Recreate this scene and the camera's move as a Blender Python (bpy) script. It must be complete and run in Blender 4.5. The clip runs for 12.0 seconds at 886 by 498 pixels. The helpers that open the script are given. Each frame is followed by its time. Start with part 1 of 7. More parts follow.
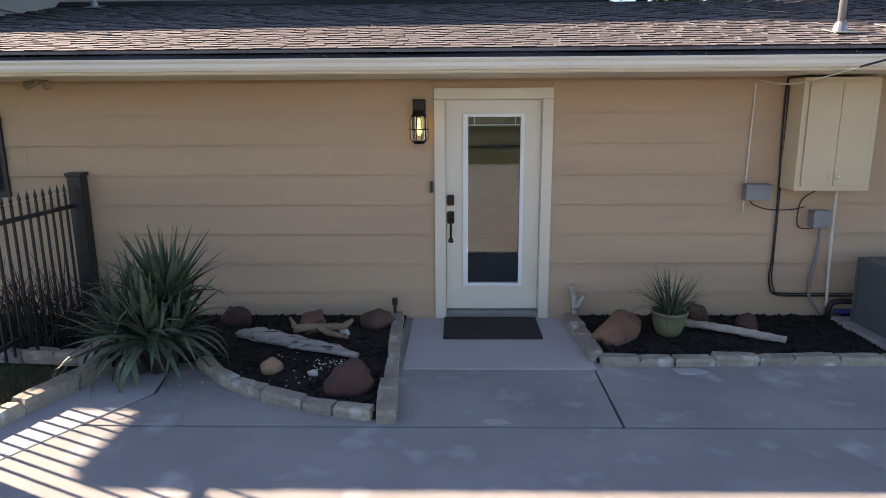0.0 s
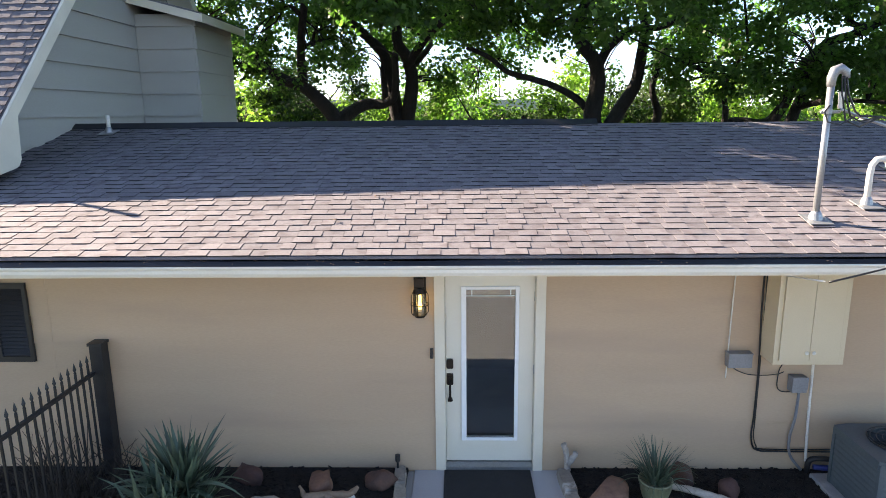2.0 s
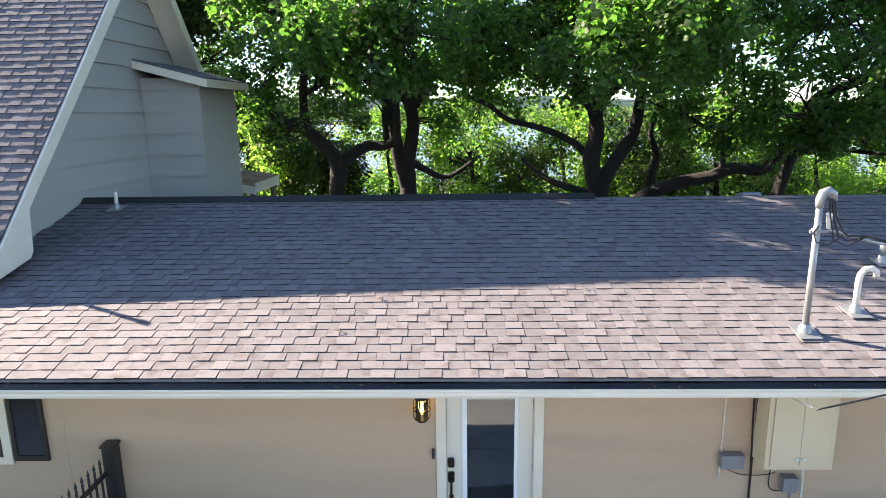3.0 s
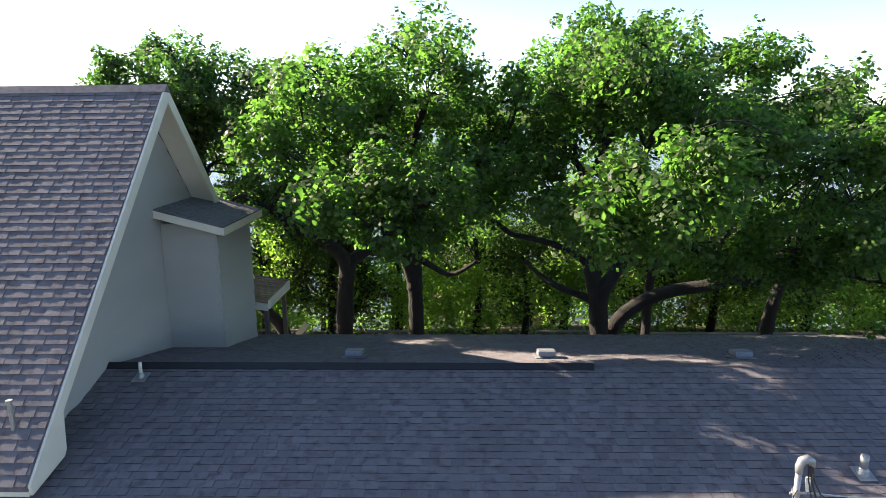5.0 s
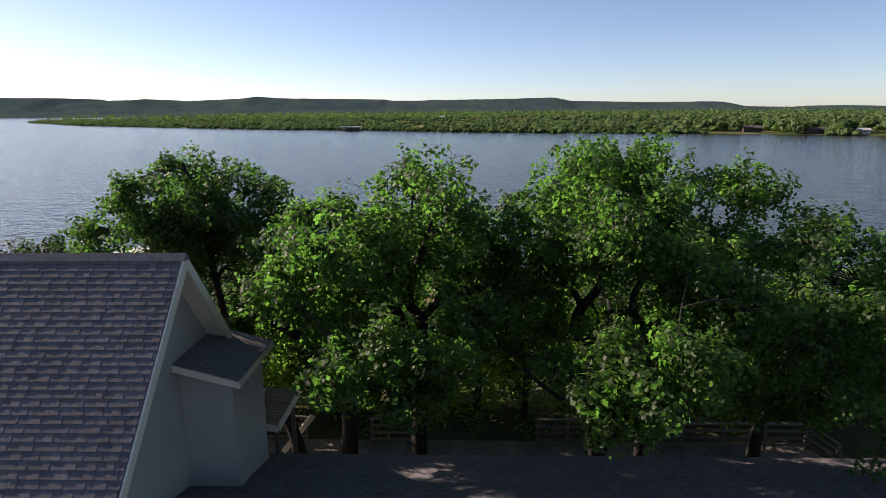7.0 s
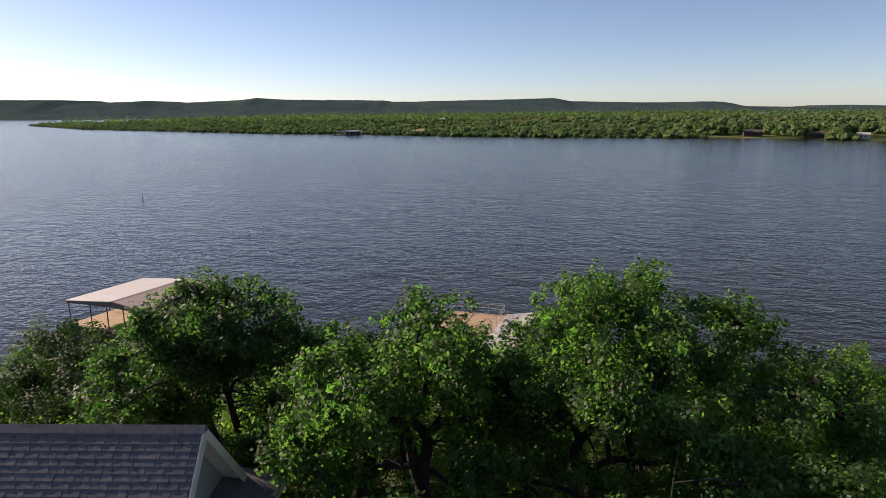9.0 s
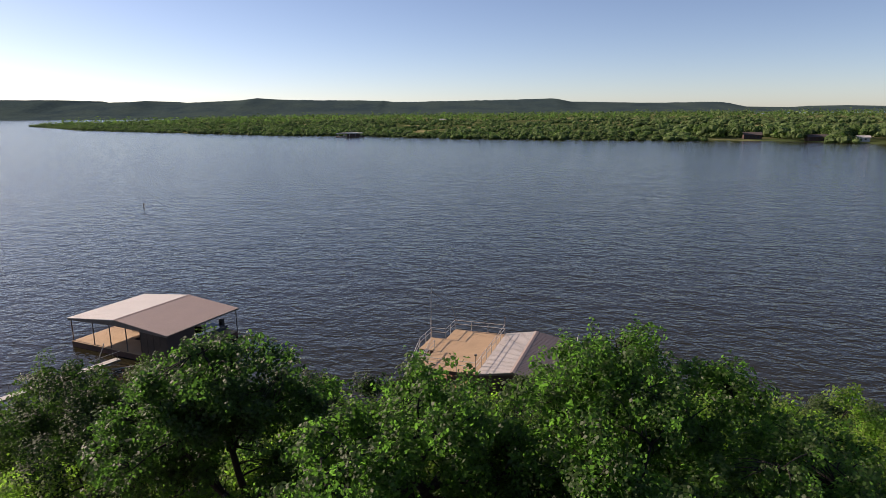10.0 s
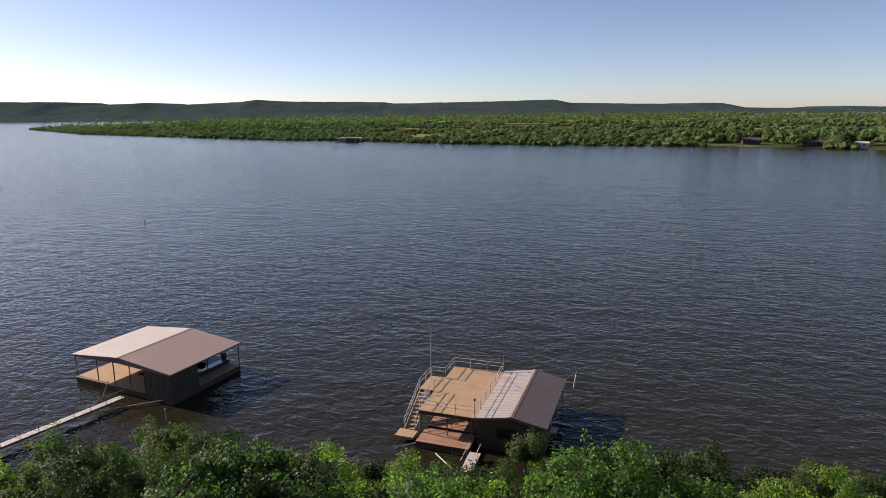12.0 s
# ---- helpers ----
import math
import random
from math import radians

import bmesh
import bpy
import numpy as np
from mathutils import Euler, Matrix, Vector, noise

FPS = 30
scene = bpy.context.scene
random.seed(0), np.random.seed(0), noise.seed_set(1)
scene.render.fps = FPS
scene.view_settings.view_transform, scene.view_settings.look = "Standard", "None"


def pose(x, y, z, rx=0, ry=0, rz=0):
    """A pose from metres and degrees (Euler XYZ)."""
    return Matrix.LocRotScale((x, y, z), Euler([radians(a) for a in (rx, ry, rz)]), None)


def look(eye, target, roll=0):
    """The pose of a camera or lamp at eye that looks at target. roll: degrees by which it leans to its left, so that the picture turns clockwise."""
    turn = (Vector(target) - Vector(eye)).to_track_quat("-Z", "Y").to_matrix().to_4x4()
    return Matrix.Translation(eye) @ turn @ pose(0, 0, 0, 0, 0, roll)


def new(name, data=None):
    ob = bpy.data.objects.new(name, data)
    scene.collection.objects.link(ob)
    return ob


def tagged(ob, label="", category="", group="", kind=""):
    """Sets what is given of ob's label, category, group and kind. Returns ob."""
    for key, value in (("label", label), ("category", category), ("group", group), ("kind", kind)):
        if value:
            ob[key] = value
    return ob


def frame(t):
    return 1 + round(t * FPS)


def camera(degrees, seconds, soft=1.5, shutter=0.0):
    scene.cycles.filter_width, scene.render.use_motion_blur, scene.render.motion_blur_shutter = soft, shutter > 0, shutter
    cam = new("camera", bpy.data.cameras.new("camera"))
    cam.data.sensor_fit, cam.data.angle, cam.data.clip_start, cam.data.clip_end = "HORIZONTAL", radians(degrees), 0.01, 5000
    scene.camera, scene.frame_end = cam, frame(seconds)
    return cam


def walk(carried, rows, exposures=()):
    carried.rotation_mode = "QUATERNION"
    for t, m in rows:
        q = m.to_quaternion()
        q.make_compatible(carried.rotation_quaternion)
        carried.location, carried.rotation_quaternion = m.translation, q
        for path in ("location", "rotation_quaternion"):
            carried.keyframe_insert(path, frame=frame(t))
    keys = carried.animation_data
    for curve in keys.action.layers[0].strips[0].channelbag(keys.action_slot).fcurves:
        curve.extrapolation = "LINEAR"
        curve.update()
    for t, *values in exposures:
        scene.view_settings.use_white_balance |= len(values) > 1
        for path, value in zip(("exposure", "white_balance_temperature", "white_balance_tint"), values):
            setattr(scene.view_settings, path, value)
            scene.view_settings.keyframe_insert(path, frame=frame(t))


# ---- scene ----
PATH = [
    (0, (0.000, 0.000, 2.058), (-0.212, 9.781, -0.013), -0.35),
    (0.5, (-0.006, -0.007, 2.423), (-0.225, 9.775, 0.357), -0.41),
    (1, (-0.003, -0.018, 2.850), (-0.215, 9.765, 0.791), -0.47),
    (1.5, (0.033, -0.023, 3.307), (-0.207, 9.758, 1.239), -0.54),
    (2, (0.044, -0.019, 3.804), (-0.206, 9.758, 1.722), -0.60),
    (2.5, (0.059, -0.005, 4.371), (-0.199, 9.766, 2.256), -0.64),
    (3, (0.056, 0.024, 4.961), (-0.210, 9.793, 2.840), -0.76),
    (3.5, (0.052, 0.039, 5.595), (-0.240, 9.810, 3.483), -0.78),
    (5.5, (-0.006, 0.085, 8.428), (-0.317, 9.856, 6.324), -0.53),
    (6, (-0.046, 0.096, 9.193), (-0.342, 9.867, 7.082), -0.48),
    (6.5, (-0.025, 0.052, 10.018), (-0.331, 9.822, 7.908), -0.44),
    (7, (-0.022, 0.040, 10.829), (-0.333, 9.810, 8.719), -0.48),
    (8.8, (-0.073, 0.060, 14.005), (-0.386, 9.828, 11.888), -0.61),
    (9, (-0.076, 0.062, 14.378), (-0.397, 9.833, 12.272), -0.64),
    (9.5, (-0.051, 0.058, 15.312), (-0.376, 9.828, 13.205), -0.63),
    (10, (-0.050, 0.057, 16.249), (-0.374, 9.828, 14.143), -0.62),
    (10.5, (-0.046, 0.055, 17.193), (-0.369, 9.827, 15.092), -0.65),
    (11, (-0.020, 0.058, 18.143), (-0.341, 9.830, 16.043), -0.68),
    (11.5, (-0.002, 0.041, 19.081), (-0.325, 9.813, 16.983), -0.71),
    (12, (0.020, 0.026, 20.008), (-0.300, 9.799, 17.913), -0.71),
]
cam = camera(69.51, 12.0, 0.65)
EXPOSURES = [(0, 1.97, 9000, 21), (0.5, 2.24, 8800, 20), (1.0, 2.40, 8600, 20), (1.5, 2.47, 8450, 18), (2.5, 2.53, 8200, 15), (3.5, 2.68, 8050, 12), (5.5, 1.80, 8250, 16), (6.5, 0.92, 8100, 20), (7.2, 0.74, 7950, 21), (9, 0.60, 8150, 22), (12, 0.54, 8050, 24)]
walk(cam, [(t, look(eye, target, roll)) for t, eye, target, roll in PATH], EXPOSURES)

# ---- daylight: low sun from behind the house, on the left ----
SUN_DIR = Vector((-1.88, 0.84, 0.97)).normalized()
world = bpy.data.worlds.new("sky")
scene.world = world
world.use_nodes = True
wn = world.node_tree.nodes
sky = wn.new("ShaderNodeTexSky")
sky.sky_type = "NISHITA"
sky.sun_disc = False
sky.sun_elevation = math.asin(SUN_DIR.z)
sky.sun_rotation = math.atan2(SUN_DIR.x, SUN_DIR.y)
sky.air_density, sky.dust_density, sky.ozone_density = 0.75, 0.85, 4.3
sky.altitude = 1200
wn["Background"].inputs["Strength"].default_value = 0.100
world.node_tree.links.new(sky.outputs["Color"], wn["Background"].inputs["Color"])
sun_data = bpy.data.lights.new("sun", "SUN")
sun_data.energy, sun_data.angle, sun_data.color = 5.0, radians(0.6), (1.0, 0.955, 0.91)
sun = new("sun", sun_data)
sun.matrix_world = look(SUN_DIR * 60, (0, 0, 0))

# ---- materials ----
def mat(name, c1, c2, scale=2.0, rough=0.8, bump=0.2, fine=60.0, metal=0.0, rand="", spread=0.25, dist=0.01,
        stretch=(1, 1, 1), spec=0.5, stain=None, grain=0.15):
    """Two-scale procedural surface: a broad mottle between two colours, fine grain, bump; rand: object or island."""
    m = bpy.data.materials.new(name)
    m.use_nodes = True
    nt = m.node_tree
    n, l = nt.nodes, nt.links
    b = n["Principled BSDF"]
    geo = n.new("ShaderNodeNewGeometry")
    mp = n.new("ShaderNodeMapping")
    mp.inputs["Scale"].default_value = stretch
    l.new(geo.outputs["Position"], mp.inputs["Vector"])
    big = n.new("ShaderNodeTexNoise")
    big.inputs["Scale"].default_value, big.inputs["Detail"].default_value = scale, 6
    small = n.new("ShaderNodeTexNoise")
    small.inputs["Scale"].default_value, small.inputs["Detail"].default_value = fine, 4
    l.new(mp.outputs[0], big.inputs["Vector"])
    l.new(mp.outputs[0], small.inputs["Vector"])
    ramp = n.new("ShaderNodeMapRange")
    ramp.inputs["From Min"].default_value, ramp.inputs["From Max"].default_value = 0.3, 0.7
    l.new(big.outputs["Fac"], ramp.inputs["Value"])
    mix = n.new("ShaderNodeMix")
    mix.data_type = "RGBA"
    mix.inputs["A"].default_value, mix.inputs["B"].default_value = (*c1, 1), (*c2, 1)
    l.new(ramp.outputs[0], mix.inputs["Factor"])
    hsv = n.new("ShaderNodeHueSaturation")
    l.new(mix.outputs["Result"], hsv.inputs["Color"])
    val = n.new("ShaderNodeMapRange")
    val.inputs["From Min"].default_value, val.inputs["From Max"].default_value = 0.25, 0.75
    val.inputs["To Min"].default_value, val.inputs["To Max"].default_value = 1 - grain, 1 + grain
    l.new(small.outputs["Fac"], val.inputs["Value"])
    last = val.outputs[0]
    if rand:
        if rand == "object":
            src = n.new("ShaderNodeObjectInfo").outputs["Random"]
        else:
            src = geo.outputs["Random Per Island"]
        r = n.new("ShaderNodeMapRange")
        r.inputs["To Min"].default_value, r.inputs["To Max"].default_value = 1 - spread, 1 + spread
        l.new(src, r.inputs["Value"])
        mul = n.new("ShaderNodeMath")
        mul.operation = "MULTIPLY"
        l.new(last, mul.inputs[0])
        l.new(r.outputs[0], mul.inputs[1])
        last = mul.outputs[0]
        hue = n.new("ShaderNodeMath")
        hue.operation = "MULTIPLY_ADD"
        hue.inputs[1].default_value, hue.inputs[2].default_value = 0.03, 0.485
        l.new(src, hue.inputs[0])
        l.new(hue.outputs[0], hsv.inputs["Hue"])
    l.new(last, hsv.inputs["Value"])
    colour = hsv.outputs["Color"]
    if stain:
        sc, sscale, low, high = stain
        sn = n.new("ShaderNodeTexNoise")
        sn.inputs["Scale"].default_value, sn.inputs["Detail"].default_value = sscale, 8
        l.new(mp.outputs[0], sn.inputs["Vector"])
        sr = n.new("ShaderNodeMapRange")
        sr.inputs["From Min"].default_value, sr.inputs["From Max"].default_value = low, high
        l.new(sn.outputs["Fac"], sr.inputs["Value"])
        sm = n.new("ShaderNodeMix")
        sm.data_type = "RGBA"
        sm.inputs["B"].default_value = (*sc, 1)
        l.new(sr.outputs[0], sm.inputs["Factor"])
        l.new(colour, sm.inputs["A"])
        colour = sm.outputs["Result"]
    l.new(colour, b.inputs["Base Color"])
    b.inputs["Roughness"].default_value, b.inputs["Metallic"].default_value = rough, metal
    b.inputs["Specular IOR Level"].default_value = spec
    if bump:
        bp = n.new("ShaderNodeBump")
        bp.inputs["Strength"].default_value, bp.inputs["Distance"].default_value = bump, dist
        l.new(small.outputs["Fac"], bp.inputs["Height"])
        l.new(bp.outputs[0], b.inputs["Normal"])
    return m


def leaf_mat(name, dark, light, through_light, gloss=0.35, patch=0.6, own=0.55):
    """Thin leaves: each one a little different, part of the light passing through."""
    m = bpy.data.materials.new(name)
    m.use_nodes = True
    nt = m.node_tree
    n, l = nt.nodes, nt.links
    b, out = n["Principled BSDF"], n["Material Output"]
    geo = n.new("ShaderNodeNewGeometry")
    noise_n = n.new("ShaderNodeTexNoise")
    noise_n.inputs["Scale"].default_value = patch
    l.new(geo.outputs["Position"], noise_n.inputs["Vector"])
    add = n.new("ShaderNodeMath")
    add.operation = "MULTIPLY_ADD"
    add.inputs[1].default_value = own
    l.new(geo.outputs["Random Per Island"], add.inputs[0])
    sub = n.new("ShaderNodeMath")
    sub.operation = "SUBTRACT"
    sub.inputs[1].default_value = 0.525 - own / 2
    l.new(noise_n.outputs["Fac"], sub.inputs[0])
    l.new(sub.outputs[0], add.inputs[2])
    mix = n.new("ShaderNodeMix")
    mix.data_type = "RGBA"
    mix.inputs["A"].default_value, mix.inputs["B"].default_value = (*dark, 1), (*light, 1)
    l.new(add.outputs[0], mix.inputs["Factor"])
    l.new(mix.outputs["Result"], b.inputs["Base Color"])
    b.inputs["Roughness"].default_value = 1 - gloss
    b.inputs["Specular IOR Level"].default_value = gloss
    tr = n.new("ShaderNodeBsdfTranslucent")
    tint = n.new("ShaderNodeMix")
    tint.data_type, tint.blend_type = "RGBA", "MULTIPLY"
    tint.inputs["Factor"].default_value = 1
    tint.inputs["B"].default_value = (2.15, 3.20, 1.70, 1)
    l.new(mix.outputs["Result"], tint.inputs["A"])
    l.new(tint.outputs["Result"], tr.inputs["Color"])
    sh = n.new("ShaderNodeMixShader")
    sh.inputs[0].default_value = through_light
    l.new(b.outputs[0], sh.inputs[1])
    l.new(tr.outputs[0], sh.inputs[2])
    l.new(sh.outputs[0], out.inputs[0])
    return m


def glass_mat(name, rough=0.02, tint=(0.9, 0.95, 0.95)):
    m = bpy.data.materials.new(name)
    m.use_nodes = True
    n, l = m.node_tree.nodes, m.node_tree.links
    out = n["Material Output"]
    tr = n.new("ShaderNodeBsdfTransparent")
    tr.inputs[0].default_value = (*tint, 1)
    gl = n.new("ShaderNodeBsdfGlossy")
    gl.inputs["Roughness"].default_value = rough
    fr = n.new("ShaderNodeFresnel")
    fr.inputs["IOR"].default_value = 1.85
    sh = n.new("ShaderNodeMixShader")
    l.new(fr.outputs[0], sh.inputs[0])
    l.new(tr.outputs[0], sh.inputs[1])
    l.new(gl.outputs[0], sh.inputs[2])
    l.new(sh.outputs[0], out.inputs[0])
    return m


def water_mat():
    m = bpy.data.materials.new("lake_water")
    m.use_nodes = True
    n, l = m.node_tree.nodes, m.node_tree.links
    b = n["Principled BSDF"]
    b.inputs["Base Color"].default_value = (0.0195, 0.0175, 0.0090, 1)
    b.inputs["Roughness"].default_value = 0.12
    b.inputs["Specular IOR Level"].default_value = 0.40
    b.inputs["IOR"].default_value = 1.33
    geo = n.new("ShaderNodeNewGeometry")
    mp = n.new("ShaderNodeMapping")
    mp.vector_type = "TEXTURE"
    mp.inputs["Rotation"].default_value = (0, 0, radians(-15))
    mp.inputs["Scale"].default_value = (1.25, 0.85, 1)
    l.new(geo.outputs["Position"], mp.inputs["Vector"])
    normal = None
    for scale, height, detail in ((0.18, 0.22, 1), (0.70, 0.20, 2), (1.9, 0.05, 1)):
        t = n.new("ShaderNodeTexNoise")
        t.inputs["Scale"].default_value, t.inputs["Detail"].default_value = scale, detail
        t.inputs["Distortion"].default_value = 0.6
        l.new(mp.outputs[0], t.inputs["Vector"])
        bp = n.new("ShaderNodeBump")
        bp.inputs["Strength"].default_value, bp.inputs["Distance"].default_value = 1.0, height
        l.new(t.outputs["Fac"], bp.inputs["Height"])
        if normal:
            l.new(normal, bp.inputs["Normal"])
        normal = bp.outputs[0]
    l.new(normal, b.inputs["Normal"])
    return m


SIDING = mat("tan_lap_siding", (0.515, 0.362, 0.240), (0.475, 0.333, 0.220), 1.2, 0.75, 0.05, 90, stretch=(0.3, 1, 2), grain=0.05, stain=((0.425, 0.302, 0.212), 1.4, 0.55, 0.8))
CABINET_PAINT = mat("tan_cabinet_paint", (0.62, 0.51, 0.34), (0.57, 0.465, 0.31), 1.5, 0.6, 0.05, 80, grain=0.05)
GABLE_SIDING = mat("grey_beige_siding", (0.385, 0.37, 0.325), (0.35, 0.337, 0.297), 1.0, 0.75, 0.05, 70, stretch=(1, 0.3, 2), grain=0.05)
TRIM = mat("cream_trim_paint", (0.73, 0.665, 0.53), (0.67, 0.605, 0.48), 3, 0.5, 0.02, 80, grain=0.03)
DOOR_PAINT = mat("warm_white_door_paint", (0.73, 0.68, 0.565), (0.70, 0.65, 0.54), 2, 0.4, 0.01, 60, grain=0.02)
GUTTER = mat("cream_gutter_enamel", (0.74, 0.70, 0.60), (0.68, 0.64, 0.545), 1.5, 0.4, 0.02, 50, grain=0.04)
GLOSS_WHITE = mat("white_vinyl_frame", (0.82, 0.82, 0.80), (0.79, 0.79, 0.77), 2, 0.35, 0.0, 60, grain=0.02)
SHINGLE = mat("weathered_asphalt_shingle", (0.164, 0.150, 0.157), (0.128, 0.118, 0.124), 1.3, 0.95, 0.6, 130, grain=0.34, rand="object", spread=0.11, dist=0.004, stain=((0.108, 0.088, 0.092), 8, 0.50, 0.70))
SHINGLE_FIELD = mat("weathered_asphalt_shingle_field", (0.164, 0.150, 0.157), (0.128, 0.118, 0.124), 1.3, 0.95, 0.6, 130, grain=0.34, rand="island", spread=0.11, dist=0.004, stain=((0.108, 0.088, 0.092), 8, 0.50, 0.70))
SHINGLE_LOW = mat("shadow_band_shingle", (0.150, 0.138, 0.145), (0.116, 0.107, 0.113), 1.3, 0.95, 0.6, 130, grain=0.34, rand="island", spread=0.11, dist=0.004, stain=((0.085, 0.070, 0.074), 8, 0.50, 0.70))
ASPHALT_EDGE = mat("dark_cut_shingle_edge", (0.022, 0.019, 0.019), (0.034, 0.029, 0.028), 9, 0.95, 0.2, 90)
BLACK_METAL = mat("black_painted_metal", (0.012, 0.012, 0.014), (0.02, 0.02, 0.022), 8, 0.45, 0.1, 90)
BRONZE = mat("dark_bronze", (0.02, 0.015, 0.012), (0.03, 0.022, 0.017), 10, 0.4, 0.05, 90, metal=0.6)
GUARD = mat("black_gutter_guard", (0.006, 0.007, 0.009), (0.012, 0.013, 0.016), 12, 0.55, 0.12, 140)
CONCRETE = mat("grey_concrete", (0.335, 0.33, 0.32), (0.215, 0.215, 0.215), 1.3, 0.9, 0.25, 120, dist=0.004, stain=((0.44, 0.44, 0.44), 2.6, 0.55, 0.74))
NEW_CONCRETE = mat("pale_smooth_concrete", (0.42, 0.42, 0.42), (0.37, 0.37, 0.375), 1.6, 0.85, 0.15, 120, dist=0.003)
MULCH = mat("dark_bark_mulch", (0.007, 0.006, 0.005), (0.018, 0.013, 0.010), 14, 0.95, 1.0, 60, dist=0.03, rand="island", spread=0.5)
STONE = mat("buff_limestone", (0.35, 0.31, 0.25), (0.24, 0.21, 0.17), 6, 0.9, 0.5, 40, rand="object", spread=0.18, stain=((0.55, 0.53, 0.48), 5, 0.56, 0.7))
RED_ROCK = mat("red_sandstone_rock", (0.125, 0.060, 0.042), (0.068, 0.038, 0.032), 5, 0.9, 0.6, 40, rand="object", spread=0.3)
PALE_ROCK = mat("tan_river_rock", (0.42, 0.25, 0.155), (0.34, 0.20, 0.13), 8, 0.85, 0.4, 50)
ORANGE_ROCK = mat("orange_sandstone_rock", (0.26, 0.135, 0.085), (0.135, 0.066, 0.046), 4, 0.9, 0.8, 30)
WHITE_ROCK = mat("white_quartz_rock", (0.6, 0.57, 0.52), (0.5, 0.47, 0.42), 9, 0.8, 0.3, 60)
DRIFT = mat("bleached_driftwood", (0.60, 0.58, 0.55), (0.40, 0.37, 0.34), 5, 0.85, 1.0, 50, dist=0.02, stretch=(1.2, 5, 6), stain=((0.10, 0.08, 0.065), 5, 0.56, 0.66))
DRIFT_PALE = mat("pale_driftwood", (0.50, 0.44, 0.38), (0.36, 0.31, 0.26), 5, 0.85, 0.8, 50, dist=0.02)
DRIFT_BROWN = mat("brown_driftwood", (0.30, 0.20, 0.135), (0.19, 0.13, 0.09), 6, 0.85, 0.6, 40)
RUBBER = mat("black_rubber_mat", (0.012, 0.012, 0.014), (0.02, 0.02, 0.022), 20, 0.85, 0.6, 220)
GREY_BOX = mat("grey_utility_metal", (0.24, 0.245, 0.255), (0.20, 0.205, 0.215), 6, 0.45, 0.05, 60, metal=0.2)
GALV = mat("galvanised_pipe", (0.34, 0.35, 0.35), (0.27, 0.28, 0.28), 9, 0.42, 0.1, 70, metal=0.6)
WHITE_PVC = mat("cream_plastic_pipe", (0.70, 0.66, 0.58), (0.64, 0.60, 0.52), 6, 0.5, 0.05, 60)
CABLE = mat("black_cable", (0.010, 0.010, 0.011), (0.018, 0.018, 0.018), 10, 0.5, 0.0, 60)
AC_PAINT = mat("blue_grey_unit_paint", (0.075, 0.098, 0.105), (0.062, 0.083, 0.092), 4, 0.5, 0.05, 60)
POT = mat("pale_green_glazed_pot", (0.20, 0.21, 0.125), (0.135, 0.145, 0.085), 12, 0.3, 0.1, 40, stretch=(4, 4, 0.5))
GRASS = mat("dry_lawn", (0.05, 0.065, 0.025), (0.085, 0.085, 0.04), 3, 0.95, 0.9, 60, dist=0.03)
EARTH = mat("bank_earth_and_litter", (0.085, 0.07, 0.045), (0.045, 0.045, 0.022), 0.5, 0.95, 0.9, 9, dist=0.06, spec=0.1, stain=((0.035, 0.055, 0.02), 0.02, 0.45, 0.55))
BARK = mat("dark_oak_bark", (0.022, 0.018, 0.015), (0.011, 0.009, 0.008), 3, 0.95, 1.0, 22, dist=0.04, stretch=(2, 2, 0.5))
DECK_WOOD = mat("weathered_grey_decking", (0.15, 0.125, 0.105), (0.10, 0.085, 0.072), 4, 0.85, 0.4, 40, rand="object", spread=0.2)
TAN_TILE = mat("tan_porch_roofing", (0.36, 0.24, 0.16), (0.27, 0.18, 0.12), 3, 0.85, 0.3, 40, rand="object", spread=0.15)
DOCK_BOARD = mat("sun_bleached_dock_board", (0.41, 0.275, 0.165), (0.345, 0.232, 0.14), 0.9, 0.8, 0.3, 18, rand="island", spread=0.14)
RED_BOARD = mat("reddish_dock_board", (0.36, 0.205, 0.13), (0.28, 0.16, 0.10), 0.9, 0.8, 0.3, 18, rand="object", spread=0.14)
RED_SKIRT = mat("red_brown_dock_skirt", (0.115, 0.052, 0.036), (0.075, 0.038, 0.028), 1.0, 0.8, 0.2, 20)
DOCK_DARK = mat("brown_dock_siding", (0.080, 0.050, 0.037), (0.058, 0.038, 0.029), 1.0, 0.8, 0.2, 20)
# left dock's tan roofing with the sun's brightening mixed into its colour
SUNLIT_TAN_METAL = mat("sunlit_tan_roof_metal", (0.52, 0.48, 0.43), (0.48, 0.445, 0.40), 0.5, 0.5, 0.03, 12, metal=0.2)
# right dock's slope away from the sun: shade put into the colour
SHADED_DOCK_METAL = mat("shaded_dock_roof_metal", (0.19, 0.155, 0.147), (0.165, 0.138, 0.132), 0.5, 0.5, 0.03, 12, metal=0.3)
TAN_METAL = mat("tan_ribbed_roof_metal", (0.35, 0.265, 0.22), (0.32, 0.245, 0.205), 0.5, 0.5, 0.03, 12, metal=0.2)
# right dock's sunward slope: sunlight put into the colour
SUNLIT_DOCK_METAL = mat("sunlit_dock_roof_metal", (0.50, 0.455, 0.41), (0.45, 0.41, 0.37), 0.5, 0.5, 0.03, 12, metal=0.4)
DOCK_STEEL = mat("weathered_dock_steel", (0.16, 0.13, 0.11), (0.10, 0.085, 0.075), 2, 0.6, 0.1, 30)
RAIL_STEEL = mat("pale_rail_steel", (0.55, 0.52, 0.48), (0.45, 0.42, 0.38), 2, 0.5, 0.05, 30)
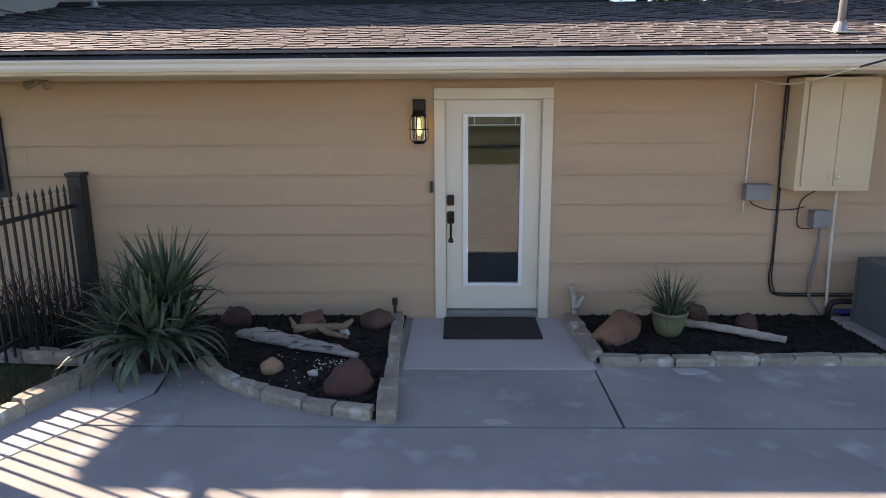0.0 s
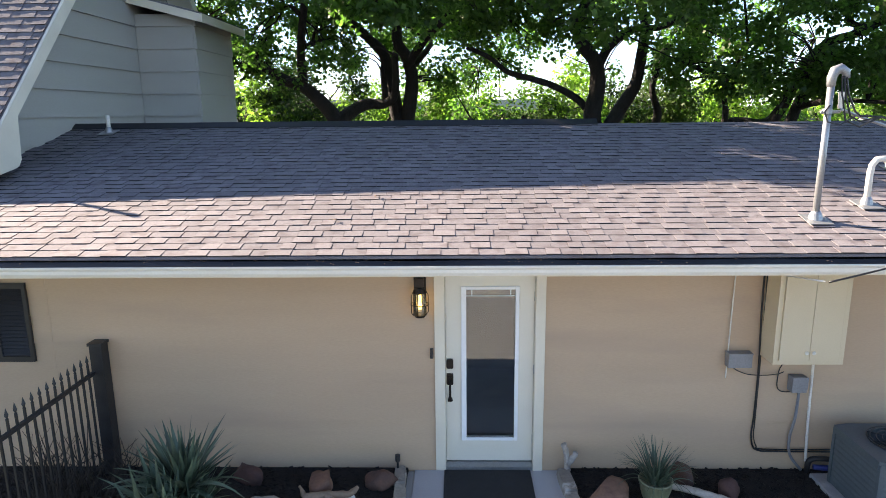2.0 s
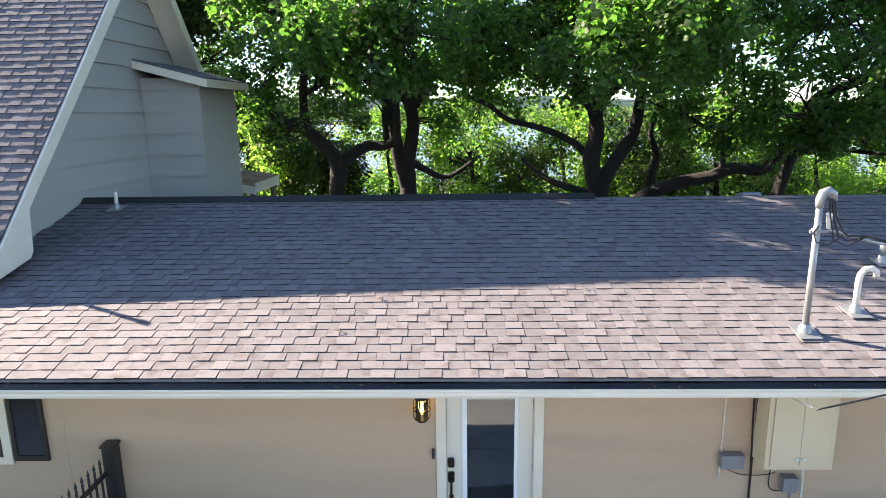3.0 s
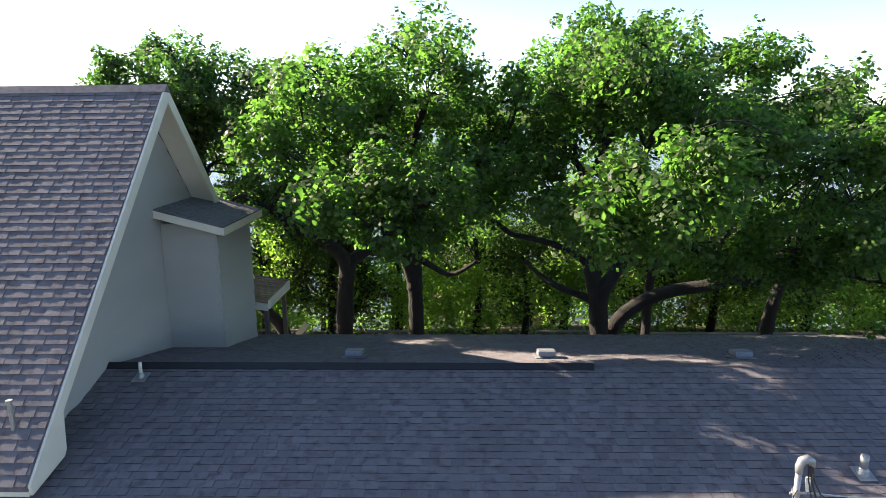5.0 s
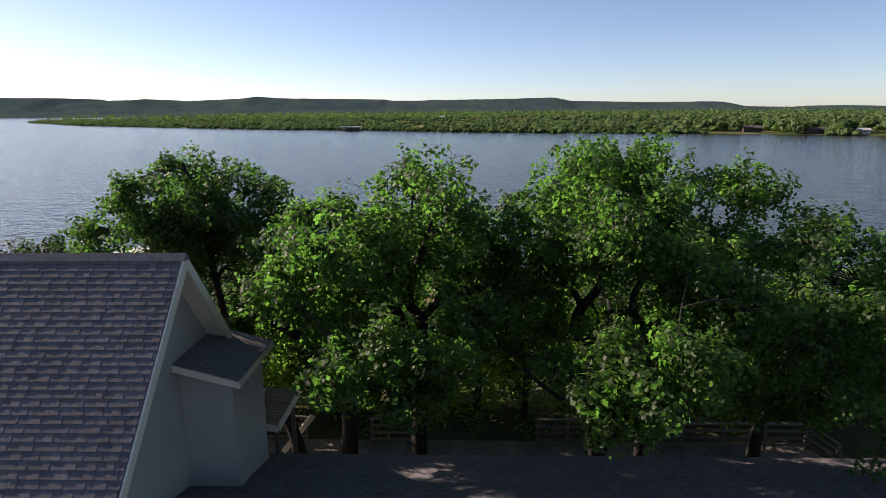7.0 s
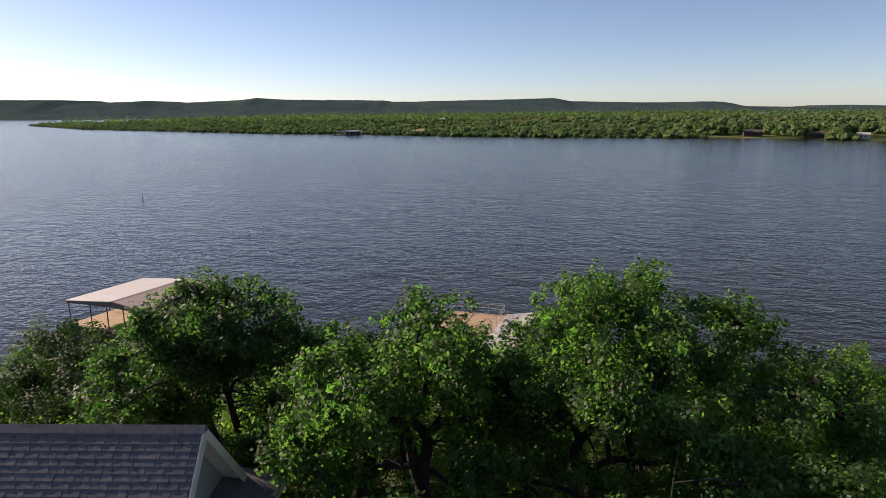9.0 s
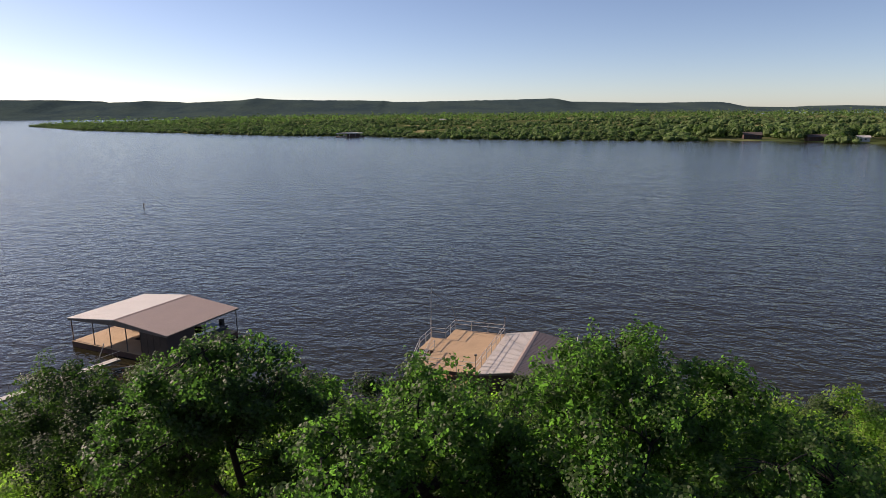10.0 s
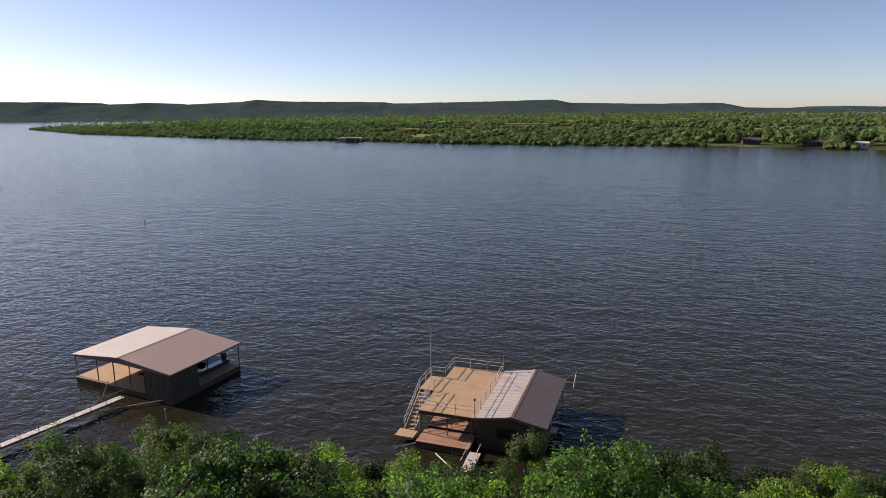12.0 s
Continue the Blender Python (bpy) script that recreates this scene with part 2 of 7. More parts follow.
BOAT_HULL = mat("navy_boat_hull", (0.018, 0.028, 0.055), (0.06, 0.075, 0.105), 0.7, 0.3, 0.0, 30)
# wooded mesas; the blue of distance haze is part of this colour
HAZY_HILL = mat("haze_blued_mesa", (0.033, 0.056, 0.064), (0.056, 0.084, 0.076), 0.006, 0.95, 0.0, 0.05, spec=0.0)
OAK_LEAF = leaf_mat("oak_leaf", (0.007, 0.017, 0.006), (0.064, 0.116, 0.030), 0.62, 0.45, 2.2, 0.75)
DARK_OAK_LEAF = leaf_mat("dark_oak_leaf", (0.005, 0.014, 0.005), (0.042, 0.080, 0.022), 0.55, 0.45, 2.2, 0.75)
BANK_LEAF = leaf_mat("bank_leaf", (0.006, 0.016, 0.005), (0.040, 0.072, 0.018), 0.28, 0.3, 1.6, 0.4)
SHRUB_LEAF = leaf_mat("willow_leaf", (0.018, 0.034, 0.010), (0.056, 0.090, 0.022), 0.36)
BRUSH_LEAF = leaf_mat("underbrush_leaf", (0.038, 0.068, 0.016), (0.165, 0.225, 0.050), 0.58)
# far leaves: a slight blue-green tint stands in for haze
FAR_LEAF = leaf_mat("haze_tinted_foliage", (0.009, 0.021, 0.012), (0.105, 0.152, 0.058), 0.2, 0.1, 0.05, 0.8)
DARK_STEM = mat("dark_dry_stem", (0.035, 0.028, 0.022), (0.02, 0.016, 0.013), 12, 0.9, 0.4, 60)
YUCCA_LEAF = mat("grey_green_yucca_blade", (0.095, 0.140, 0.090), (0.042, 0.072, 0.044), 5, 0.55, 0.1, 30, rand="object", spread=0.4)
GLASS = glass_mat("window_glass")
FAR_GROUND = mat("far_scrub_ground", (0.030, 0.050, 0.020), (0.075, 0.095, 0.038), 0.02, 0.95, 0.0, 0.2, spec=0.0, stain=((0.24, 0.22, 0.11), 0.009, 0.55, 0.62))
WATER = water_mat()

# ---- builders ----
class Build:
    """Gathers vertices and faces of one mesh."""

    def __init__(self):
        self.v, self.f = [], []

    def add(self, verts, faces):
        o = len(self.v)
        self.v.extend(tuple(p) for p in verts)
        self.f.extend(tuple(i + o for i in q) for q in faces)
        return self

    def box(self, lo, hi, m=None):
        (a, b, c), (d, e, f) = lo, hi
        vs = [(a, b, c), (d, b, c), (d, e, c), (a, e, c), (a, b, f), (d, b, f), (d, e, f), (a, e, f)]
        if m is not None:
            vs = [m @ Vector(p) for p in vs]
        return self.add(vs, [(0, 3, 2, 1), (4, 5, 6, 7), (0, 1, 5, 4), (1, 2, 6, 5), (2, 3, 7, 6), (3, 0, 4, 7)])

    def prism(self, outline, axis, lo, hi):
        """An outline of (a, b) pairs pushed along axis from lo to hi; x: (y, z), y: (x, z), z: (x, y)."""
        def at(p, k):
            return {"x": (k, p[0], p[1]), "y": (p[0], k, p[1]), "z": (p[0], p[1], k)}[axis]
        n = len(outline)
        vs = [at(p, lo) for p in outline] + [at(p, hi) for p in outline]
        fs = [tuple(range(n - 1, -1, -1)), tuple(range(n, 2 * n))]
        fs += [(i, (i + 1) % n, n + (i + 1) % n, n + i) for i in range(n)]
        return self.add(vs, fs)

    def tube(self, pts, radii, sides=8, cap=True):
        pts = [Vector(p) for p in pts]
        if not isinstance(radii, (list, tuple)):
            radii = [radii] * len(pts)
        ref = None
        rings = []
        for i, p in enumerate(pts):
            d = (pts[min(i + 1, len(pts) - 1)] - pts[max(i - 1, 0)]).normalized()
            if ref is None:
                ref = d.orthogonal().normalized()
            ref = (ref - d * ref.dot(d)).normalized()
            s = d.cross(ref)
            rings.append([p + (ref * math.cos(a) + s * math.sin(a)) * radii[i]
                          for a in (2 * math.pi * k / sides for k in range(sides))])
        vs = [q for r in rings for q in r]
        fs = []
        for i in range(len(pts) - 1):
            for k in range(sides):
                a, b = i * sides + k, i * sides + (k + 1) % sides
                fs.append((a, b, b + sides, a + sides))
        if cap:
            fs.append(tuple(range(sides - 1, -1, -1)))
            fs.append(tuple((len(pts) - 1) * sides + k for k in range(sides)))
        return self.add(vs, fs)

    def lathe(self, profile, sides=20, centre=(0, 0, 0)):
        vs, fs = [], []
        for r, z in profile:
            vs += [(centre[0] + r * math.cos(2 * math.pi * k / sides), centre[1] + r * math.sin(2 * math.pi * k / sides), centre[2] + z)
                   for k in range(sides)]
        for i in range(len(profile) - 1):
            for k in range(sides):
                a, b = i * sides + k, i * sides + (k + 1) % sides
                fs.append((a, b, b + sides, a + sides))
        return self.add(vs, fs)

    def mesh(self, name, material, smooth=False, bevel=0.0):
        me = bpy.data.meshes.new(name)
        me.from_pydata([tuple(p) for p in self.v], [], self.f)
        if bevel:
            bm = bmesh.new()
            bm.from_mesh(me)
            bmesh.ops.remove_doubles(bm, verts=bm.verts, dist=1e-5)
            bmesh.ops.recalc_face_normals(bm, faces=bm.faces)
            edges = [e for e in bm.edges if len(e.link_faces) == 2 and e.calc_face_angle() > 0.5]
            bmesh.ops.bevel(bm, geom=edges, offset=bevel, segments=2, profile=0.6, affect="EDGES", clamp_overlap=True)
            bm.to_mesh(me)
            bm.free()
        me.materials.append(material)
        if smooth:
            me.shade_smooth()
        me.update()
        return me


def thing(name, at=(0, 0, 0), turn=0.0, **tags):
    ob = new(name)
    ob.matrix_basis = pose(*at, 0, 0, turn)
    ob.empty_display_size = 0.2
    return tagged(ob, **tags)


def part(name, build, material, parent=None, label="", smooth=False, bevel=0.0, kind="", at=None):
    ob = new(name, build if isinstance(build, bpy.types.Mesh) else build.mesh(name, material, smooth, bevel))
    if at is not None:
        ob.matrix_basis = at
    if parent is not None:
        ob.parent = parent
    return tagged(ob, label=label, kind=kind)


def solo(name, build, material, at=None, smooth=False, bevel=0.0, **tags):
    """A thing of one mesh."""
    return tagged(part(name, build, material, None, "", smooth, bevel, "", at), **tags)


def arrays(name, verts, faces, material):
    """A mesh from numpy arrays of vertices (n, 3) and quads (m, 4)."""
    me = bpy.data.meshes.new(name)
    me.vertices.add(len(verts))
    me.vertices.foreach_set("co", np.asarray(verts, np.float32).ravel())
    k = faces.shape[1]
    me.loops.add(len(faces) * k)
    me.loops.foreach_set("vertex_index", faces.astype(np.int32).ravel())
    me.polygons.add(len(faces))
    me.polygons.foreach_set("loop_start", np.arange(0, len(faces) * k, k, dtype=np.int32))
    me.update(calc_edges=True)
    me.shade_flat()
    me.materials.append(material)
    return me


def rock_mesh(name, size, material, seed, rough=0.25, level=3):
    bm = bmesh.new()
    bmesh.ops.create_icosphere(bm, subdivisions=level, radius=1.0)
    off = Vector((seed * 7.3, seed * 3.1, seed * 1.7))
    for v in bm.verts:
        d = v.co.normalized()
        k = 1 + rough * noise.noise(d * 1.4 + off) + rough * 0.5 * noise.noise(d * 3.1 + off)
        v.co = Vector((d.x * k * size[0], d.y * k * size[1], d.z * k * size[2]))
        v.co.z = max(v.co.z, -0.35 * size[2])
    rng = random.Random(seed)
    for _ in range(9 if rough > 0.3 else 4):
        cut = Vector((rng.gauss(0, 1), rng.gauss(0, 1), rng.gauss(0, 1))).normalized()
        for v in bm.verts:
            q = Vector((v.co.x / size[0], v.co.y / size[1], v.co.z / size[2]))
            over = q.dot(cut) - (0.66 if rough > 0.3 else 0.80)
            if over > 0:
                q -= cut * over
                v.co = Vector((q.x * size[0], q.y * size[1], q.z * size[2]))
    me = bpy.data.meshes.new(name)
    bm.to_mesh(me)
    bm.free()
    me.materials.append(material)
    me.shade_smooth()
    return me


# ---- ground, one sheet to the horizon, and the lake ----
LAKE = -6.95
SHORE = [(-4700, 3700), (-2400, 3350), (-1020, 3000), (-985, 1500), (-963, 1411), (-601, 999), (-375, 819), (-189, 673), (-107, 648), (-9, 560), (81, 513),
         (174, 478), (234, 448), (270, 405), (330, 385), (600, 330), (4700, 200)]
CREST = [(-4700, 118), (-3100, 122), (-2695, 117), (-2563, 93), (-2217, 100), (-2101, 106), (-1951, 86), (-1493, 102),
         (-1359, 115), (-1191, 102), (-516, 90), (-479, 79), (301, 87), (595, 92), (706, 71), (1181, 58), (1653, 59),
         (1764, 29), (2270, 16), (2484, 28), (2728, 21), (4700, 20)]


def curve(rows, x):
    xs, ys = zip(*rows)
    return float(np.interp(x, xs, ys))


def smooth01(a, b, x):
    k = min(max((x - a) / (b - a), 0.0), 1.0)
    return k * k * (3 - 2 * k)


def shore_near(x):
    return 40.5 + 2.0 * math.sin(x * 0.11 + 0.6) + 1.2 * math.sin(x * 0.31)


def ground_height(x, y):
    far = curve(SHORE, x)
    z = -0.06 - 0.28 * smooth01(13.0, 15.0, y)
    z -= (LAKE * -1 - 0.2) * smooth01(21.5, shore_near(x) + 1.0, y) ** 0.9
    z -= 1.6 * smooth01(shore_near(x), shore_near(x) + 12, y)
    if y > far - 12:
        k = smooth01(far - 12, far + 30, y)
        up = 2.2 * k + 3.5 * smooth01(far + 30, far + 1400, y) + 1.3 * k * noise.noise(Vector((x * 0.006, y * 0.006, 0)))
        z = LAKE - 1.2 + up
        crest = curve(CREST, x) + 2.5 * noise.noise(Vector((x * 0.008, 3, 0))) + 1.6 * noise.noise(Vector((x * 0.03, 8, 0)))
        z += (crest - z) * smooth01(3450, 4300, y) ** 1.5
        arm = smooth01(0.41, 0.46, x / y) * smooth01(2150, 2300, y) * (1 - smooth01(3350, 3500, y))
        z += (LAKE - 2.0 - z) * arm
    return z


def spaced(rows):
    out = []
    for a, b, step in rows:
        out += list(np.arange(a, b, step))
    return out + [rows[-1][1]]


gx = spaced([(-4700, -3000, 70), (-3000, -1000, 26), (-1000, -200, 20), (-200, -60, 8), (-60, -12, 2.5), (-12, 16, 1.0), (16, 60, 2.5), (60, 400, 10), (400, 2800, 26), (2800, 4700, 70)])
gy = spaced([(-900, -60, 60), (-60, -6, 4), (-6, 16, 1.5), (16, 60, 1.0), (60, 330, 14), (330, 760, 9), (760, 1500, 25), (1500, 4400, 80), (4400, 4800, 100)])
gv = np.array([(x, y, ground_height(x, y)) for y in gy for x in gx], np.float32)
nx = len(gx)
gf = np.array([(j * nx + i, j * nx + i + 1, (j + 1) * nx + i + 1, (j + 1) * nx + i) for j in range(len(gy) - 1) for i in range(nx - 1)])
ground = new("ground", arrays("ground", gv, gf, EARTH))
ground.data.shade_smooth()
ground.data.materials.append(HAZY_HILL)
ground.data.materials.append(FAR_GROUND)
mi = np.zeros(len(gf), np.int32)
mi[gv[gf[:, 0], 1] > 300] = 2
# beyond here the hills carry painted haze
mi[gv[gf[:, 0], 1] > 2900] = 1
ground.data.polygons.foreach_set("material_index", mi)
tagged(ground, "earthy bank sloping to the lake and wooded far hills", "ground", kind="structure")
lake = Build()
lake.add([(-4900, 30, LAKE), (4900, 30, LAKE), (4900, 4700, LAKE), (-4900, 4700, LAKE)], [(0, 1, 2, 3)])
tagged(part("water", lake, WATER), "wind-rippled grey-brown lake water", "lake", kind="structure")

# ---- the house ----
W = 6.29                      # front wall face
SLOPE, EAVE_Y, RIDGE_Y = 0.239, 5.43, 9.82
RIDGE_Z = 3.64
BACK_Y = 14.3
X_LEFT, X_RIGHT = -6.9, 14.0
GX = -5.84                    # tall gable wall
RAKE_X = -5.32
PEAK_Y, PEAK_Z = 11.81, 8.20
STEEP = 1.03
FRONT_EAVE = 7.0


def roof_z(y):
    return RIDGE_Z - SLOPE * abs(y - RIDGE_Y)


def steep_z(y):
    return PEAK_Z - (STEEP if y < PEAK_Y else 1.16) * abs(y - PEAK_Y)


house = thing("house", (0, 0, 0), label="beige lap-sided house with low shingled wing and steep gable", category="house")

# front wall: core with the door opening through it
DX0, DX1, DZ = -0.14, 0.868, 2.24
wall_front = part("wall", Build().box((X_LEFT, W + 0.03, -0.1), (DX0, W + 0.16, 2.40)).box((DX1, W + 0.03, -0.1), (X_RIGHT, W + 0.16, 2.40))
                  .box((DX0, W + 0.03, DZ), (DX1, W + 0.16, 2.40)), SIDING, house, "tan horizontal lap siding")
part("wall", Build().box((X_RIGHT - 0.16, W + 0.17, -0.1), (X_RIGHT, BACK_Y - 0.6, 2.5)), SIDING, house)
part("wall", Build().box((X_LEFT, BACK_Y - 0.76, -0.4), (X_RIGHT - 0.17, BACK_Y - 0.6, 2.5)), SIDING, house)
part("wall", Build().box((X_LEFT, W + 0.17, -0.1), (X_LEFT + 0.16, BACK_Y - 0.8, 2.5)), SIDING, house)
part("floor", Build().box((X_LEFT + 0.17, W + 0.17, -0.1), (X_RIGHT - 0.17, BACK_Y - 0.78, 0.06)), DECK_WOOD, house)
part("ceiling", Build().box((X_LEFT + 0.17, W + 0.17, 2.30), (X_RIGHT - 0.17, BACK_Y - 0.78, 2.36)), TRIM, house)
part("wall", Build().box((-1.2, 9.0, 0.06), (2.2, 9.1, 2.3)), DOCK_DARK, house)

# lap siding boards, each lapping the one below
LAPS = [0.0, 0.285, 0.58, 0.885, 1.18, 1.475, 1.77, 2.065, 2.36]


def lap_board(x0, x1, z0, z1):
    return Build().prism([(W + 0.028, z0), (W + 0.028, z1 + 0.02), (W + 0.007, z1 + 0.02), (W - 0.019, z0)], "x", x0, x1)


for z0, z1 in zip(LAPS[:-1], LAPS[1:]):
    for a, b in ((X_LEFT, -4.25), (-4.25, -0.215), (0.925, 4.6), (4.6, 9.2), (9.2, X_RIGHT)):
        part("plank", lap_board(a + 0.001, b - 0.001, z0, z1 - (0.02 if z1 > 2.3 else 0)), SIDING, wall_front)
for a, b in ((-0.215, 0.925),):
    part("plank", lap_board(a, b, 2.30, 2.34), SIDING, wall_front)

# soffit, fascia, gutter
part("soffit", Build().box((X_LEFT, EAVE_Y + 0.03, 2.385), (X_RIGHT, W + 0.02, 2.42)), TRIM, house, "cream painted soffit")
part("fascia", Build().box((X_LEFT, EAVE_Y, 2.392), (X_RIGHT, EAVE_Y + 0.028, 2.555)), TRIM, house)
gut = Build()
prof = [(EAVE_Y - 0.003, 2.507), (EAVE_Y - 0.003, 2.412), (EAVE_Y - 0.039, 2.412), (EAVE_Y - 0.053, 2.438), (EAVE_Y - 0.053, 2.467), (EAVE_Y - 0.068, 2.489),
        (EAVE_Y - 0.068, 2.503), (EAVE_Y - 0.060, 2.506), (EAVE_Y - 0.060, 2.492), (EAVE_Y - 0.047, 2.470), (EAVE_Y - 0.047, 2.442), (EAVE_Y - 0.037, 2.420), (EAVE_Y - 0.014, 2.420), (EAVE_Y - 0.014, 2.507)]
gut.prism(prof, "x", X_LEFT, X_RIGHT)
gutter = part("gutter", gut, GUTTER, house, "cream gutter along the eave")
guard = Build()
rng = random.Random(4)
gpts = []
steps = 240
for i in range(steps + 1):
    x = X_LEFT + (X_RIGHT - X_LEFT) * i / steps
    wob = 0.012 * noise.noise(Vector((x * 1.3, 0, 0))) + 0.012 * max(0, noise.noise(Vector((x * 0.7, 5, 0))))
    gpts += [(x, EAVE_Y - 0.058, 2.512 + 0.3 * wob), (x, EAVE_Y - 0.02, 2.530 + wob), (x, EAVE_Y + 0.03, 2.560 + 0.5 * wob), (x, EAVE_Y + 0.03, 2.545), (x, EAVE_Y - 0.058, 2.506)]
gfs = []
for i in range(steps):
    for k in range(5):
        a, b = i * 5 + k, i * 5 + (k + 1) % 5
        gfs.append((a, b, b + 5, a + 5))
guard.add(gpts, gfs)
part("gutter_guard", guard, GUARD, house, "sagging black gutter guard")

# low roof: two slopes as thick boards
low_roof = part("low_roof", Build().prism([(EAVE_Y, roof_z(EAVE_Y) - 0.07), (EAVE_Y, roof_z(EAVE_Y) - 0.012), (RIDGE_Y, RIDGE_Z - 0.012), (RIDGE_Y, RIDGE_Z - 0.07)], "x", X_LEFT, X_RIGHT)
                .prism([(BACK_Y, roof_z(BACK_Y) - 0.07), (BACK_Y, roof_z(BACK_Y) - 0.012), (RIDGE_Y + 0.002, RIDGE_Z - 0.012), (RIDGE_Y + 0.002, RIDGE_Z - 0.07)], "x", X_LEFT, X_RIGHT), SHINGLE_FIELD, house, "low-pitched weathered shingle roof")
part("fascia", Build().box((X_LEFT, BACK_Y - 0.03, roof_z(BACK_Y) - 0.25), (X_RIGHT, BACK_Y - 0.002, roof_z(BACK_Y) - 0.075)), TRIM, house)
rv = Build()
rv.prism([(RIDGE_Y - 0.10, roof_z(RIDGE_Y - 0.10) + 0.012), (RIDGE_Y, RIDGE_Z + 0.062), (RIDGE_Y + 0.17, roof_z(RIDGE_Y - 0.17) + 0.012), (RIDGE_Y + 0.16, roof_z(RIDGE_Y - 0.17) - 0.008), (RIDGE_Y - 0.095, roof_z(RIDGE_Y - 0.10) - 0.008)], "x", GX + 0.01, 2.12)
part("ridge_vent", rv, GUARD, house, "black plastic ridge vent")

# tall gable wing
gable_wall = part("gable_wall", Build().prism([(FRONT_EAVE + 0.6, 2.3), (FRONT_EAVE + 0.6, steep_z(FRONT_EAVE + 0.6) - 0.16), (PEAK_Y, PEAK_Z - 0.16), (15.2, steep_z(15.2) - 0.16), (15.2, 2.3)], "x", GX - 0.18, GX - 0.035), GABLE_SIDING, house, "grey-beige lap-sided gable")
GLAPS = np.arange(2.6, 8.1, 0.40)
for z0 in GLAPS:
    z1 = z0 + 0.40
    ys = []
    for z in (z0, z1):
        k = PEAK_Z - 0.17 - z
        ys.append((max(PEAK_Y - k / STEEP, FRONT_EAVE + 0.6), min(PEAK_Y + k / 1.16, 15.2)))
    (a0, b0), (a1, b1) = ys
    if b0 - a0 < 0.15:
        continue
    if b1 <= a1:
        a1 = b1 = PEAK_Y
    x0, x1, xb = GX + 0.026, GX - 0.010, GX - 0.034
    vs = [(x0, a0, z0), (x0, b0, z0), (x1, b1, z1), (x1, a1, z1), (xb, a0, z0), (xb, b0, z0), (xb, b1, z1), (xb, a1, z1)]
    part("plank", Build().add(vs, [(0, 1, 2, 3), (7, 6, 5, 4), (0, 4, 5, 1), (1, 5, 6, 2), (2, 6, 7, 3), (3, 7, 4, 0)]), GABLE_SIDING, gable_wall)
GL = -15.0
steep_roof = part("steep_roof", Build()
                  .prism([(FRONT_EAVE, steep_z(FRONT_EAVE) - 0.11), (FRONT_EAVE, steep_z(FRONT_EAVE) - 0.015), (PEAK_Y, PEAK_Z - 0.015), (PEAK_Y, PEAK_Z - 0.11)], "x", GL, RAKE_X - 0.04)
                  .prism([(16.2, steep_z(16.2) - 0.11), (16.2, steep_z(16.2) - 0.015), (PEAK_Y + 0.002, PEAK_Z - 0.015), (PEAK_Y + 0.002, PEAK_Z - 0.11)], "x", GL, RAKE_X - 0.04), SHINGLE_FIELD, house, "steep weathered shingle roof")
part("soffit", Build().prism([(FRONT_EAVE + 0.5, steep_z(FRONT_EAVE + 0.5) - 0.165), (PEAK_Y, PEAK_Z - 0.165), (PEAK_Y, PEAK_Z - 0.125), (FRONT_EAVE + 0.5, steep_z(FRONT_EAVE + 0.5) - 0.125)], "x", GX + 0.013, RAKE_X - 0.045), TRIM, house)
part("soffit", Build().prism([(15.9, steep_z(15.9) - 0.165), (PEAK_Y + 0.002, PEAK_Z - 0.165), (PEAK_Y + 0.002, PEAK_Z - 0.125), (15.9, steep_z(15.9) - 0.125)], "x", GX + 0.013, RAKE_X - 0.045), TRIM, house)
part("barge_board", Build().prism([(FRONT_EAVE, steep_z(FRONT_EAVE) - 0.03), (PEAK_Y, PEAK_Z - 0.005), (PEAK_Y, PEAK_Z - 0.30), (FRONT_EAVE + 0.80, steep_z(FRONT_EAVE + 0.80) - 0.25), (FRONT_EAVE + 0.76, 3.30), (FRONT_EAVE + 0.70, 3.22), (FRONT_EAVE + 0.02, 3.08)], "x", RAKE_X - 0.038, RAKE_X), TRIM, house, "cream rake board with boxed tail")
part("barge_board", Build().prism([(PEAK_Y + 0.002, PEAK_Z - 0.005), (16.2, steep_z(16.2) - 0.01), (16.2, steep_z(16.2) - 0.3), (PEAK_Y + 0.002, PEAK_Z - 0.30)], "x", RAKE_X - 0.038, RAKE_X), TRIM, house)
part("eave_box", Build().prism([(FRONT_EAVE, 3.07), (FRONT_EAVE, steep_z(FRONT_EAVE) - 0.115), (FRONT_EAVE + 0.72, steep_z(FRONT_EAVE + 0.72) - 0.115), (FRONT_EAVE + 0.72, 3.20)], "x", GL, RAKE_X - 0.04), TRIM, house)
part("wall", Build().box((GL, FRONT_EAVE + 0.45, -0.1), (X_LEFT - 0.002, FRONT_EAVE + 0.6, 3.15)), GABLE_SIDING, house)
part("wall", Build().prism([(FRONT_EAVE + 0.5, -0.1), (FRONT_EAVE + 0.5, 3.3), (PEAK_Y, PEAK_Z - 0.2), (15.2, 4.0), (15.2, -0.3)], "x", GL, GL + 0.15), GABLE_SIDING, house)
part("wall", Build().box((GL + 0.16, 15.05, -0.3), (GX - 0.16, 15.2, 4.0)), GABLE_SIDING, house)
part("ridge_cap", Build().prism([(PEAK_Y - 0.13, PEAK_Z - 0.115), (PEAK_Y, PEAK_Z + 0.022), (PEAK_Y + 0.13, PEAK_Z - 0.13)], "x", GL, RAKE_X + 0.01), SHINGLE_FIELD, house)

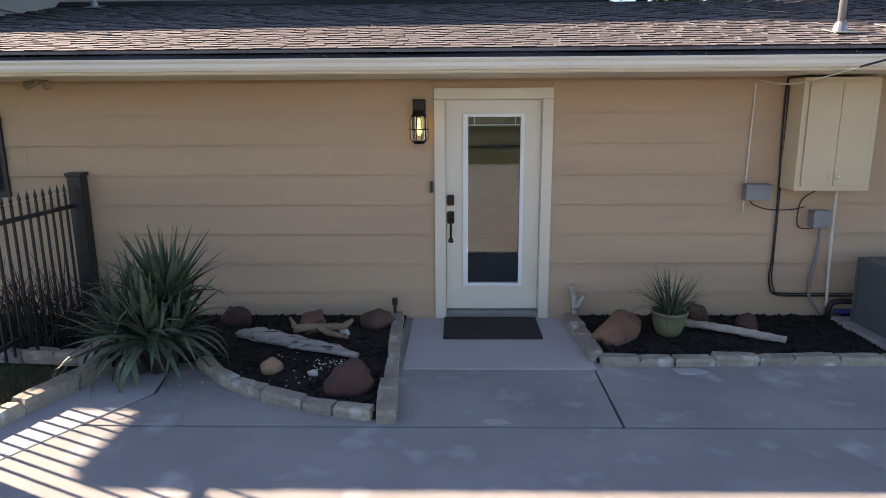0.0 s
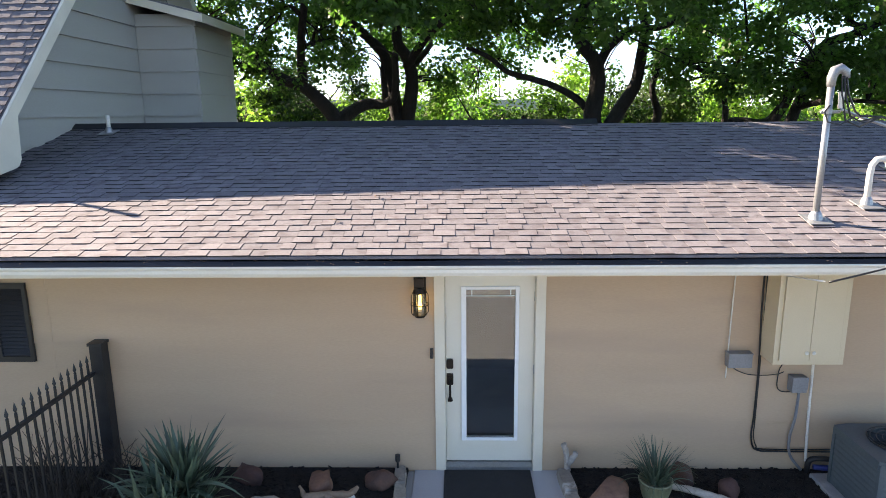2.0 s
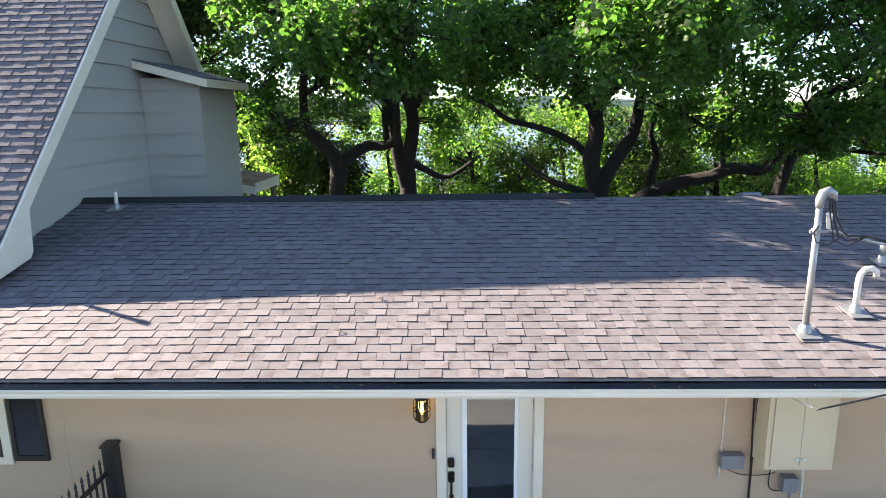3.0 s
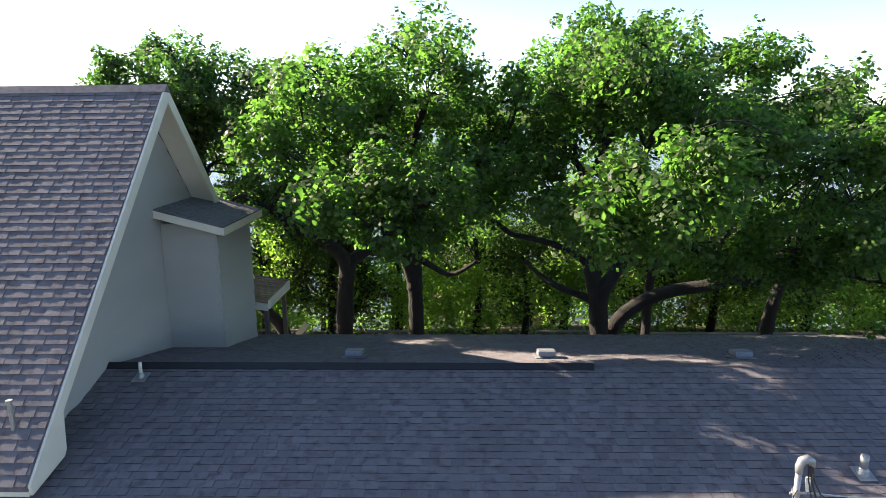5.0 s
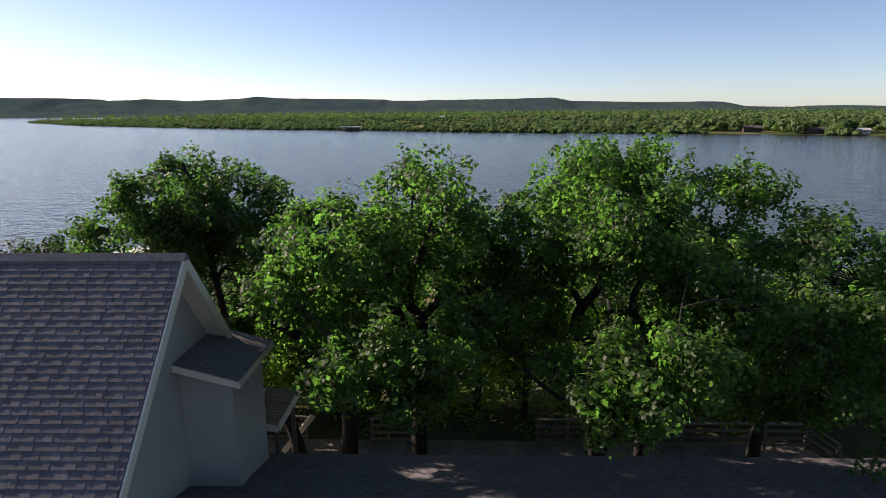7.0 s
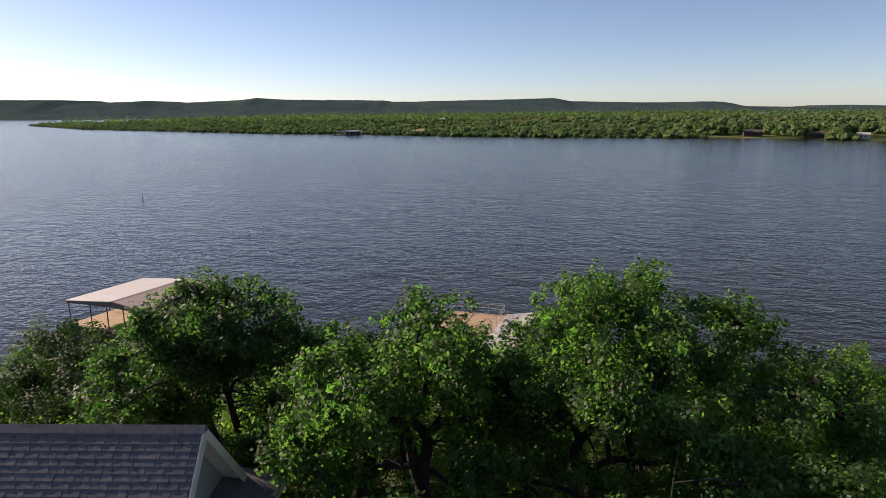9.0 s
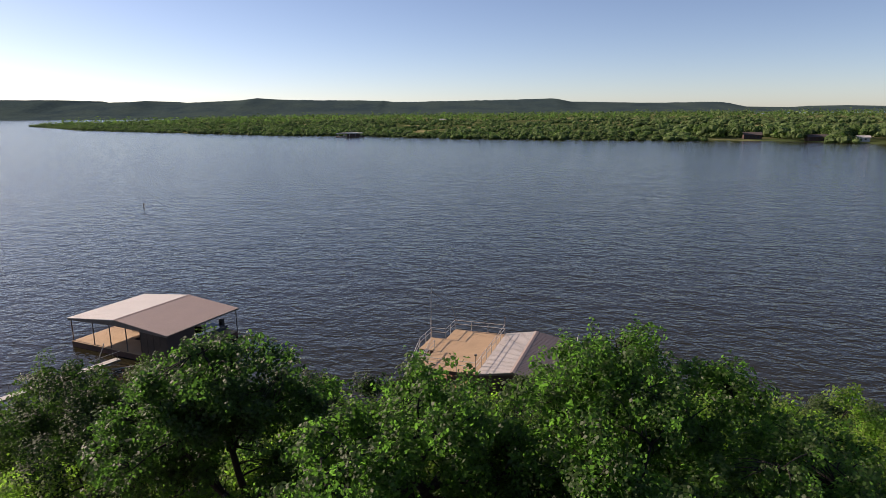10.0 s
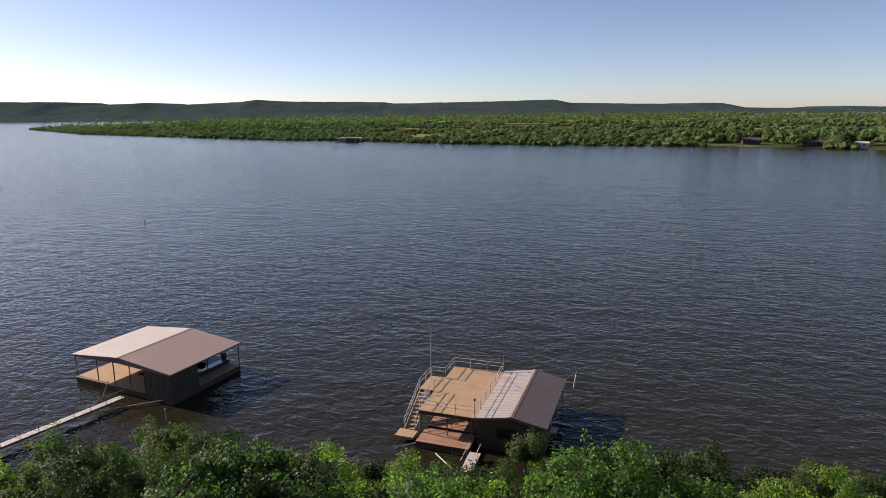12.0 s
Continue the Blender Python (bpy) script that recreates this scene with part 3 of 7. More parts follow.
# chimney chase on the gable wall with a little shed roof
CX, CY0, CY1 = -4.74, 12.06, 13.95
chase = part("chase", Build().box((GX - 0.012, CY0 + 0.034, 2.4), (CX - 0.034, CY1, 5.62)), GABLE_SIDING, house, "boxed siding-clad chimney chase")
for z0 in np.arange(2.6, 5.5, 0.40):
    z1 = min(z0 + 0.40, 5.60)
    part("plank", Build().prism([(CY0 + 0.033, z0), (CY0 + 0.033, z1), (CY0 + 0.008, z1), (CY0 - 0.024, z0)], "x", GX + 0.017, CX - 0.034), GABLE_SIDING, chase)
    part("plank", Build().add([(CX + 0.024, CY0, z0), (CX + 0.024, CY1, z0), (CX - 0.003, CY1, z1), (CX - 0.003, CY0, z1), (CX - 0.033, CY0, z0), (CX - 0.033, CY1, z0), (CX - 0.033, CY1, z1), (CX - 0.033, CY0, z1)],
                              [(0, 1, 2, 3), (7, 6, 5, 4), (0, 4, 5, 1), (1, 5, 6, 2), (2, 6, 7, 3), (3, 7, 4, 0)]), GABLE_SIDING, chase)
SHED = [(GX - 0.01, 5.95), (-4.52, 5.60)]
part("chase_roof", Build().prism([(SHED[0][0], SHED[0][1] - 0.05), SHED[0], SHED[1], (SHED[1][0], SHED[1][1] - 0.05)], "y", 11.84, 14.15), SHINGLE_FIELD, house, "small shingled shed roof")
part("chase_fascia", Build().prism([(SHED[0][0], SHED[0][1] - 0.17), (SHED[0][0], SHED[0][1] - 0.03), (SHED[1][0], SHED[1][1] - 0.03), (SHED[1][0], SHED[1][1] - 0.17)], "y", 11.81, 11.838), TRIM, house)
part("chase_fascia", Build().box((-4.518, 11.81, 5.43), (-4.49, 14.15, 5.575)), TRIM, house)

# window and shutter beside the fence
win = part("window", Build().box((-5.92, W - 0.03, 1.22), (-4.86, W - 0.013, 2.18)), TRIM, house, "white framed window")
part("pane", Build().box((-5.82, W - 0.036, 1.31), (-4.96, W - 0.031, 2.10)), mat("dark_window_glass", (0.03, 0.035, 0.04), (0.04, 0.045, 0.05), 2, 0.08, 0, 20), win)
sh = Build().box((-4.83, W - 0.045, 1.27), (-4.79, W - 0.013, 2.13)).box((-4.49, W - 0.045, 1.27), (-4.45, W - 0.013, 2.13)).box((-4.79, W - 0.045, 1.27), (-4.49, W - 0.013, 1.33)).box((-4.79, W - 0.045, 2.07), (-4.49, W - 0.013, 2.13))
shutter = part("shutter", sh, BLACK_METAL, house, "black louvred shutter")
slat = Build().add([(0, -0.043, 0), (0.3, -0.043, 0), (0.3, -0.016, 0.036), (0, -0.016, 0.036), (0, -0.036, -0.004), (0.3, -0.036, -0.004), (0.3, -0.013, 0.03), (0, -0.013, 0.03)],
                   [(0, 1, 2, 3), (7, 6, 5, 4), (0, 4, 5, 1), (2, 6, 7, 3), (1, 5, 6, 2), (0, 3, 7, 4)]).mesh("slat", BLACK_METAL)
for k in range(18):
    part("slat", slat, BLACK_METAL, shutter, at=Matrix.Translation((-4.79, W, 1.34 + k * 0.0405)))

# door with full glass light
part("door_trim", Build().box((-0.215, W - 0.032, 0.0), (-0.108, W + 0.02, 2.192)), TRIM, house, bevel=0.004)
part("door_trim", Build().box((0.829, W - 0.032, 0.0), (0.930, W + 0.02, 2.192)), TRIM, house, bevel=0.004)
part("door_trim", Build().box((-0.215, W - 0.034, 2.194), (0.930, W + 0.02, 2.298)), TRIM, house, bevel=0.004)
part("door_jamb", Build().box((-0.14, W + 0.022, 0.05), (-0.104, W + 0.15, 2.19)).box((0.825, W + 0.022, 0.05), (0.868, W + 0.15, 2.19)).box((-0.14, W + 0.022, 2.19), (0.868, W + 0.15, 2.24)), TRIM, house)
part("door_sill", Build().prism([(W - 0.03, 0.0), (W - 0.03, 0.055), (W + 0.03, 0.078), (W + 0.15, 0.085), (W + 0.15, 0.0)], "x", -0.107, 0.828), GALV, house, "metal threshold")
DF = W + 0.04
GLX0, GLX1, GLZ0, GLZ1 = 0.112, 0.628, 0.365, 2.03
door = part("door", Build().box((-0.101, DF, 0.09), (GLX0, DF + 0.045, 2.187)).box((GLX1, DF, 0.09), (0.822, DF + 0.045, 2.187)).box((GLX0, DF, 0.09), (GLX1, DF + 0.045, GLZ0)).box((GLX0, DF, GLZ1), (GLX1, DF + 0.045, 2.187)), DOOR_PAINT, house, "closed warm-white door with full glass")
fr = Build()
for lo, hi in (((0.062, DF - 0.020, 0.335), (GLX0 + 0.004, DF - 0.001, 2.06)), ((GLX1 - 0.004, DF - 0.020, 0.335), (0.664, DF - 0.001, 2.06)), ((GLX0 + 0.005, DF - 0.020, 0.335), (GLX1 - 0.005, DF - 0.001, GLZ0 + 0.004)), ((GLX0 + 0.005, DF - 0.020, GLZ1 - 0.004), (GLX1 - 0.005, DF - 0.001, 2.06))):
    fr.box(lo, hi)
part("glass_frame", fr, GLOSS_WHITE, door, "bright white glazing frame", bevel=0.006)
pane = part("pane", Build().box((GLX0 + 0.001, DF + 0.012, GLZ0 + 0.001), (GLX1 - 0.001, DF + 0.018, GLZ1 - 0.001)), GLASS, door)
pane.visible_shadow = False
bl = Build().box((GLX0 + 0.004, DF + 0.022, 1.965), (GLX1 - 0.004, DF + 0.038, 2.026))
for k in range(5):
    bl.box((GLX0 + 0.006, DF + 0.022, 1.93 + k * 0.007), (GLX1 - 0.006, DF + 0.038, 1.934 + k * 0.007))
part("blind_rail", Build().box((GLX0 + 0.003, DF + 0.0185, 1.944), (GLX1 - 0.003, DF + 0.0215, 1.955)).box((0.170, DF + 0.0185, 1.955), (0.180, DF + 0.0215, 2.024)).box((0.571, DF + 0.0185, 1.955), (0.581, DF + 0.0215, 2.024)), GLOSS_WHITE, door, "white blind rail and cords")
part("raised_blind", bl, DRIFT_BROWN, door, "shaded blind raised between the panes")
dead = Build().prism([(-0.085, 1.165), (-0.03, 1.165), (-0.022, 1.18), (-0.022, 1.255), (-0.03, 1.272), (-0.085, 1.272), (-0.093, 1.255), (-0.093, 1.18)], "y", DF - 0.03, DF - 0.001)
part("deadbolt", dead, BRONZE, door, "dark bronze deadbolt", bevel=0.004)
hd = Build().prism([(-0.085, 0.98), (-0.03, 0.98), (-0.022, 0.995), (-0.022, 1.09), (-0.03, 1.105), (-0.085, 1.105), (-0.093, 1.09), (-0.093, 0.995)], "y", DF - 0.02, DF - 0.001)
hd.tube([(-0.057, DF - 0.02, 1.03), (-0.057, DF - 0.06, 1.01), (-0.057, DF - 0.07, 0.93), (-0.057, DF - 0.06, 0.83), (-0.057, DF - 0.01, 0.81)], [0.011, 0.012, 0.013, 0.012, 0.011], 10)
hd.prism([(-0.077, 0.785), (-0.037, 0.785), (-0.03, 0.80), (-0.037, 0.83), (-0.077, 0.83), (-0.084, 0.80)], "y", DF - 0.014, DF - 0.001)
hd.tube([(-0.057, DF - 0.02, 1.07), (-0.057, DF - 0.05, 1.065)], [0.012, 0.016], 10)
part("handleset", hd, BRONZE, door, "dark bronze handleset")
for z in (0.35, 1.15, 1.95):
    part("hinge", Build().tube([(0.8235, DF - 0.004, z - 0.05), (0.8235, DF - 0.004, z + 0.05)], 0.005, 8), GALV, door)

# ---- things on the wall and roof ----
def wall_lantern():
    o = thing("wall_lantern", (-0.355, W - 0.012, 1.78), label="black caged wall lantern with lit amber bulb", category="wall lamp")
    part("backplate", Build().box((-0.062, -0.055, 0.27), (0.062, 0.0, 0.415)), BRONZE, o, bevel=0.004)
    part("cap", Build().tube([(0, -0.10, 0.255), (0, -0.10, 0.31)], [0.075, 0.05], 16).box((-0.045, -0.12, 0.27), (0.045, -0.04, 0.40)), BRONZE, o)
    part("base", Build().tube([(0, -0.10, 0.0), (0, -0.10, 0.02), (0, -0.10, 0.03)], [0.05, 0.062, 0.075], 16), BRONZE, o)
    cage = Build()
    for k in range(6):
        a = k * math.pi / 3 + 0.3
        x, y = 0.088 * math.cos(a), -0.10 + 0.088 * math.sin(a)
        cage.tube([(0.7 * x, -0.10 + 0.7 * (y + 0.10), 0.015), (x, y, 0.05), (x, y, 0.225), (0.75 * x, -0.10 + 0.75 * (y + 0.10), 0.27)], 0.0045, 6)
    ring = [(0.09 * math.cos(a), -0.10 + 0.09 * math.sin(a), 0.135) for a in np.linspace(0, 2 * math.pi, 25)]
    cage.tube(ring, 0.0055, 6, cap=False)
    part("cage", cage, BRONZE, o, "dark wire cage")
    g = part("glass", Build().lathe([(0.066, 0.03), (0.068, 0.14), (0.066, 0.255)], 20, (0, -0.10, 0)), GLASS, o)
    g.visible_shadow = False
    em = bpy.data.materials.new("glowing_amber_bulb")
    em.use_nodes = True
    b = em.node_tree.nodes["Principled BSDF"]
    b.inputs["Base Color"].default_value = (1, 0.75, 0.3, 1)
    b.inputs["Emission Color"].default_value = (1.0, 0.72, 0.16, 1)
    b.inputs["Emission Strength"].default_value = 1.2
    part("bulb", Build().lathe([(0.0, 0.075), (0.016, 0.085), (0.024, 0.11), (0.020, 0.14), (0.012, 0.17), (0.011, 0.24)], 14, (0, -0.10, 0)), em, o, "glowing amber bulb", smooth=True)


wall_lantern()
solo("doorbell", Build().box((-0.262, W - 0.045, 1.30), (-0.232, W - 0.012, 1.41)), BLACK_METAL, bevel=0.006, label="slim black doorbell button on siding", category="doorbell")


def utility_cabinet():
    x0, x1, y0, z0, z1 = 3.135, 3.82, 5.99, 1.338, 2.36
    o = thing("utility_cabinet", (x0, y0, z0), label="tan painted wooden utility cabinet on wall", category="cabinet")
    w, d, h = x1 - x0, W - 0.013 - y0, z1 - z0
    part("body", Build().box((0, 0.02, 0), (w, d, h)), CABINET_PAINT, o, bevel=0.004)
    part("face_frame", Build().box((0, 0, 0), (0.05, 0.019, h)).box((w - 0.05, 0, 0), (w, 0.019, h)).box((0.05, 0, 0), (w - 0.05, 0.019, 0.05)).box((0.05, 0, h - 0.05), (w - 0.05, 0.019, h)), CABINET_PAINT, o)
    m = w / 2
    for a, b, k in ((0.052, m - 0.002, m - 0.035), (m + 0.002, w - 0.052, m + 0.035)):
        dr = part("door", Build().box((a, -0.016, 0.045), (b, -0.001, h - 0.045)), CABINET_PAINT, o, bevel=0.003)
        part("knob", Build().tube([(k, -0.016, 0.13), (k, -0.03, 0.13), (k, -0.04, 0.13)], [0.010, 0.020, 0.014], 12), WHITE_PVC, dr, "pale knob")


utility_cabinet()
solo("junction_box", Build().box((2.79, W - 0.11, 1.222), (3.03, W - 0.013, 1.372)).box((2.785, W - 0.115, 1.364), (3.035, W - 0.013, 1.378)), GREY_BOX, bevel=0.004, label="grey telephone junction box on siding", category="utility box")
solo("disconnect_box", Build().box((3.455, W - 0.12, 0.955), (3.605, W - 0.013, 1.12)).box((3.45, W - 0.126, 0.985), (3.61, W - 0.12, 1.125)), GREY_BOX, bevel=0.004, label="grey electrical disconnect box on siding", category="utility box")


def pipe(name, pts, r, material, label, category="pipe", sides=8):
    fine = []
    pts = [Vector(p) for p in pts]
    for i in range(len(pts) - 1):
        p0, p1, p2, p3 = pts[max(i - 1, 0)], pts[i], pts[i + 1], pts[min(i + 2, len(pts) - 1)]
        for k in range(5):
            t = k / 5
            fine.append(0.5 * ((2 * p1) + (p2 - p0) * t + (2 * p0 - 5 * p1 + 4 * p2 - p3) * t * t + (3 * p1 - p0 - 3 * p2 + p3) * t ** 3))
    fine.append(pts[-1])
    return solo(name, Build().tube(fine, r, sides), material, smooth=True, label=label, category=category)


yw = W - 0.03
pipe("conduit", [(2.822, yw, 2.32), (2.815, yw, 1.9), (2.809, yw, 1.38)], 0.007, WHITE_PVC, "thin tan conduit running down the siding", "conduit")
pipe("conduit", [(2.808, yw, 1.22), (2.806, yw, 1.085)], 0.007, WHITE_PVC, "short thin tan conduit stub", "conduit")
pipe("cable", [(3.10, W - 0.06, 2.37), (3.107, yw, 2.2), (3.112, yw, 1.78), (3.136, yw, 1.24), (3.137, yw, 0.675), (3.127, yw, 0.44), (3.16, yw, 0.30), (3.23, yw, 0.255), (3.366, yw, 0.246), (3.98, yw, 0.244)], 0.0095, CABLE, "thick black cable run down the siding", "cable")
pipe("cable", [(3.128, yw - 0.012, 2.3), (3.148, yw, 1.24), (3.152, yw, 0.62), (3.152, yw, 0.44), (3.19, yw, 0.31), (3.27, yw, 0.272), (3.98, yw, 0.266)], 0.006, CABLE, "second black cable beside the first", "cable")
pipe("cable", [(2.86, yw, 1.222), (2.90, yw, 1.175), (3.02, yw - 0.02, 1.13), (3.20, yw - 0.02, 1.12), (3.33, yw - 0.02, 1.135), (3.40, yw, 1.15)], 0.005, CABLE, "thin sagging black wire to the boxes", "cable")
pipe("cable", [(3.42, W - 0.2, 1.34), (3.37, yw, 1.22), (3.34, yw, 1.05), (3.36, yw, 0.955), (3.42, yw - 0.02, 0.935), (3.52, yw - 0.02, 0.945)], 0.0055, CABLE, "thin black wire looping below cabinet", "cable")
pipe("conduit", [(3.655, W - 0.09, 1.34), (3.68, yw - 0.03, 0.8), (3.707, yw - 0.03, 0.15)], 0.014, WHITE_PVC, "tan conduit from cabinet to ground", "conduit")
pipe("conduit", [(3.56, W - 0.06, 0.955), (3.556, yw - 0.02, 0.65), (3.52, yw - 0.02, 0.42), (3.54, yw - 0.03, 0.22), (3.66, yw - 0.05, 0.06)], 0.015, GREY_BOX, "grey flexible conduit to the ground", "conduit")
pipe("refrigerant_line", [(3.72, yw - 0.05, 0.02), (3.73, yw - 0.06, 0.17), (3.82, yw - 0.08, 0.21), (4.05, yw - 0.12, 0.21)], 0.028, CABLE, "black insulated refrigerant line", "pipe")
pipe("blue_hose", [(3.78, yw - 0.06, 0.10), (3.9, yw - 0.08, 0.10), (4.05, yw - 0.1, 0.11)], 0.03, mat("blue_insulation", (0.03, 0.05, 0.22), (0.025, 0.04, 0.17), 6, 0.5, 0.1, 40), "blue insulated pipe by the unit", "pipe")


def flood_light():
    o = thing("flood_light", (-3.82, W - 0.3, 2.385), label="small brown motion light under soffit", category="outdoor lamp")
    part("base", Build().tube([(0, 0, -0.03), (0, 0, 0.0)], 0.06, 14), DRIFT_BROWN, o)
    for s in (-1, 1):
        part("lamp_head", Build().tube([(0.02 * s, 0, -0.02), (0.075 * s, -0.05, -0.042), (0.10 * s, -0.08, -0.055)], [0.018, 0.036, 0.042], 12), DRIFT_BROWN, o)


flood_light()


def air_conditioner():
    o = thing("air_conditioner", (3.80, 5.24, 0.08), label="blue-grey outdoor air-conditioning unit on pad", category="air conditioner")
    w, d, h = 0.86, 0.74, 0.60
    for x, y in ((0, 0), (w - 0.04, 0), (0, d - 0.04), (w - 0.04, d - 0.04)):
        part("corner_post", Build().box((x, y, 0), (x + 0.04, y + 0.04, h)), AC_PAINT, o)
    for lo, hi in (((0.012, 0.041, 0), (0.03, d - 0.041, h - 0.05)), ((w - 0.03, 0.041, 0), (w - 0.012, d - 0.041, h - 0.05)), ((0.041, 0.012, 0), (w - 0.041, 0.03, h - 0.05)), ((0.041, d - 0.03, 0), (w - 0.041, d - 0.012, h - 0.05))):
        part("side_panel", Build().box(lo, hi), AC_PAINT, o)
    for k in range(9):
        z = 0.06 + k * 0.058
        part("louvre", Build().prism([(0.004, z), (0.011, z + 0.03), (0.011, z)], "y", 0.045, d - 0.045), AC_PAINT, o)
        part("louvre", Build().prism([(0.004, z), (0.011, z + 0.03), (0.011, z)], "x", 0.045, w - 0.045), AC_PAINT, o)
    top = Build()
    n = 28
    cx, cy, r = w / 2, d / 2, 0.29
    outer = []
    for k in range(n):
        a = 2 * math.pi * k / n
        c, s = math.cos(a), math.sin(a)
        m = min((w / 2 + 0.01) / max(abs(c), 1e-6), (d / 2 + 0.01) / max(abs(s), 1e-6))
        outer.append((cx + c * m, cy + s * m))
    inner = [(cx + r * math.cos(2 * math.pi * k / n), cy + r * math.sin(2 * math.pi * k / n)) for k in range(n)]
    vs = [(x, y, h + 0.03) for x, y in outer] + [(x, y, h + 0.03) for x, y in inner] + [(x, y, h - 0.045) for x, y in outer] + [(x, y, h - 0.15) for x, y in inner]
    fs = []
    for k in range(n):
        j = (k + 1) % n
        fs += [(k, j, n + j, n + k), (k, 2 * n + k, 2 * n + j, j), (n + k, n + j, 3 * n + j, 3 * n + k)]
    top.add(vs, fs)
    part("top_panel", top, AC_PAINT, o)
    grille = Build()
    for q in (0.06, 0.11, 0.16, 0.21, 0.26, 0.29):
        grille.tube([(cx + q * math.cos(a), cy + q * math.sin(a), h + 0.045) for a in np.linspace(0, 2 * math.pi, 29)], 0.005, 5, cap=False)
    for k in range(8):
        a = k * math.pi / 4
        grille.tube([(cx, cy, h + 0.055), (cx + 0.3 * math.cos(a), cy + 0.3 * math.sin(a), h + 0.037)], 0.006, 5)
    part("fan_grille", grille, BLACK_METAL, o, "black wire fan grille")
    part("fan", Build().tube([(cx, cy, h - 0.14), (cx, cy, h - 0.05)], 0.07, 14).box((cx - 0.26, cy - 0.06, h - 0.10), (cx + 0.26, cy + 0.06, h - 0.09)), BLACK_METAL, o)
    part("fan_well", Build().tube([(cx, cy, h - 0.17), (cx, cy, h - 0.16)], 0.30, 20), BLACK_METAL, o)


air_conditioner()
solo("equipment_pad", Build().box((3.70, 5.2, -0.02), (4.9, 6.12, 0.078)), CONCRETE, bevel=0.01, label="thin grey concrete equipment pad", category="pad")


def roof_boot(x, y, r, parent=None):
    z = roof_z(y)
    b = Build()
    t = math.atan(SLOPE) if y < RIDGE_Y else -math.atan(SLOPE)
    m = pose(x, y, z + 0.012, math.degrees(t), 0, 0)
    b.box((-0.11, -0.14, 0), (0.11, 0.11, 0.008), m)
    b.tube([(x, y, z - 0.02), (x, y, z + 0.06), (x, y, z + 0.09)], [r + 0.035, r + 0.02, r + 0.004], 16)
    return b


def service_mast():
    x, y = 3.47, 6.13
    z = roof_z(y)
    o = thing("service_mast", (x, y, z), label="galvanised electric service mast on the roof", category="utility mast")
    part("flashing", Build().add([(p[0] - x, p[1] - y, p[2] - z) for p in roof_boot(x, y, 0.036).v], roof_boot(x, y, 0.036).f), GALV, o)
    part("pipe", Build().tube([(0, 0, -0.05), (0.01, 0, 1.32)], 0.031, 14), GALV, o, smooth=True)
    hd = Build().tube([(0.008, 0, 1.25), (0.008, 0, 1.33), (0.03, 0, 1.39), (0.08, 0, 1.41), (0.13, 0, 1.38), (0.145, 0, 1.32)], [0.036, 0.042, 0.048, 0.046, 0.038, 0.028], 14)
    part("weatherhead", hd, GALV, o, "grey domed weatherhead", smooth=True)
    part("clamp", Build().tube([(-0.06, 0, 1.02), (0.12, 0, 1.02)], 0.014, 8).tube([(0.0, 0, 1.0), (0.0, 0, 1.05)], 0.045, 12), GALV, o)
    part("insulator", Build().tube([(0.11, -0.01, 1.05), (0.11, -0.01, 1.2)], [0.02, 0.028], 10), WHITE_PVC, o)
    for k, (sag, end) in enumerate(((-0.20, 0.86), (-0.10, 0.84), (0.0, 0.86))):
        part("wire", Build().tube([(0.09 + 0.02 * k, -0.02, 1.34), (0.10 + 0.03 * k, -0.03, 1.18), (0.16 + 0.04 * k, -0.03, 1.02 + sag * 0.4), (0.3, -0.02, 0.98 + sag * 0.5), (0.5, 0, 0.97), (0.7, 0.02, end + 0.06)], 0.009, 6), CABLE, o, "looped black wire")
    part("wire", Build().tube([(0.0, -0.035, 1.08), (-0.05, -0.05, 1.02), (-0.02, -0.06, 0.93), (0.1, -0.05, 0.9), (0.25, -0.02, 0.98)], 0.008, 6), CABLE, o)


service_mast()
pipe("overhead_cable", [(3.58, 6.1, 3.80), (4.4, 6.35, 3.58), (6.0, 6.8, 3.36), (9.0, 7.6, 3.3), (14.0, 9.0, 3.6), (22, 11, 4.6)], 0.014, GALV, "twisted overhead service cable", "cable")
pipe("overhead_cable", [(3.12, 5.19, 2.395), (3.5, 5.17, 2.50), (4.2, 5.1, 2.72), (6.0, 4.9, 3.3)], 0.009, CABLE, "thin black drop wire at the eave", "cable")
pipe("eave_wire", [(2.84, W - 0.05, 2.345), (3.0, 5.9, 2.30), (3.12, 5.25, 2.385)], 0.007, WHITE_PVC, "thin pale wire under the eave", "cable")


def gooseneck(x, y, h, r, hook, label, material=None):
    z = roof_z(y)
    o = thing("roof_vent_pipe", (x, y, z), label=label, category="vent pipe")
    q = roof_boot(x, y, r)
    part("flashing", Build().add([(p[0] - x, p[1] - y, p[2] - z) for p in q.v], q.f), GALV, o)
    pts = [(0, 0, -0.03), (0, 0, h * 0.7)]
    if hook:
        pts += [(0.01, 0, h * 0.88), (0.05, 0, h), (0.12, 0, h * 1.02), (0.17, 0, h * 0.94), (0.175, 0, h * 0.84)]
    else:
        pts += [(0, 0, h)]
    part("pipe", Build().tube(pts, r, 14), material or WHITE_PVC, o, smooth=True)


gooseneck(4.17, 6.50, 0.46, 0.031, True, "cream gooseneck vent pipe on shingles")
gooseneck(-5.14, 9.50, 0.26, 0.028, False, "short pale plumbing vent on shingles")
gooseneck(5.12, 7.6, 0.26, 0.05, False, "short grey roof vent pipe", GALV)


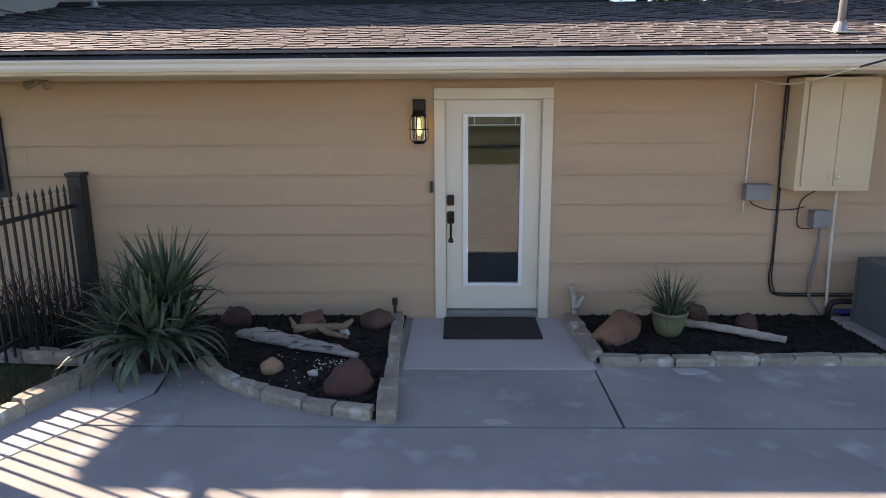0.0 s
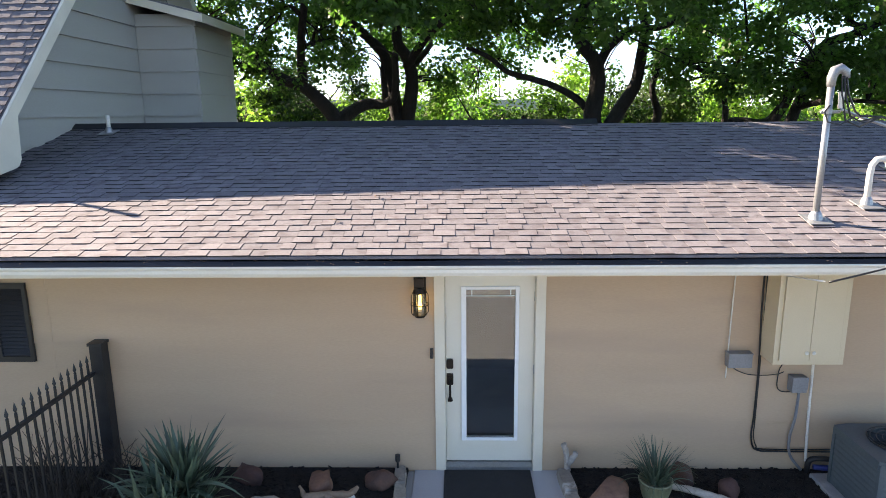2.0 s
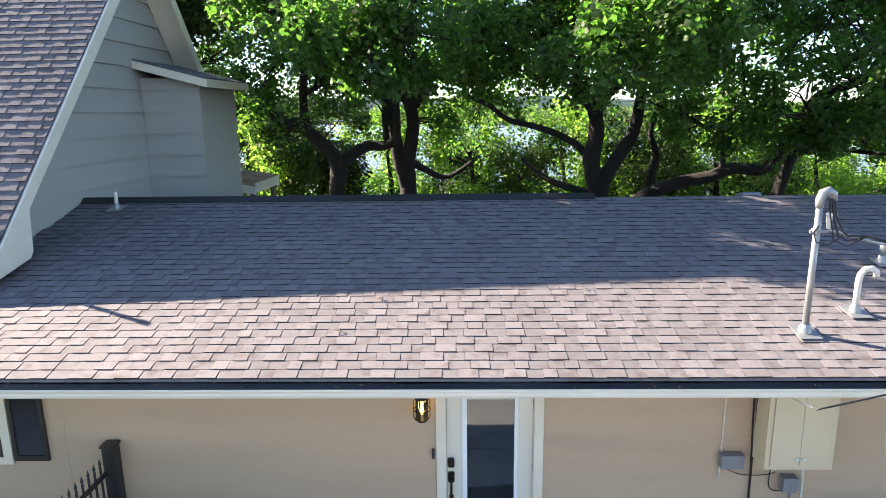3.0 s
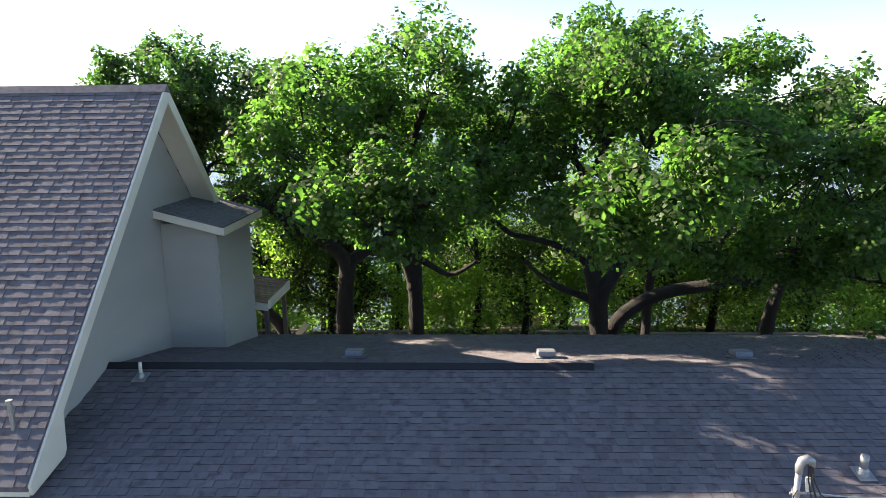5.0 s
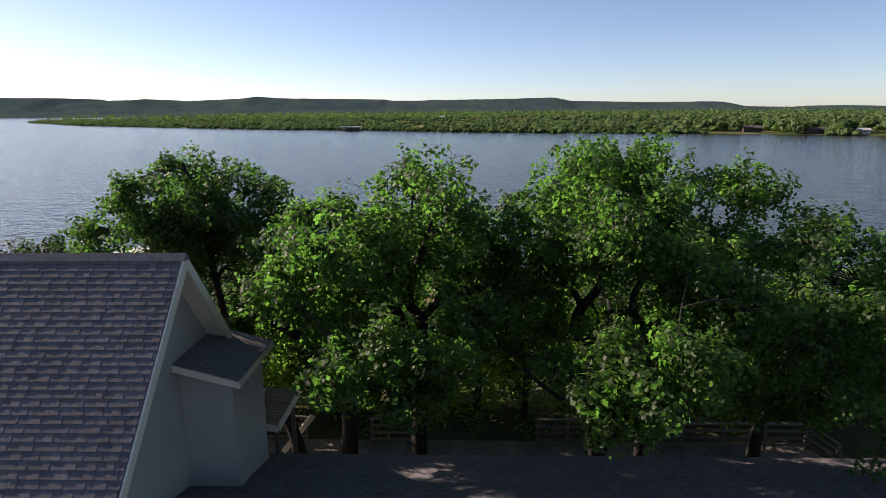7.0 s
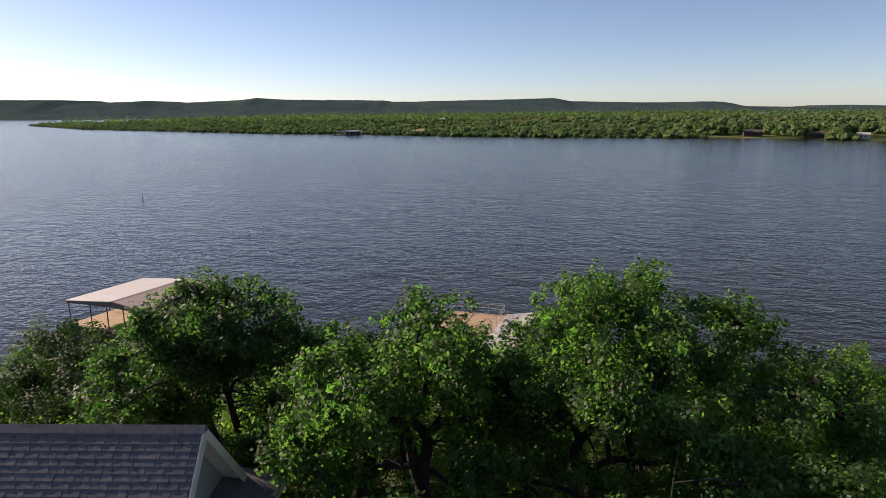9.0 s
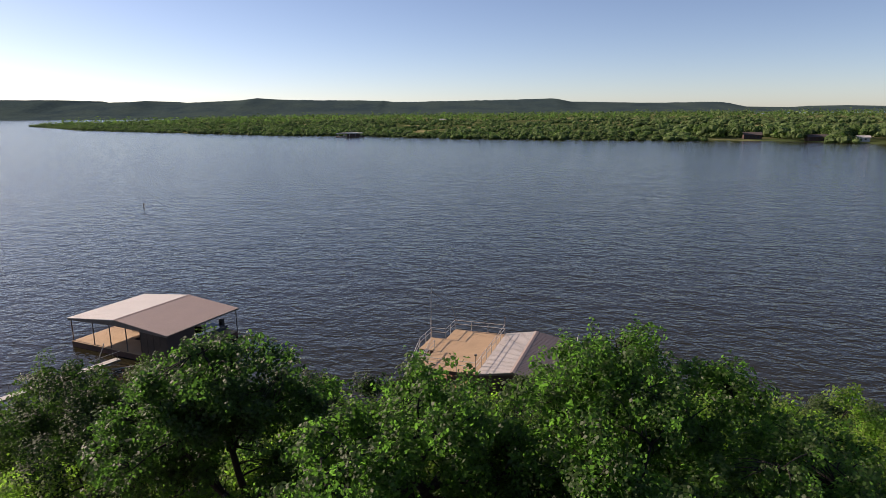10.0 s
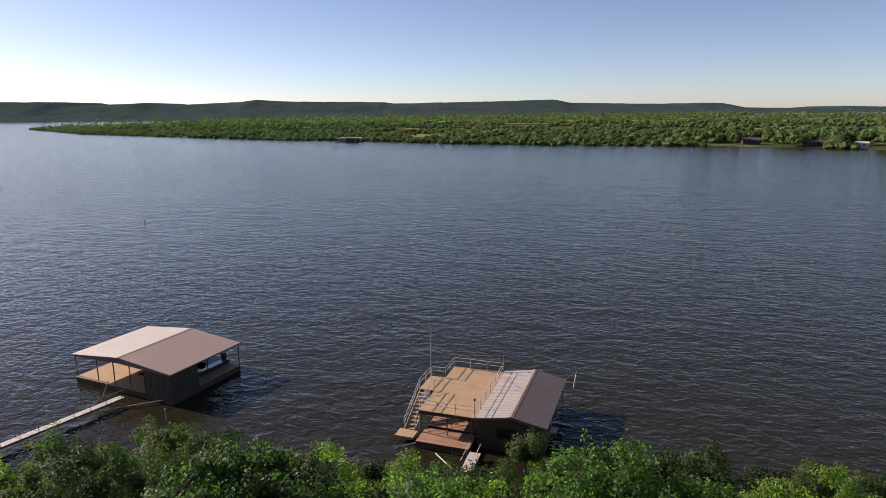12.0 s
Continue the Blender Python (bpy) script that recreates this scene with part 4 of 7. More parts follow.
def box_vent(x):
    y = 10.8
    t = -math.atan(SLOPE)
    o = tagged(new("box_vent"), "square grey metal roof vent on shingles", "roof vent", "roof vents")
    o.matrix_basis = pose(x, y, roof_z(y) + 0.01, math.degrees(t), 0, 0)
    part("flashing", Build().box((-0.2, -0.2, 0), (0.2, 0.2, 0.006)), GREY_BOX, o)
    part("hood", Build().prism([(-0.15, 0.03), (-0.15, 0.11), (-0.11, 0.13), (0.13, 0.13), (0.16, 0.10), (0.16, 0.03)], "x", -0.15, 0.15).box((-0.12, -0.12, 0.006), (0.12, 0.12, 0.03)), GREY_BOX, o, bevel=0.006)
    return o


for vx in (-1.92, 1.49, 4.9):
    box_vent(vx)
# storm debris on the roof
rng = random.Random(8)
for x, y in ((-0.85, 6.79), (1.43, 7.02), (-1.19, 6.16)):
    tw = Build()
    for k in range(5):
        a = rng.uniform(0, 6.28)
        p = Vector((x, y, roof_z(y) + 0.025))
        tw.tube([p, p + Vector((0.02 * math.cos(a), 0.02 * math.sin(a), 0.006)), p + Vector((0.045 * math.cos(a + 0.4), 0.045 * math.sin(a + 0.4), 0.002))], 0.003, 5)
    solo("fallen_twig", tw, DRIFT_BROWN, label="small dry twig lying on shingles", category="twig", group="twigs on the roof")
lit = Build()
for k in range(80):
    x = rng.uniform(-5.5, 6.5)
    y = EAVE_Y - rng.uniform(-0.01, 0.05)
    z = 2.546 - (EAVE_Y - y) * 0.6
    lit.box((x, y, z), (x + rng.uniform(0.004, 0.014), y + 0.006, z + 0.008))
tagged(part("leaf_litter", lit, PALE_ROCK), "dry leaf bits on the gutter guard", "litter", kind="stuff")

# ---- driveway, beds, plants ----
def slab(outline, z0, z1, material):
    return part("slab", Build().prism(outline, "z", z0, z1), material, drive, bevel=0.008)


drive = tagged(part("driveway", Build().box((-3.4, -14, -0.16), (12, 6.27, -0.06)), EARTH), "grey concrete driveway with cut joints", "driveway", kind="structure")
J = 0.009
slab([(-2.54 + J, 3.95 + J), (1.12 - J, 3.95 + J), (1.132 - J, 4.928), (-0.45, 4.928), (-0.45, 6.26), (-1.2, 6.26), (-2.2, 5.6), (-2.40, 5.1), (-2.285 + J, 4.47)], -0.12, 0.0, CONCRETE)
slab([(-0.45, 4.932), (1.15, 4.932), (1.15, 6.27), (-0.45, 6.27)], -0.12, 0.010, NEW_CONCRETE)
slab([(1.12 + J, 3.95 + J), (7.0, 3.95 + J), (7.0, 5.2), (1.135 + J, 5.2)], -0.12, 0.0, CONCRETE)
slab([(-2.565 + J, 3.95 - J), (-3.25, 2.62), (-3.3, -0.6), (7.0, -0.6), (7.0, 3.95 - J)], -0.12, 0.0, CONCRETE)
slab([(-2.565 - J, 3.94), (-2.295 - J, 4.47), (-2.42, 5.08), (-3.0, 5.08), (-3.2, 3.9), (-3.4, 2.62), (-3.26, 2.62)], -0.12, 0.0, NEW_CONCRETE)
slab([(-3.3, -0.61 - J), (-3.4, -13.9), (7.0, -13.9), (7.0, -0.61 - J)], -0.12, 0.0, CONCRETE)
lawn = tagged(part("lawn", Build().box((-16, -14, -0.2), (-3.28, 7.3, -0.035)), GRASS), "patchy shaded lawn beside the driveway", "lawn", kind="structure")
tagged(part("lawn", Build().box((-40, -60, -0.25), (40, -14.01, -0.045)), GRASS), "sunny lawn across the driveway", "lawn", kind="structure")
# low grass blades by the fence
rs = np.random.RandomState(21)
gp = np.stack([rs.uniform(-5.2, -3.15, 5200), rs.uniform(3.2, 5.1, 5200), np.full(5200, -0.036)], 1)
ang, hh = rs.uniform(0, 6.28, 5200), rs.uniform(0.02, 0.07, 5200)
side = np.stack([np.cos(ang), np.sin(ang), 0 * ang], 1) * 0.004
lean = np.stack([np.sin(ang) * 0.02, np.cos(ang) * 0.02, hh], 1)
vv = np.stack([gp - side, gp + side, gp + lean], 1).reshape(-1, 3)
tagged(new("grass_blades", arrays("grass_blades", vv, np.arange(len(vv)).reshape(-1, 3), GRASS)), "short dry grass blades by the fence", "grass", kind="stuff")


def bed(name, outline, z, seed, label):
    """Mulch: a mounded base with loose bark chips on it."""
    b = Build().prism(outline, "z", -0.05, z)
    ob = tagged(part(name, b, MULCH), label, "mulch", kind="structure")
    rs = np.random.RandomState(seed)
    xs, ys = [p[0] for p in outline], [p[1] for p in outline]
    chips = Build()
    n = 0
    while n < 1500:
        x, y = rs.uniform(min(xs), max(xs)), rs.uniform(min(ys), max(ys))
        inside = False
        for i in range(len(outline)):
            (x1, y1), (x2, y2) = outline[i - 1], outline[i]
            if (y1 > y) != (y2 > y) and x < (x2 - x1) * (y - y1) / (y2 - y1) + x1:
                inside = not inside
        if not inside:
            continue
        n += 1
        m = pose(x, y, z + 0.006, rs.uniform(-25, 25), rs.uniform(-25, 25), rs.uniform(0, 360))
        l, w = rs.uniform(0.010, 0.035), rs.uniform(0.004, 0.011)
        chips.box((-l, -w, -0.006), (l, w, 0.006), m)
    tagged(part("bark_chips", chips, MULCH, ob), "loose dark bark chips", kind="stuff")
    return ob


bed("mulch_bed", [(-0.52, 6.27), (-0.52, 4.05), (-0.83, 4.12), (-1.06, 4.20), (-1.34, 4.35), (-1.65, 4.50), (-1.92, 4.73), (-2.2, 5.08), (-3.0, 4.95), (-3.6, 5.2), (-5.2, 5.3), (-5.2, 6.27)], 0.035, 1, "dark mulch bed beside the door")
bed("mulch_bed", [(1.15, 6.27), (1.18, 5.08), (4.6, 5.11), (4.6, 6.27)], 0.035, 2, "dark mulch bed below the cabinet")


def stone_mesh(name, l, w, h, seed):
    bm = bmesh.new()
    bmesh.ops.create_cube(bm, size=1.0)
    bmesh.ops.subdivide_edges(bm, edges=bm.edges[:], cuts=2, use_grid_fill=True)
    for v in bm.verts:
        p = v.co.copy()
        k = noise.noise(p * 2.3 + Vector((seed * 5.1, 0, 0)))
        v.co = Vector((p.x * l, p.y * w, (p.z + 0.5) * h)) * (1 + 0.09 * k)
        if abs(p.x) > 0.4:
            v.co.y *= 0.90
        if p.z > 0.4:
            v.co.x *= 0.94
            v.co.y *= 0.86
    me = bpy.data.meshes.new(name)
    bm.to_mesh(me)
    bm.free()
    me.materials.append(STONE)
    return me


def edging(pts, label, seed, length=0.34, width=0.125, height=0.10):
    o = thing("stone_edging", (pts[0][0], pts[0][1], 0), label=label, category="garden edging", group="stone edgings")
    rng = random.Random(seed)
    pts = [Vector((p[0], p[1], 0)) for p in pts]
    o0 = pts[0].copy()
    lens = [(b - a).length for a, b in zip(pts[:-1], pts[1:])]
    total, s = sum(lens), 0.0

    def at(d):
        for a, b, l in zip(pts[:-1], pts[1:], lens):
            if d <= l:
                return a.lerp(b, d / l)
            d -= l
        return pts[-1]
    k = 0
    while s < total - 0.08:
        l = min(length * rng.uniform(0.75, 1.2), total - s)
        a, b = at(s), at(s + l)
        c = (a + b) / 2 - o0
        me = stone_mesh("stone", (b - a).length - 0.008, width * rng.uniform(0.9, 1.1), height * rng.uniform(0.85, 1.15), seed * 31 + k)
        part("stone", me, STONE, o, at=Matrix.Translation((c.x, c.y, -0.01)) @ pose(0, 0, 0, rng.uniform(-3, 3), rng.uniform(-2, 2), math.degrees(math.atan2((b - a).y, (b - a).x)) + rng.uniform(-3, 3)))
        s += l
        k += 1
    return o


edging([(-0.60, 6.22), (-0.55, 5.4), (-0.514, 4.55)], "pale limestone edging beside the door pad", 1, 0.40, 0.12)
edging([(-0.512, 4.53), (-0.49, 3.98)], "pale upright edging stone at bed corner", 2, 0.60, 0.14, 0.13)
edging([(-0.575, 4.085), (-0.83, 4.13), (-1.05, 4.205), (-1.335, 4.345), (-1.63, 4.49), (-1.88, 4.71), (-2.15, 5.05)], "curved limestone edging round the mulch bed", 3, 0.33, 0.115, 0.09)
edging([(-2.93, 4.95), (-3.0, 4.5), (-3.1, 4.1), (-3.3, 3.4)], "buff limestone edging along the lawn", 4, 0.42, 0.15, 0.11)
edging([(-3.0, 5.05), (-3.9, 5.15), (-5.0, 5.2)], "low limestone edging in shade", 5, 0.4)
edging([(1.14, 6.2), (1.165, 5.6), (1.18, 5.10)], "limestone edging beside the door pad", 6, 0.4, 0.14)
edging([(1.2, 5.055), (2.2, 5.07), (3.2, 5.09), (4.6, 5.1)], "low limestone edging with mortar splashes", 7, 0.36, 0.13, 0.085)
solo("mortar_splash", rock_mesh("mortar_splash", (0.20, 0.085, 0.010), NEW_CONCRETE, 3, 0.5), NEW_CONCRETE, at=pose(1.90, 4.90, 0.002), label="pale mortar splash on the concrete", category="mortar")
solo("mortar_splash", rock_mesh("mortar_splash", (0.11, 0.06, 0.008), NEW_CONCRETE, 6, 0.5), NEW_CONCRETE, at=pose(0.27, 4.02, 0.002), label="small pale mortar splash on concrete", category="mortar")

ROCKS = [(-0.79, 4.46, 0.195, 0.15, 0.17, 1, RED_ROCK, "rounded red-brown boulder in the mulch"), (-1.49, 4.80, 0.10, 0.085, 0.09, 2, PALE_ROCK, "round tan river rock in the mulch"),
         (-1.40, 5.86, 0.24, 0.13, 0.14, 3, ORANGE_ROCK, "jagged red-brown sandstone rock by the wall"), (-2.18, 6.02, 0.20, 0.11, 0.13, 4, RED_ROCK, "dark red rock by the wall"), (-0.78, 5.93, 0.17, 0.12, 0.13, 5, RED_ROCK, "dark brown rounded rock by the wall"),
         (1.47, 5.58, 0.31, 0.19, 0.22, 6, ORANGE_ROCK, "large angular red sandstone rock in the bed"), (2.73, 5.80, 0.125, 0.11, 0.13, 7, RED_ROCK, "rounded red rock by the wall"), (2.36, 6.05, 0.15, 0.10, 0.14, 8, RED_ROCK, "dark red rock behind the pot"),
         (-1.14, 4.74, 0.05, 0.04, 0.035, 9, WHITE_ROCK, "small white rock in the mulch"), (-1.06, 5.68, 0.055, 0.045, 0.05, 10, WHITE_ROCK, "small white rock by the wall"), (-3.1, 5.25, 0.22, 0.12, 0.08, 11, STONE, "flat pale rock under the yucca")]
for x, y, a, b, c, s, m, lab in ROCKS:
    solo("rock", rock_mesh("rock", (a, b, c), m, s, 0.45 if s in (3, 6) else 0.26), m, at=pose(x, y, 0.035 + c * 0.30, 0, 0, s * 37), label=lab, category="rock", group="garden rocks")


def driftwood(name, pts, radii, material, label, flat=1.0, twist=None):
    b = Build()
    fine, rad = [], []
    for i in range(len(pts) - 1):
        for k in range(7):
            t = k / 7
            fine.append(Vector(pts[i]).lerp(Vector(pts[i + 1]), t))
            rad.append((radii[i] + (radii[i + 1] - radii[i]) * t) * (1 + 0.18 * noise.noise(Vector((i * 2 + t * 3, radii[0] * 90, 0)))))
    fine.append(Vector(pts[-1]))
    rad.append(radii[-1])
    b.tube(fine, rad, 14)
    for extra, r in twist or []:
        more = [Vector(p).lerp(Vector(q), k / 5) for p, q in zip(extra[:-1], extra[1:]) for k in range(5)] + [Vector(extra[-1])]
        b.tube(more, [float(v) for v in np.interp(np.linspace(0, len(r) - 1, len(more)), range(len(r)), r)], 10)
    rag = radii[0] * 0.16 + 0.006
    worn = []
    for x, y, z in b.v:
        q = noise.noise_vector(Vector((x * 9, y * 16, z * 30))) + 0.7 * noise.noise_vector(Vector((x * 22, y * 40, z * 60)))
        worn.append((x + q.x * rag, y + q.y * rag, 0.05 + (z - 0.05) * flat + q.z * rag))
    b.v = worn
    return solo(name, b, material, smooth=True, label=label, category="driftwood", group="driftwood pieces")


driftwood("driftwood", [(-2.02, 5.59, 0.09), (-1.80, 5.50, 0.12), (-1.60, 5.41, 0.115), (-1.33, 5.31, 0.10), (-1.05, 5.19, 0.085), (-0.84, 5.07, 0.075)], [0.045, 0.095, 0.085, 0.065, 0.055, 0.03], DRIFT, "bleached grey driftwood log in the mulch", 0.7, [([(-1.98, 5.53, 0.10), (-1.7, 5.42, 0.14), (-1.4, 5.36, 0.13)], [0.025, 0.06, 0.02]), ([(-1.5, 5.30, 0.08), (-1.2, 5.20, 0.09), (-0.86, 5.05, 0.075)], [0.03, 0.04, 0.02])])
driftwood("driftwood", [(-1.50, 5.56, 0.13), (-1.28, 5.60, 0.14), (-1.05, 5.60, 0.14), (-0.97, 5.66, 0.19)], [0.045, 0.036, 0.032, 0.018], DRIFT_BROWN, "small forked brown driftwood branch", 1.0, [([(-1.3, 5.60, 0.14), (-1.15, 5.5, 0.11), (-0.98, 5.45, 0.09)], [0.03, 0.026, 0.016]), ([(-1.48, 5.57, 0.14), (-1.55, 5.64, 0.21)], [0.03, 0.015])])
driftwood("driftwood", [(2.14, 5.86, 0.10), (2.40, 5.73, 0.10), (2.66, 5.58, 0.09), (2.92, 5.44, 0.075)], [0.030, 0.036, 0.036, 0.030], DRIFT_PALE, "long pale driftwood log in the bed")
driftwood("driftwood", [(1.19, 6.2, 0.06), (1.18, 6.18, 0.2), (1.14, 6.16, 0.38)], [0.036, 0.03, 0.026], DRIFT_PALE, "upright forked driftwood by the door", 1.0, [([(1.19, 6.18, 0.14), (1.25, 6.16, 0.24), (1.27, 6.15, 0.29)], [0.035, 0.03, 0.025])])
rs = np.random.RandomState(3)
peb = Build()
for k in range(90):
    cx, cy = (-1.05, 4.95) if k < 60 else (-1.3, 4.7)
    x, y = cx + rs.normal() * (0.10 if k < 60 else 0.4), cy + rs.normal() * (0.07 if k < 60 else 0.2)
    r = rs.uniform(0.004, 0.010)
    peb.lathe([(0.0, r), (r * 0.8, r * 0.6), (r, 0.0)], 6, (x, y, 0.042))
tagged(part("white_pebbles", peb, WHITE_ROCK), "scattered small white pebbles on mulch", "pebbles", kind="stuff")
solo("sprinkler_riser", Build().tube([(-0.62, 6.16, 0.0), (-0.62, 6.16, 0.18)], 0.014, 8).tube([(-0.62, 6.16, 0.18), (-0.62, 6.16, 0.25)], 0.028, 10), BLACK_METAL, label="short black sprinkler riser by the wall", category="sprinkler")
solo("door_mat", Build().box((-0.125, 5.62, 0.012), (0.80, 6.245, 0.028)), RUBBER, bevel=0.006, label="black rubber door mat on the pad", category="door mat")


def blade_mesh(name, length, width, curve_amt, material, fold=0.25):
    """A long pointed blade that leaves the crown straight and bends down."""
    n = 7
    vs, fs = [], []
    for i in range(n + 1):
        t = i / n
        w = width * (0.75 + 0.5 * math.sin(math.pi * min(t * 1.3, 1)) * 0.8) * (1 - t ** 2.2) + 0.001
        a = curve_amt * t * t
        x, z = length * t * math.cos(a * 0.5), -length * t * math.sin(a * 0.5)
        vs += [(x, -w, z + w * fold), (x, 0, z), (x, w, z + w * fold)]
    for i in range(n):
        a = i * 3
        fs += [(a, a + 1, a + 4, a + 3), (a + 1, a + 2, a + 5, a + 4)]
    m = Build().add(vs, fs).mesh(name, material)
    return m


def yucca(name, at, blades, length, width, seed, label, material, spread=75, up=0.12, meshes=7):
    o = thing(name, at, label=label, category="plant")
    rng = random.Random(seed)
    kinds = [blade_mesh("leaf", length * rng.uniform(0.75, 1.1), width * rng.uniform(0.8, 1.2), c, material) for c in np.linspace(0.1, 2.1, meshes)]
    part("stem", Build().tube([(0, 0, 0), (0, 0, up + 0.25)], [width * 2.6, width * 1.5], 10), DRIFT_BROWN, o)
    for k in range(blades):
        t = (k + 0.5) / blades
        pitch = 88 - (spread + 25) * t ** 0.85 + rng.uniform(-8, 8)
        droop = min(meshes - 1, max(0, int(t * (meshes - 1) * 0.95 + rng.uniform(-0.8, 1.1))))
        yaw = k * 137.5 + rng.uniform(-14, 14)
        part("leaf", kinds[droop], material, o, at=pose(0, 0, up + 0.30 * (1 - t), 0, 0, yaw) @ pose(0.02, 0, 0, rng.uniform(-12, 12), -pitch, 0))
    return o


def big_yucca():
    o = thing("yucca_plant", (-2.44, 4.95, 0.02), label="large spiky grey-green yucca by the path", category="plant")
    rng = random.Random(5)
    kinds = {c: blade_mesh("leaf", 0.66, 0.032, c, YUCCA_LEAF) for c in (0.04, 0.12, 0.3, 0.9, 1.9)}
    heads = [(0.04, 0.08, 0.52, 84, 66, 0.95), (-0.10, -0.06, 0.34, 56, 80, 0.95), (0.14, -0.04, 0.30, 44, 84, 0.80), (-0.22, 0.12, 0.30, 40, 80, 0.85), (0.0, -0.16, 0.30, 60, 112, 0.95), (-0.24, -0.14, 0.26, 44, 108, 0.90)]
    for hx, hy, hz, n, spread, size in heads:
        part("stem", Build().tube([(hx * 0.5, hy * 0.5, 0), (hx, hy, hz)], [0.06, 0.05], 9), DARK_STEM, o)
        for k in range(n):
            t = (k + 0.5) / n
            pitch = 87 - spread * t ** 0.8 + rng.uniform(-9, 9)
            c = sorted(kinds)[min(4, max(0, int(t * 3.6 + rng.uniform(-0.9, 0.8) + (0.6 if hz < 0.31 else 0))))]
            m = pose(hx, hy, hz, 0, 0, k * 137.5 + rng.uniform(-20, 20)) @ pose(0.02, 0, 0, rng.uniform(-18, 18), -pitch, 0)
            part("leaf", kinds[c], YUCCA_LEAF, o, at=m @ Matrix.Scale(size * rng.uniform(0.75, 1.15), 4))


big_yucca()
pot = thing("potted_plant", (1.965, 5.69, 0.035), label="spiky grass plant in pale green ribbed pot", category="potted plant")
pb = Build().lathe([(0.0, 0.0), (0.10, 0.0), (0.125, 0.06), (0.15, 0.15), (0.155, 0.21), (0.165, 0.215), (0.165, 0.235), (0.148, 0.235), (0.14, 0.20), (0.0, 0.195)], 32)
pb.v = [(x * (1 + 0.02 * math.cos(16 * math.atan2(y, x))), y * (1 + 0.02 * math.cos(16 * math.atan2(y, x))), z) for x, y, z in pb.v]
part("pot", pb, POT, pot, "pale green ribbed ceramic pot", smooth=True)
kinds = [blade_mesh("leaf", L, 0.007, c, YUCCA_LEAF) for L, c in ((0.42, 0.3), (0.40, 0.9), (0.36, 1.6), (0.45, 0.1))]
rng = random.Random(12)
for k in range(110):
    a, r = rng.uniform(0, 360), rng.uniform(0, 0.09)
    part("leaf", kinds[k % 4], YUCCA_LEAF, pot, at=pose(0, 0, 0.19, 0, 0, a) @ pose(r, 0, 0, rng.uniform(-20, 20), -rng.uniform(35, 88), 0))
shrub = thing("dry_shrub", (-4.0, 5.5, 0.0), label="bare dry shrub stems by the fence", category="shrub")
rng = random.Random(31)
for k in range(36):
    dead = Build()
    root = Vector((rng.uniform(-0.7, 0.7), rng.uniform(-0.4, 0.5), 0.0))
    for _ in range(3):
        p = root + Vector((rng.uniform(-0.06, 0.06), rng.uniform(-0.06, 0.06), 0.0))
        x2 = rng.uniform(-0.3, 0.3)
        dead.tube([p + Vector((0, 0, 0.12)), p + Vector((x2 * 0.5, 0, 0.3)), p + Vector((x2, rng.uniform(-0.2, 0.2), 0.5))], [0.005, 0.004, 0.002], 4)
        dead.tube([p, p + Vector((rng.uniform(-0.12, 0.12), rng.uniform(-0.1, 0.1), 0.3)), p + Vector((rng.uniform(-0.35, 0.35), rng.uniform(-0.2, 0.2), rng.uniform(0.4, 0.8)))], [0.007, 0.005, 0.002], 5)
    part("stem", dead, DARK_STEM, shrub)


def iron_fence():
    # from the wall towards the street
    o = thing("iron_fence", (-3.76, 6.18, 0), label="black wrought-iron picket fence with spear tips", category="fence")
    part("post", Build().box((-0.02, -0.06, -0.05), (0.11, 0.07, 1.49)).box((-0.032, -0.072, 1.49), (0.122, 0.082, 1.52)), BLACK_METAL, o, bevel=0.004)
    part("post", Build().box((-0.05, -2.55, -0.05), (0.05, -2.45, 1.50)).box((-0.062, -2.562, 1.50), (0.062, -2.438, 1.525)), BLACK_METAL, o, bevel=0.004)
    for z in (0.16, 1.18):
        part("rail", Build().box((-0.018, -2.45, z), (0.018, -0.05, z + 0.035)), BLACK_METAL, o)
        part("rail", Build().box((-0.018, -4.9, z), (0.018, -2.55, z + 0.035)), BLACK_METAL, o)
    pick = Build().box((-0.009, -0.009, 0.05), (0.009, 0.009, 1.33)).lathe([(0.0, 1.43), (0.018, 1.36), (0.008, 1.335), (0.014, 1.325), (0.010, 1.31)], 6)
    me = pick.mesh("picket", BLACK_METAL)
    for k in range(44):
        y = -0.15 - k * 0.108
        if abs(y + 2.5) > 0.06:
            part("picket", me, BLACK_METAL, o, at=Matrix.Translation((0, y, 0)))


iron_fence()

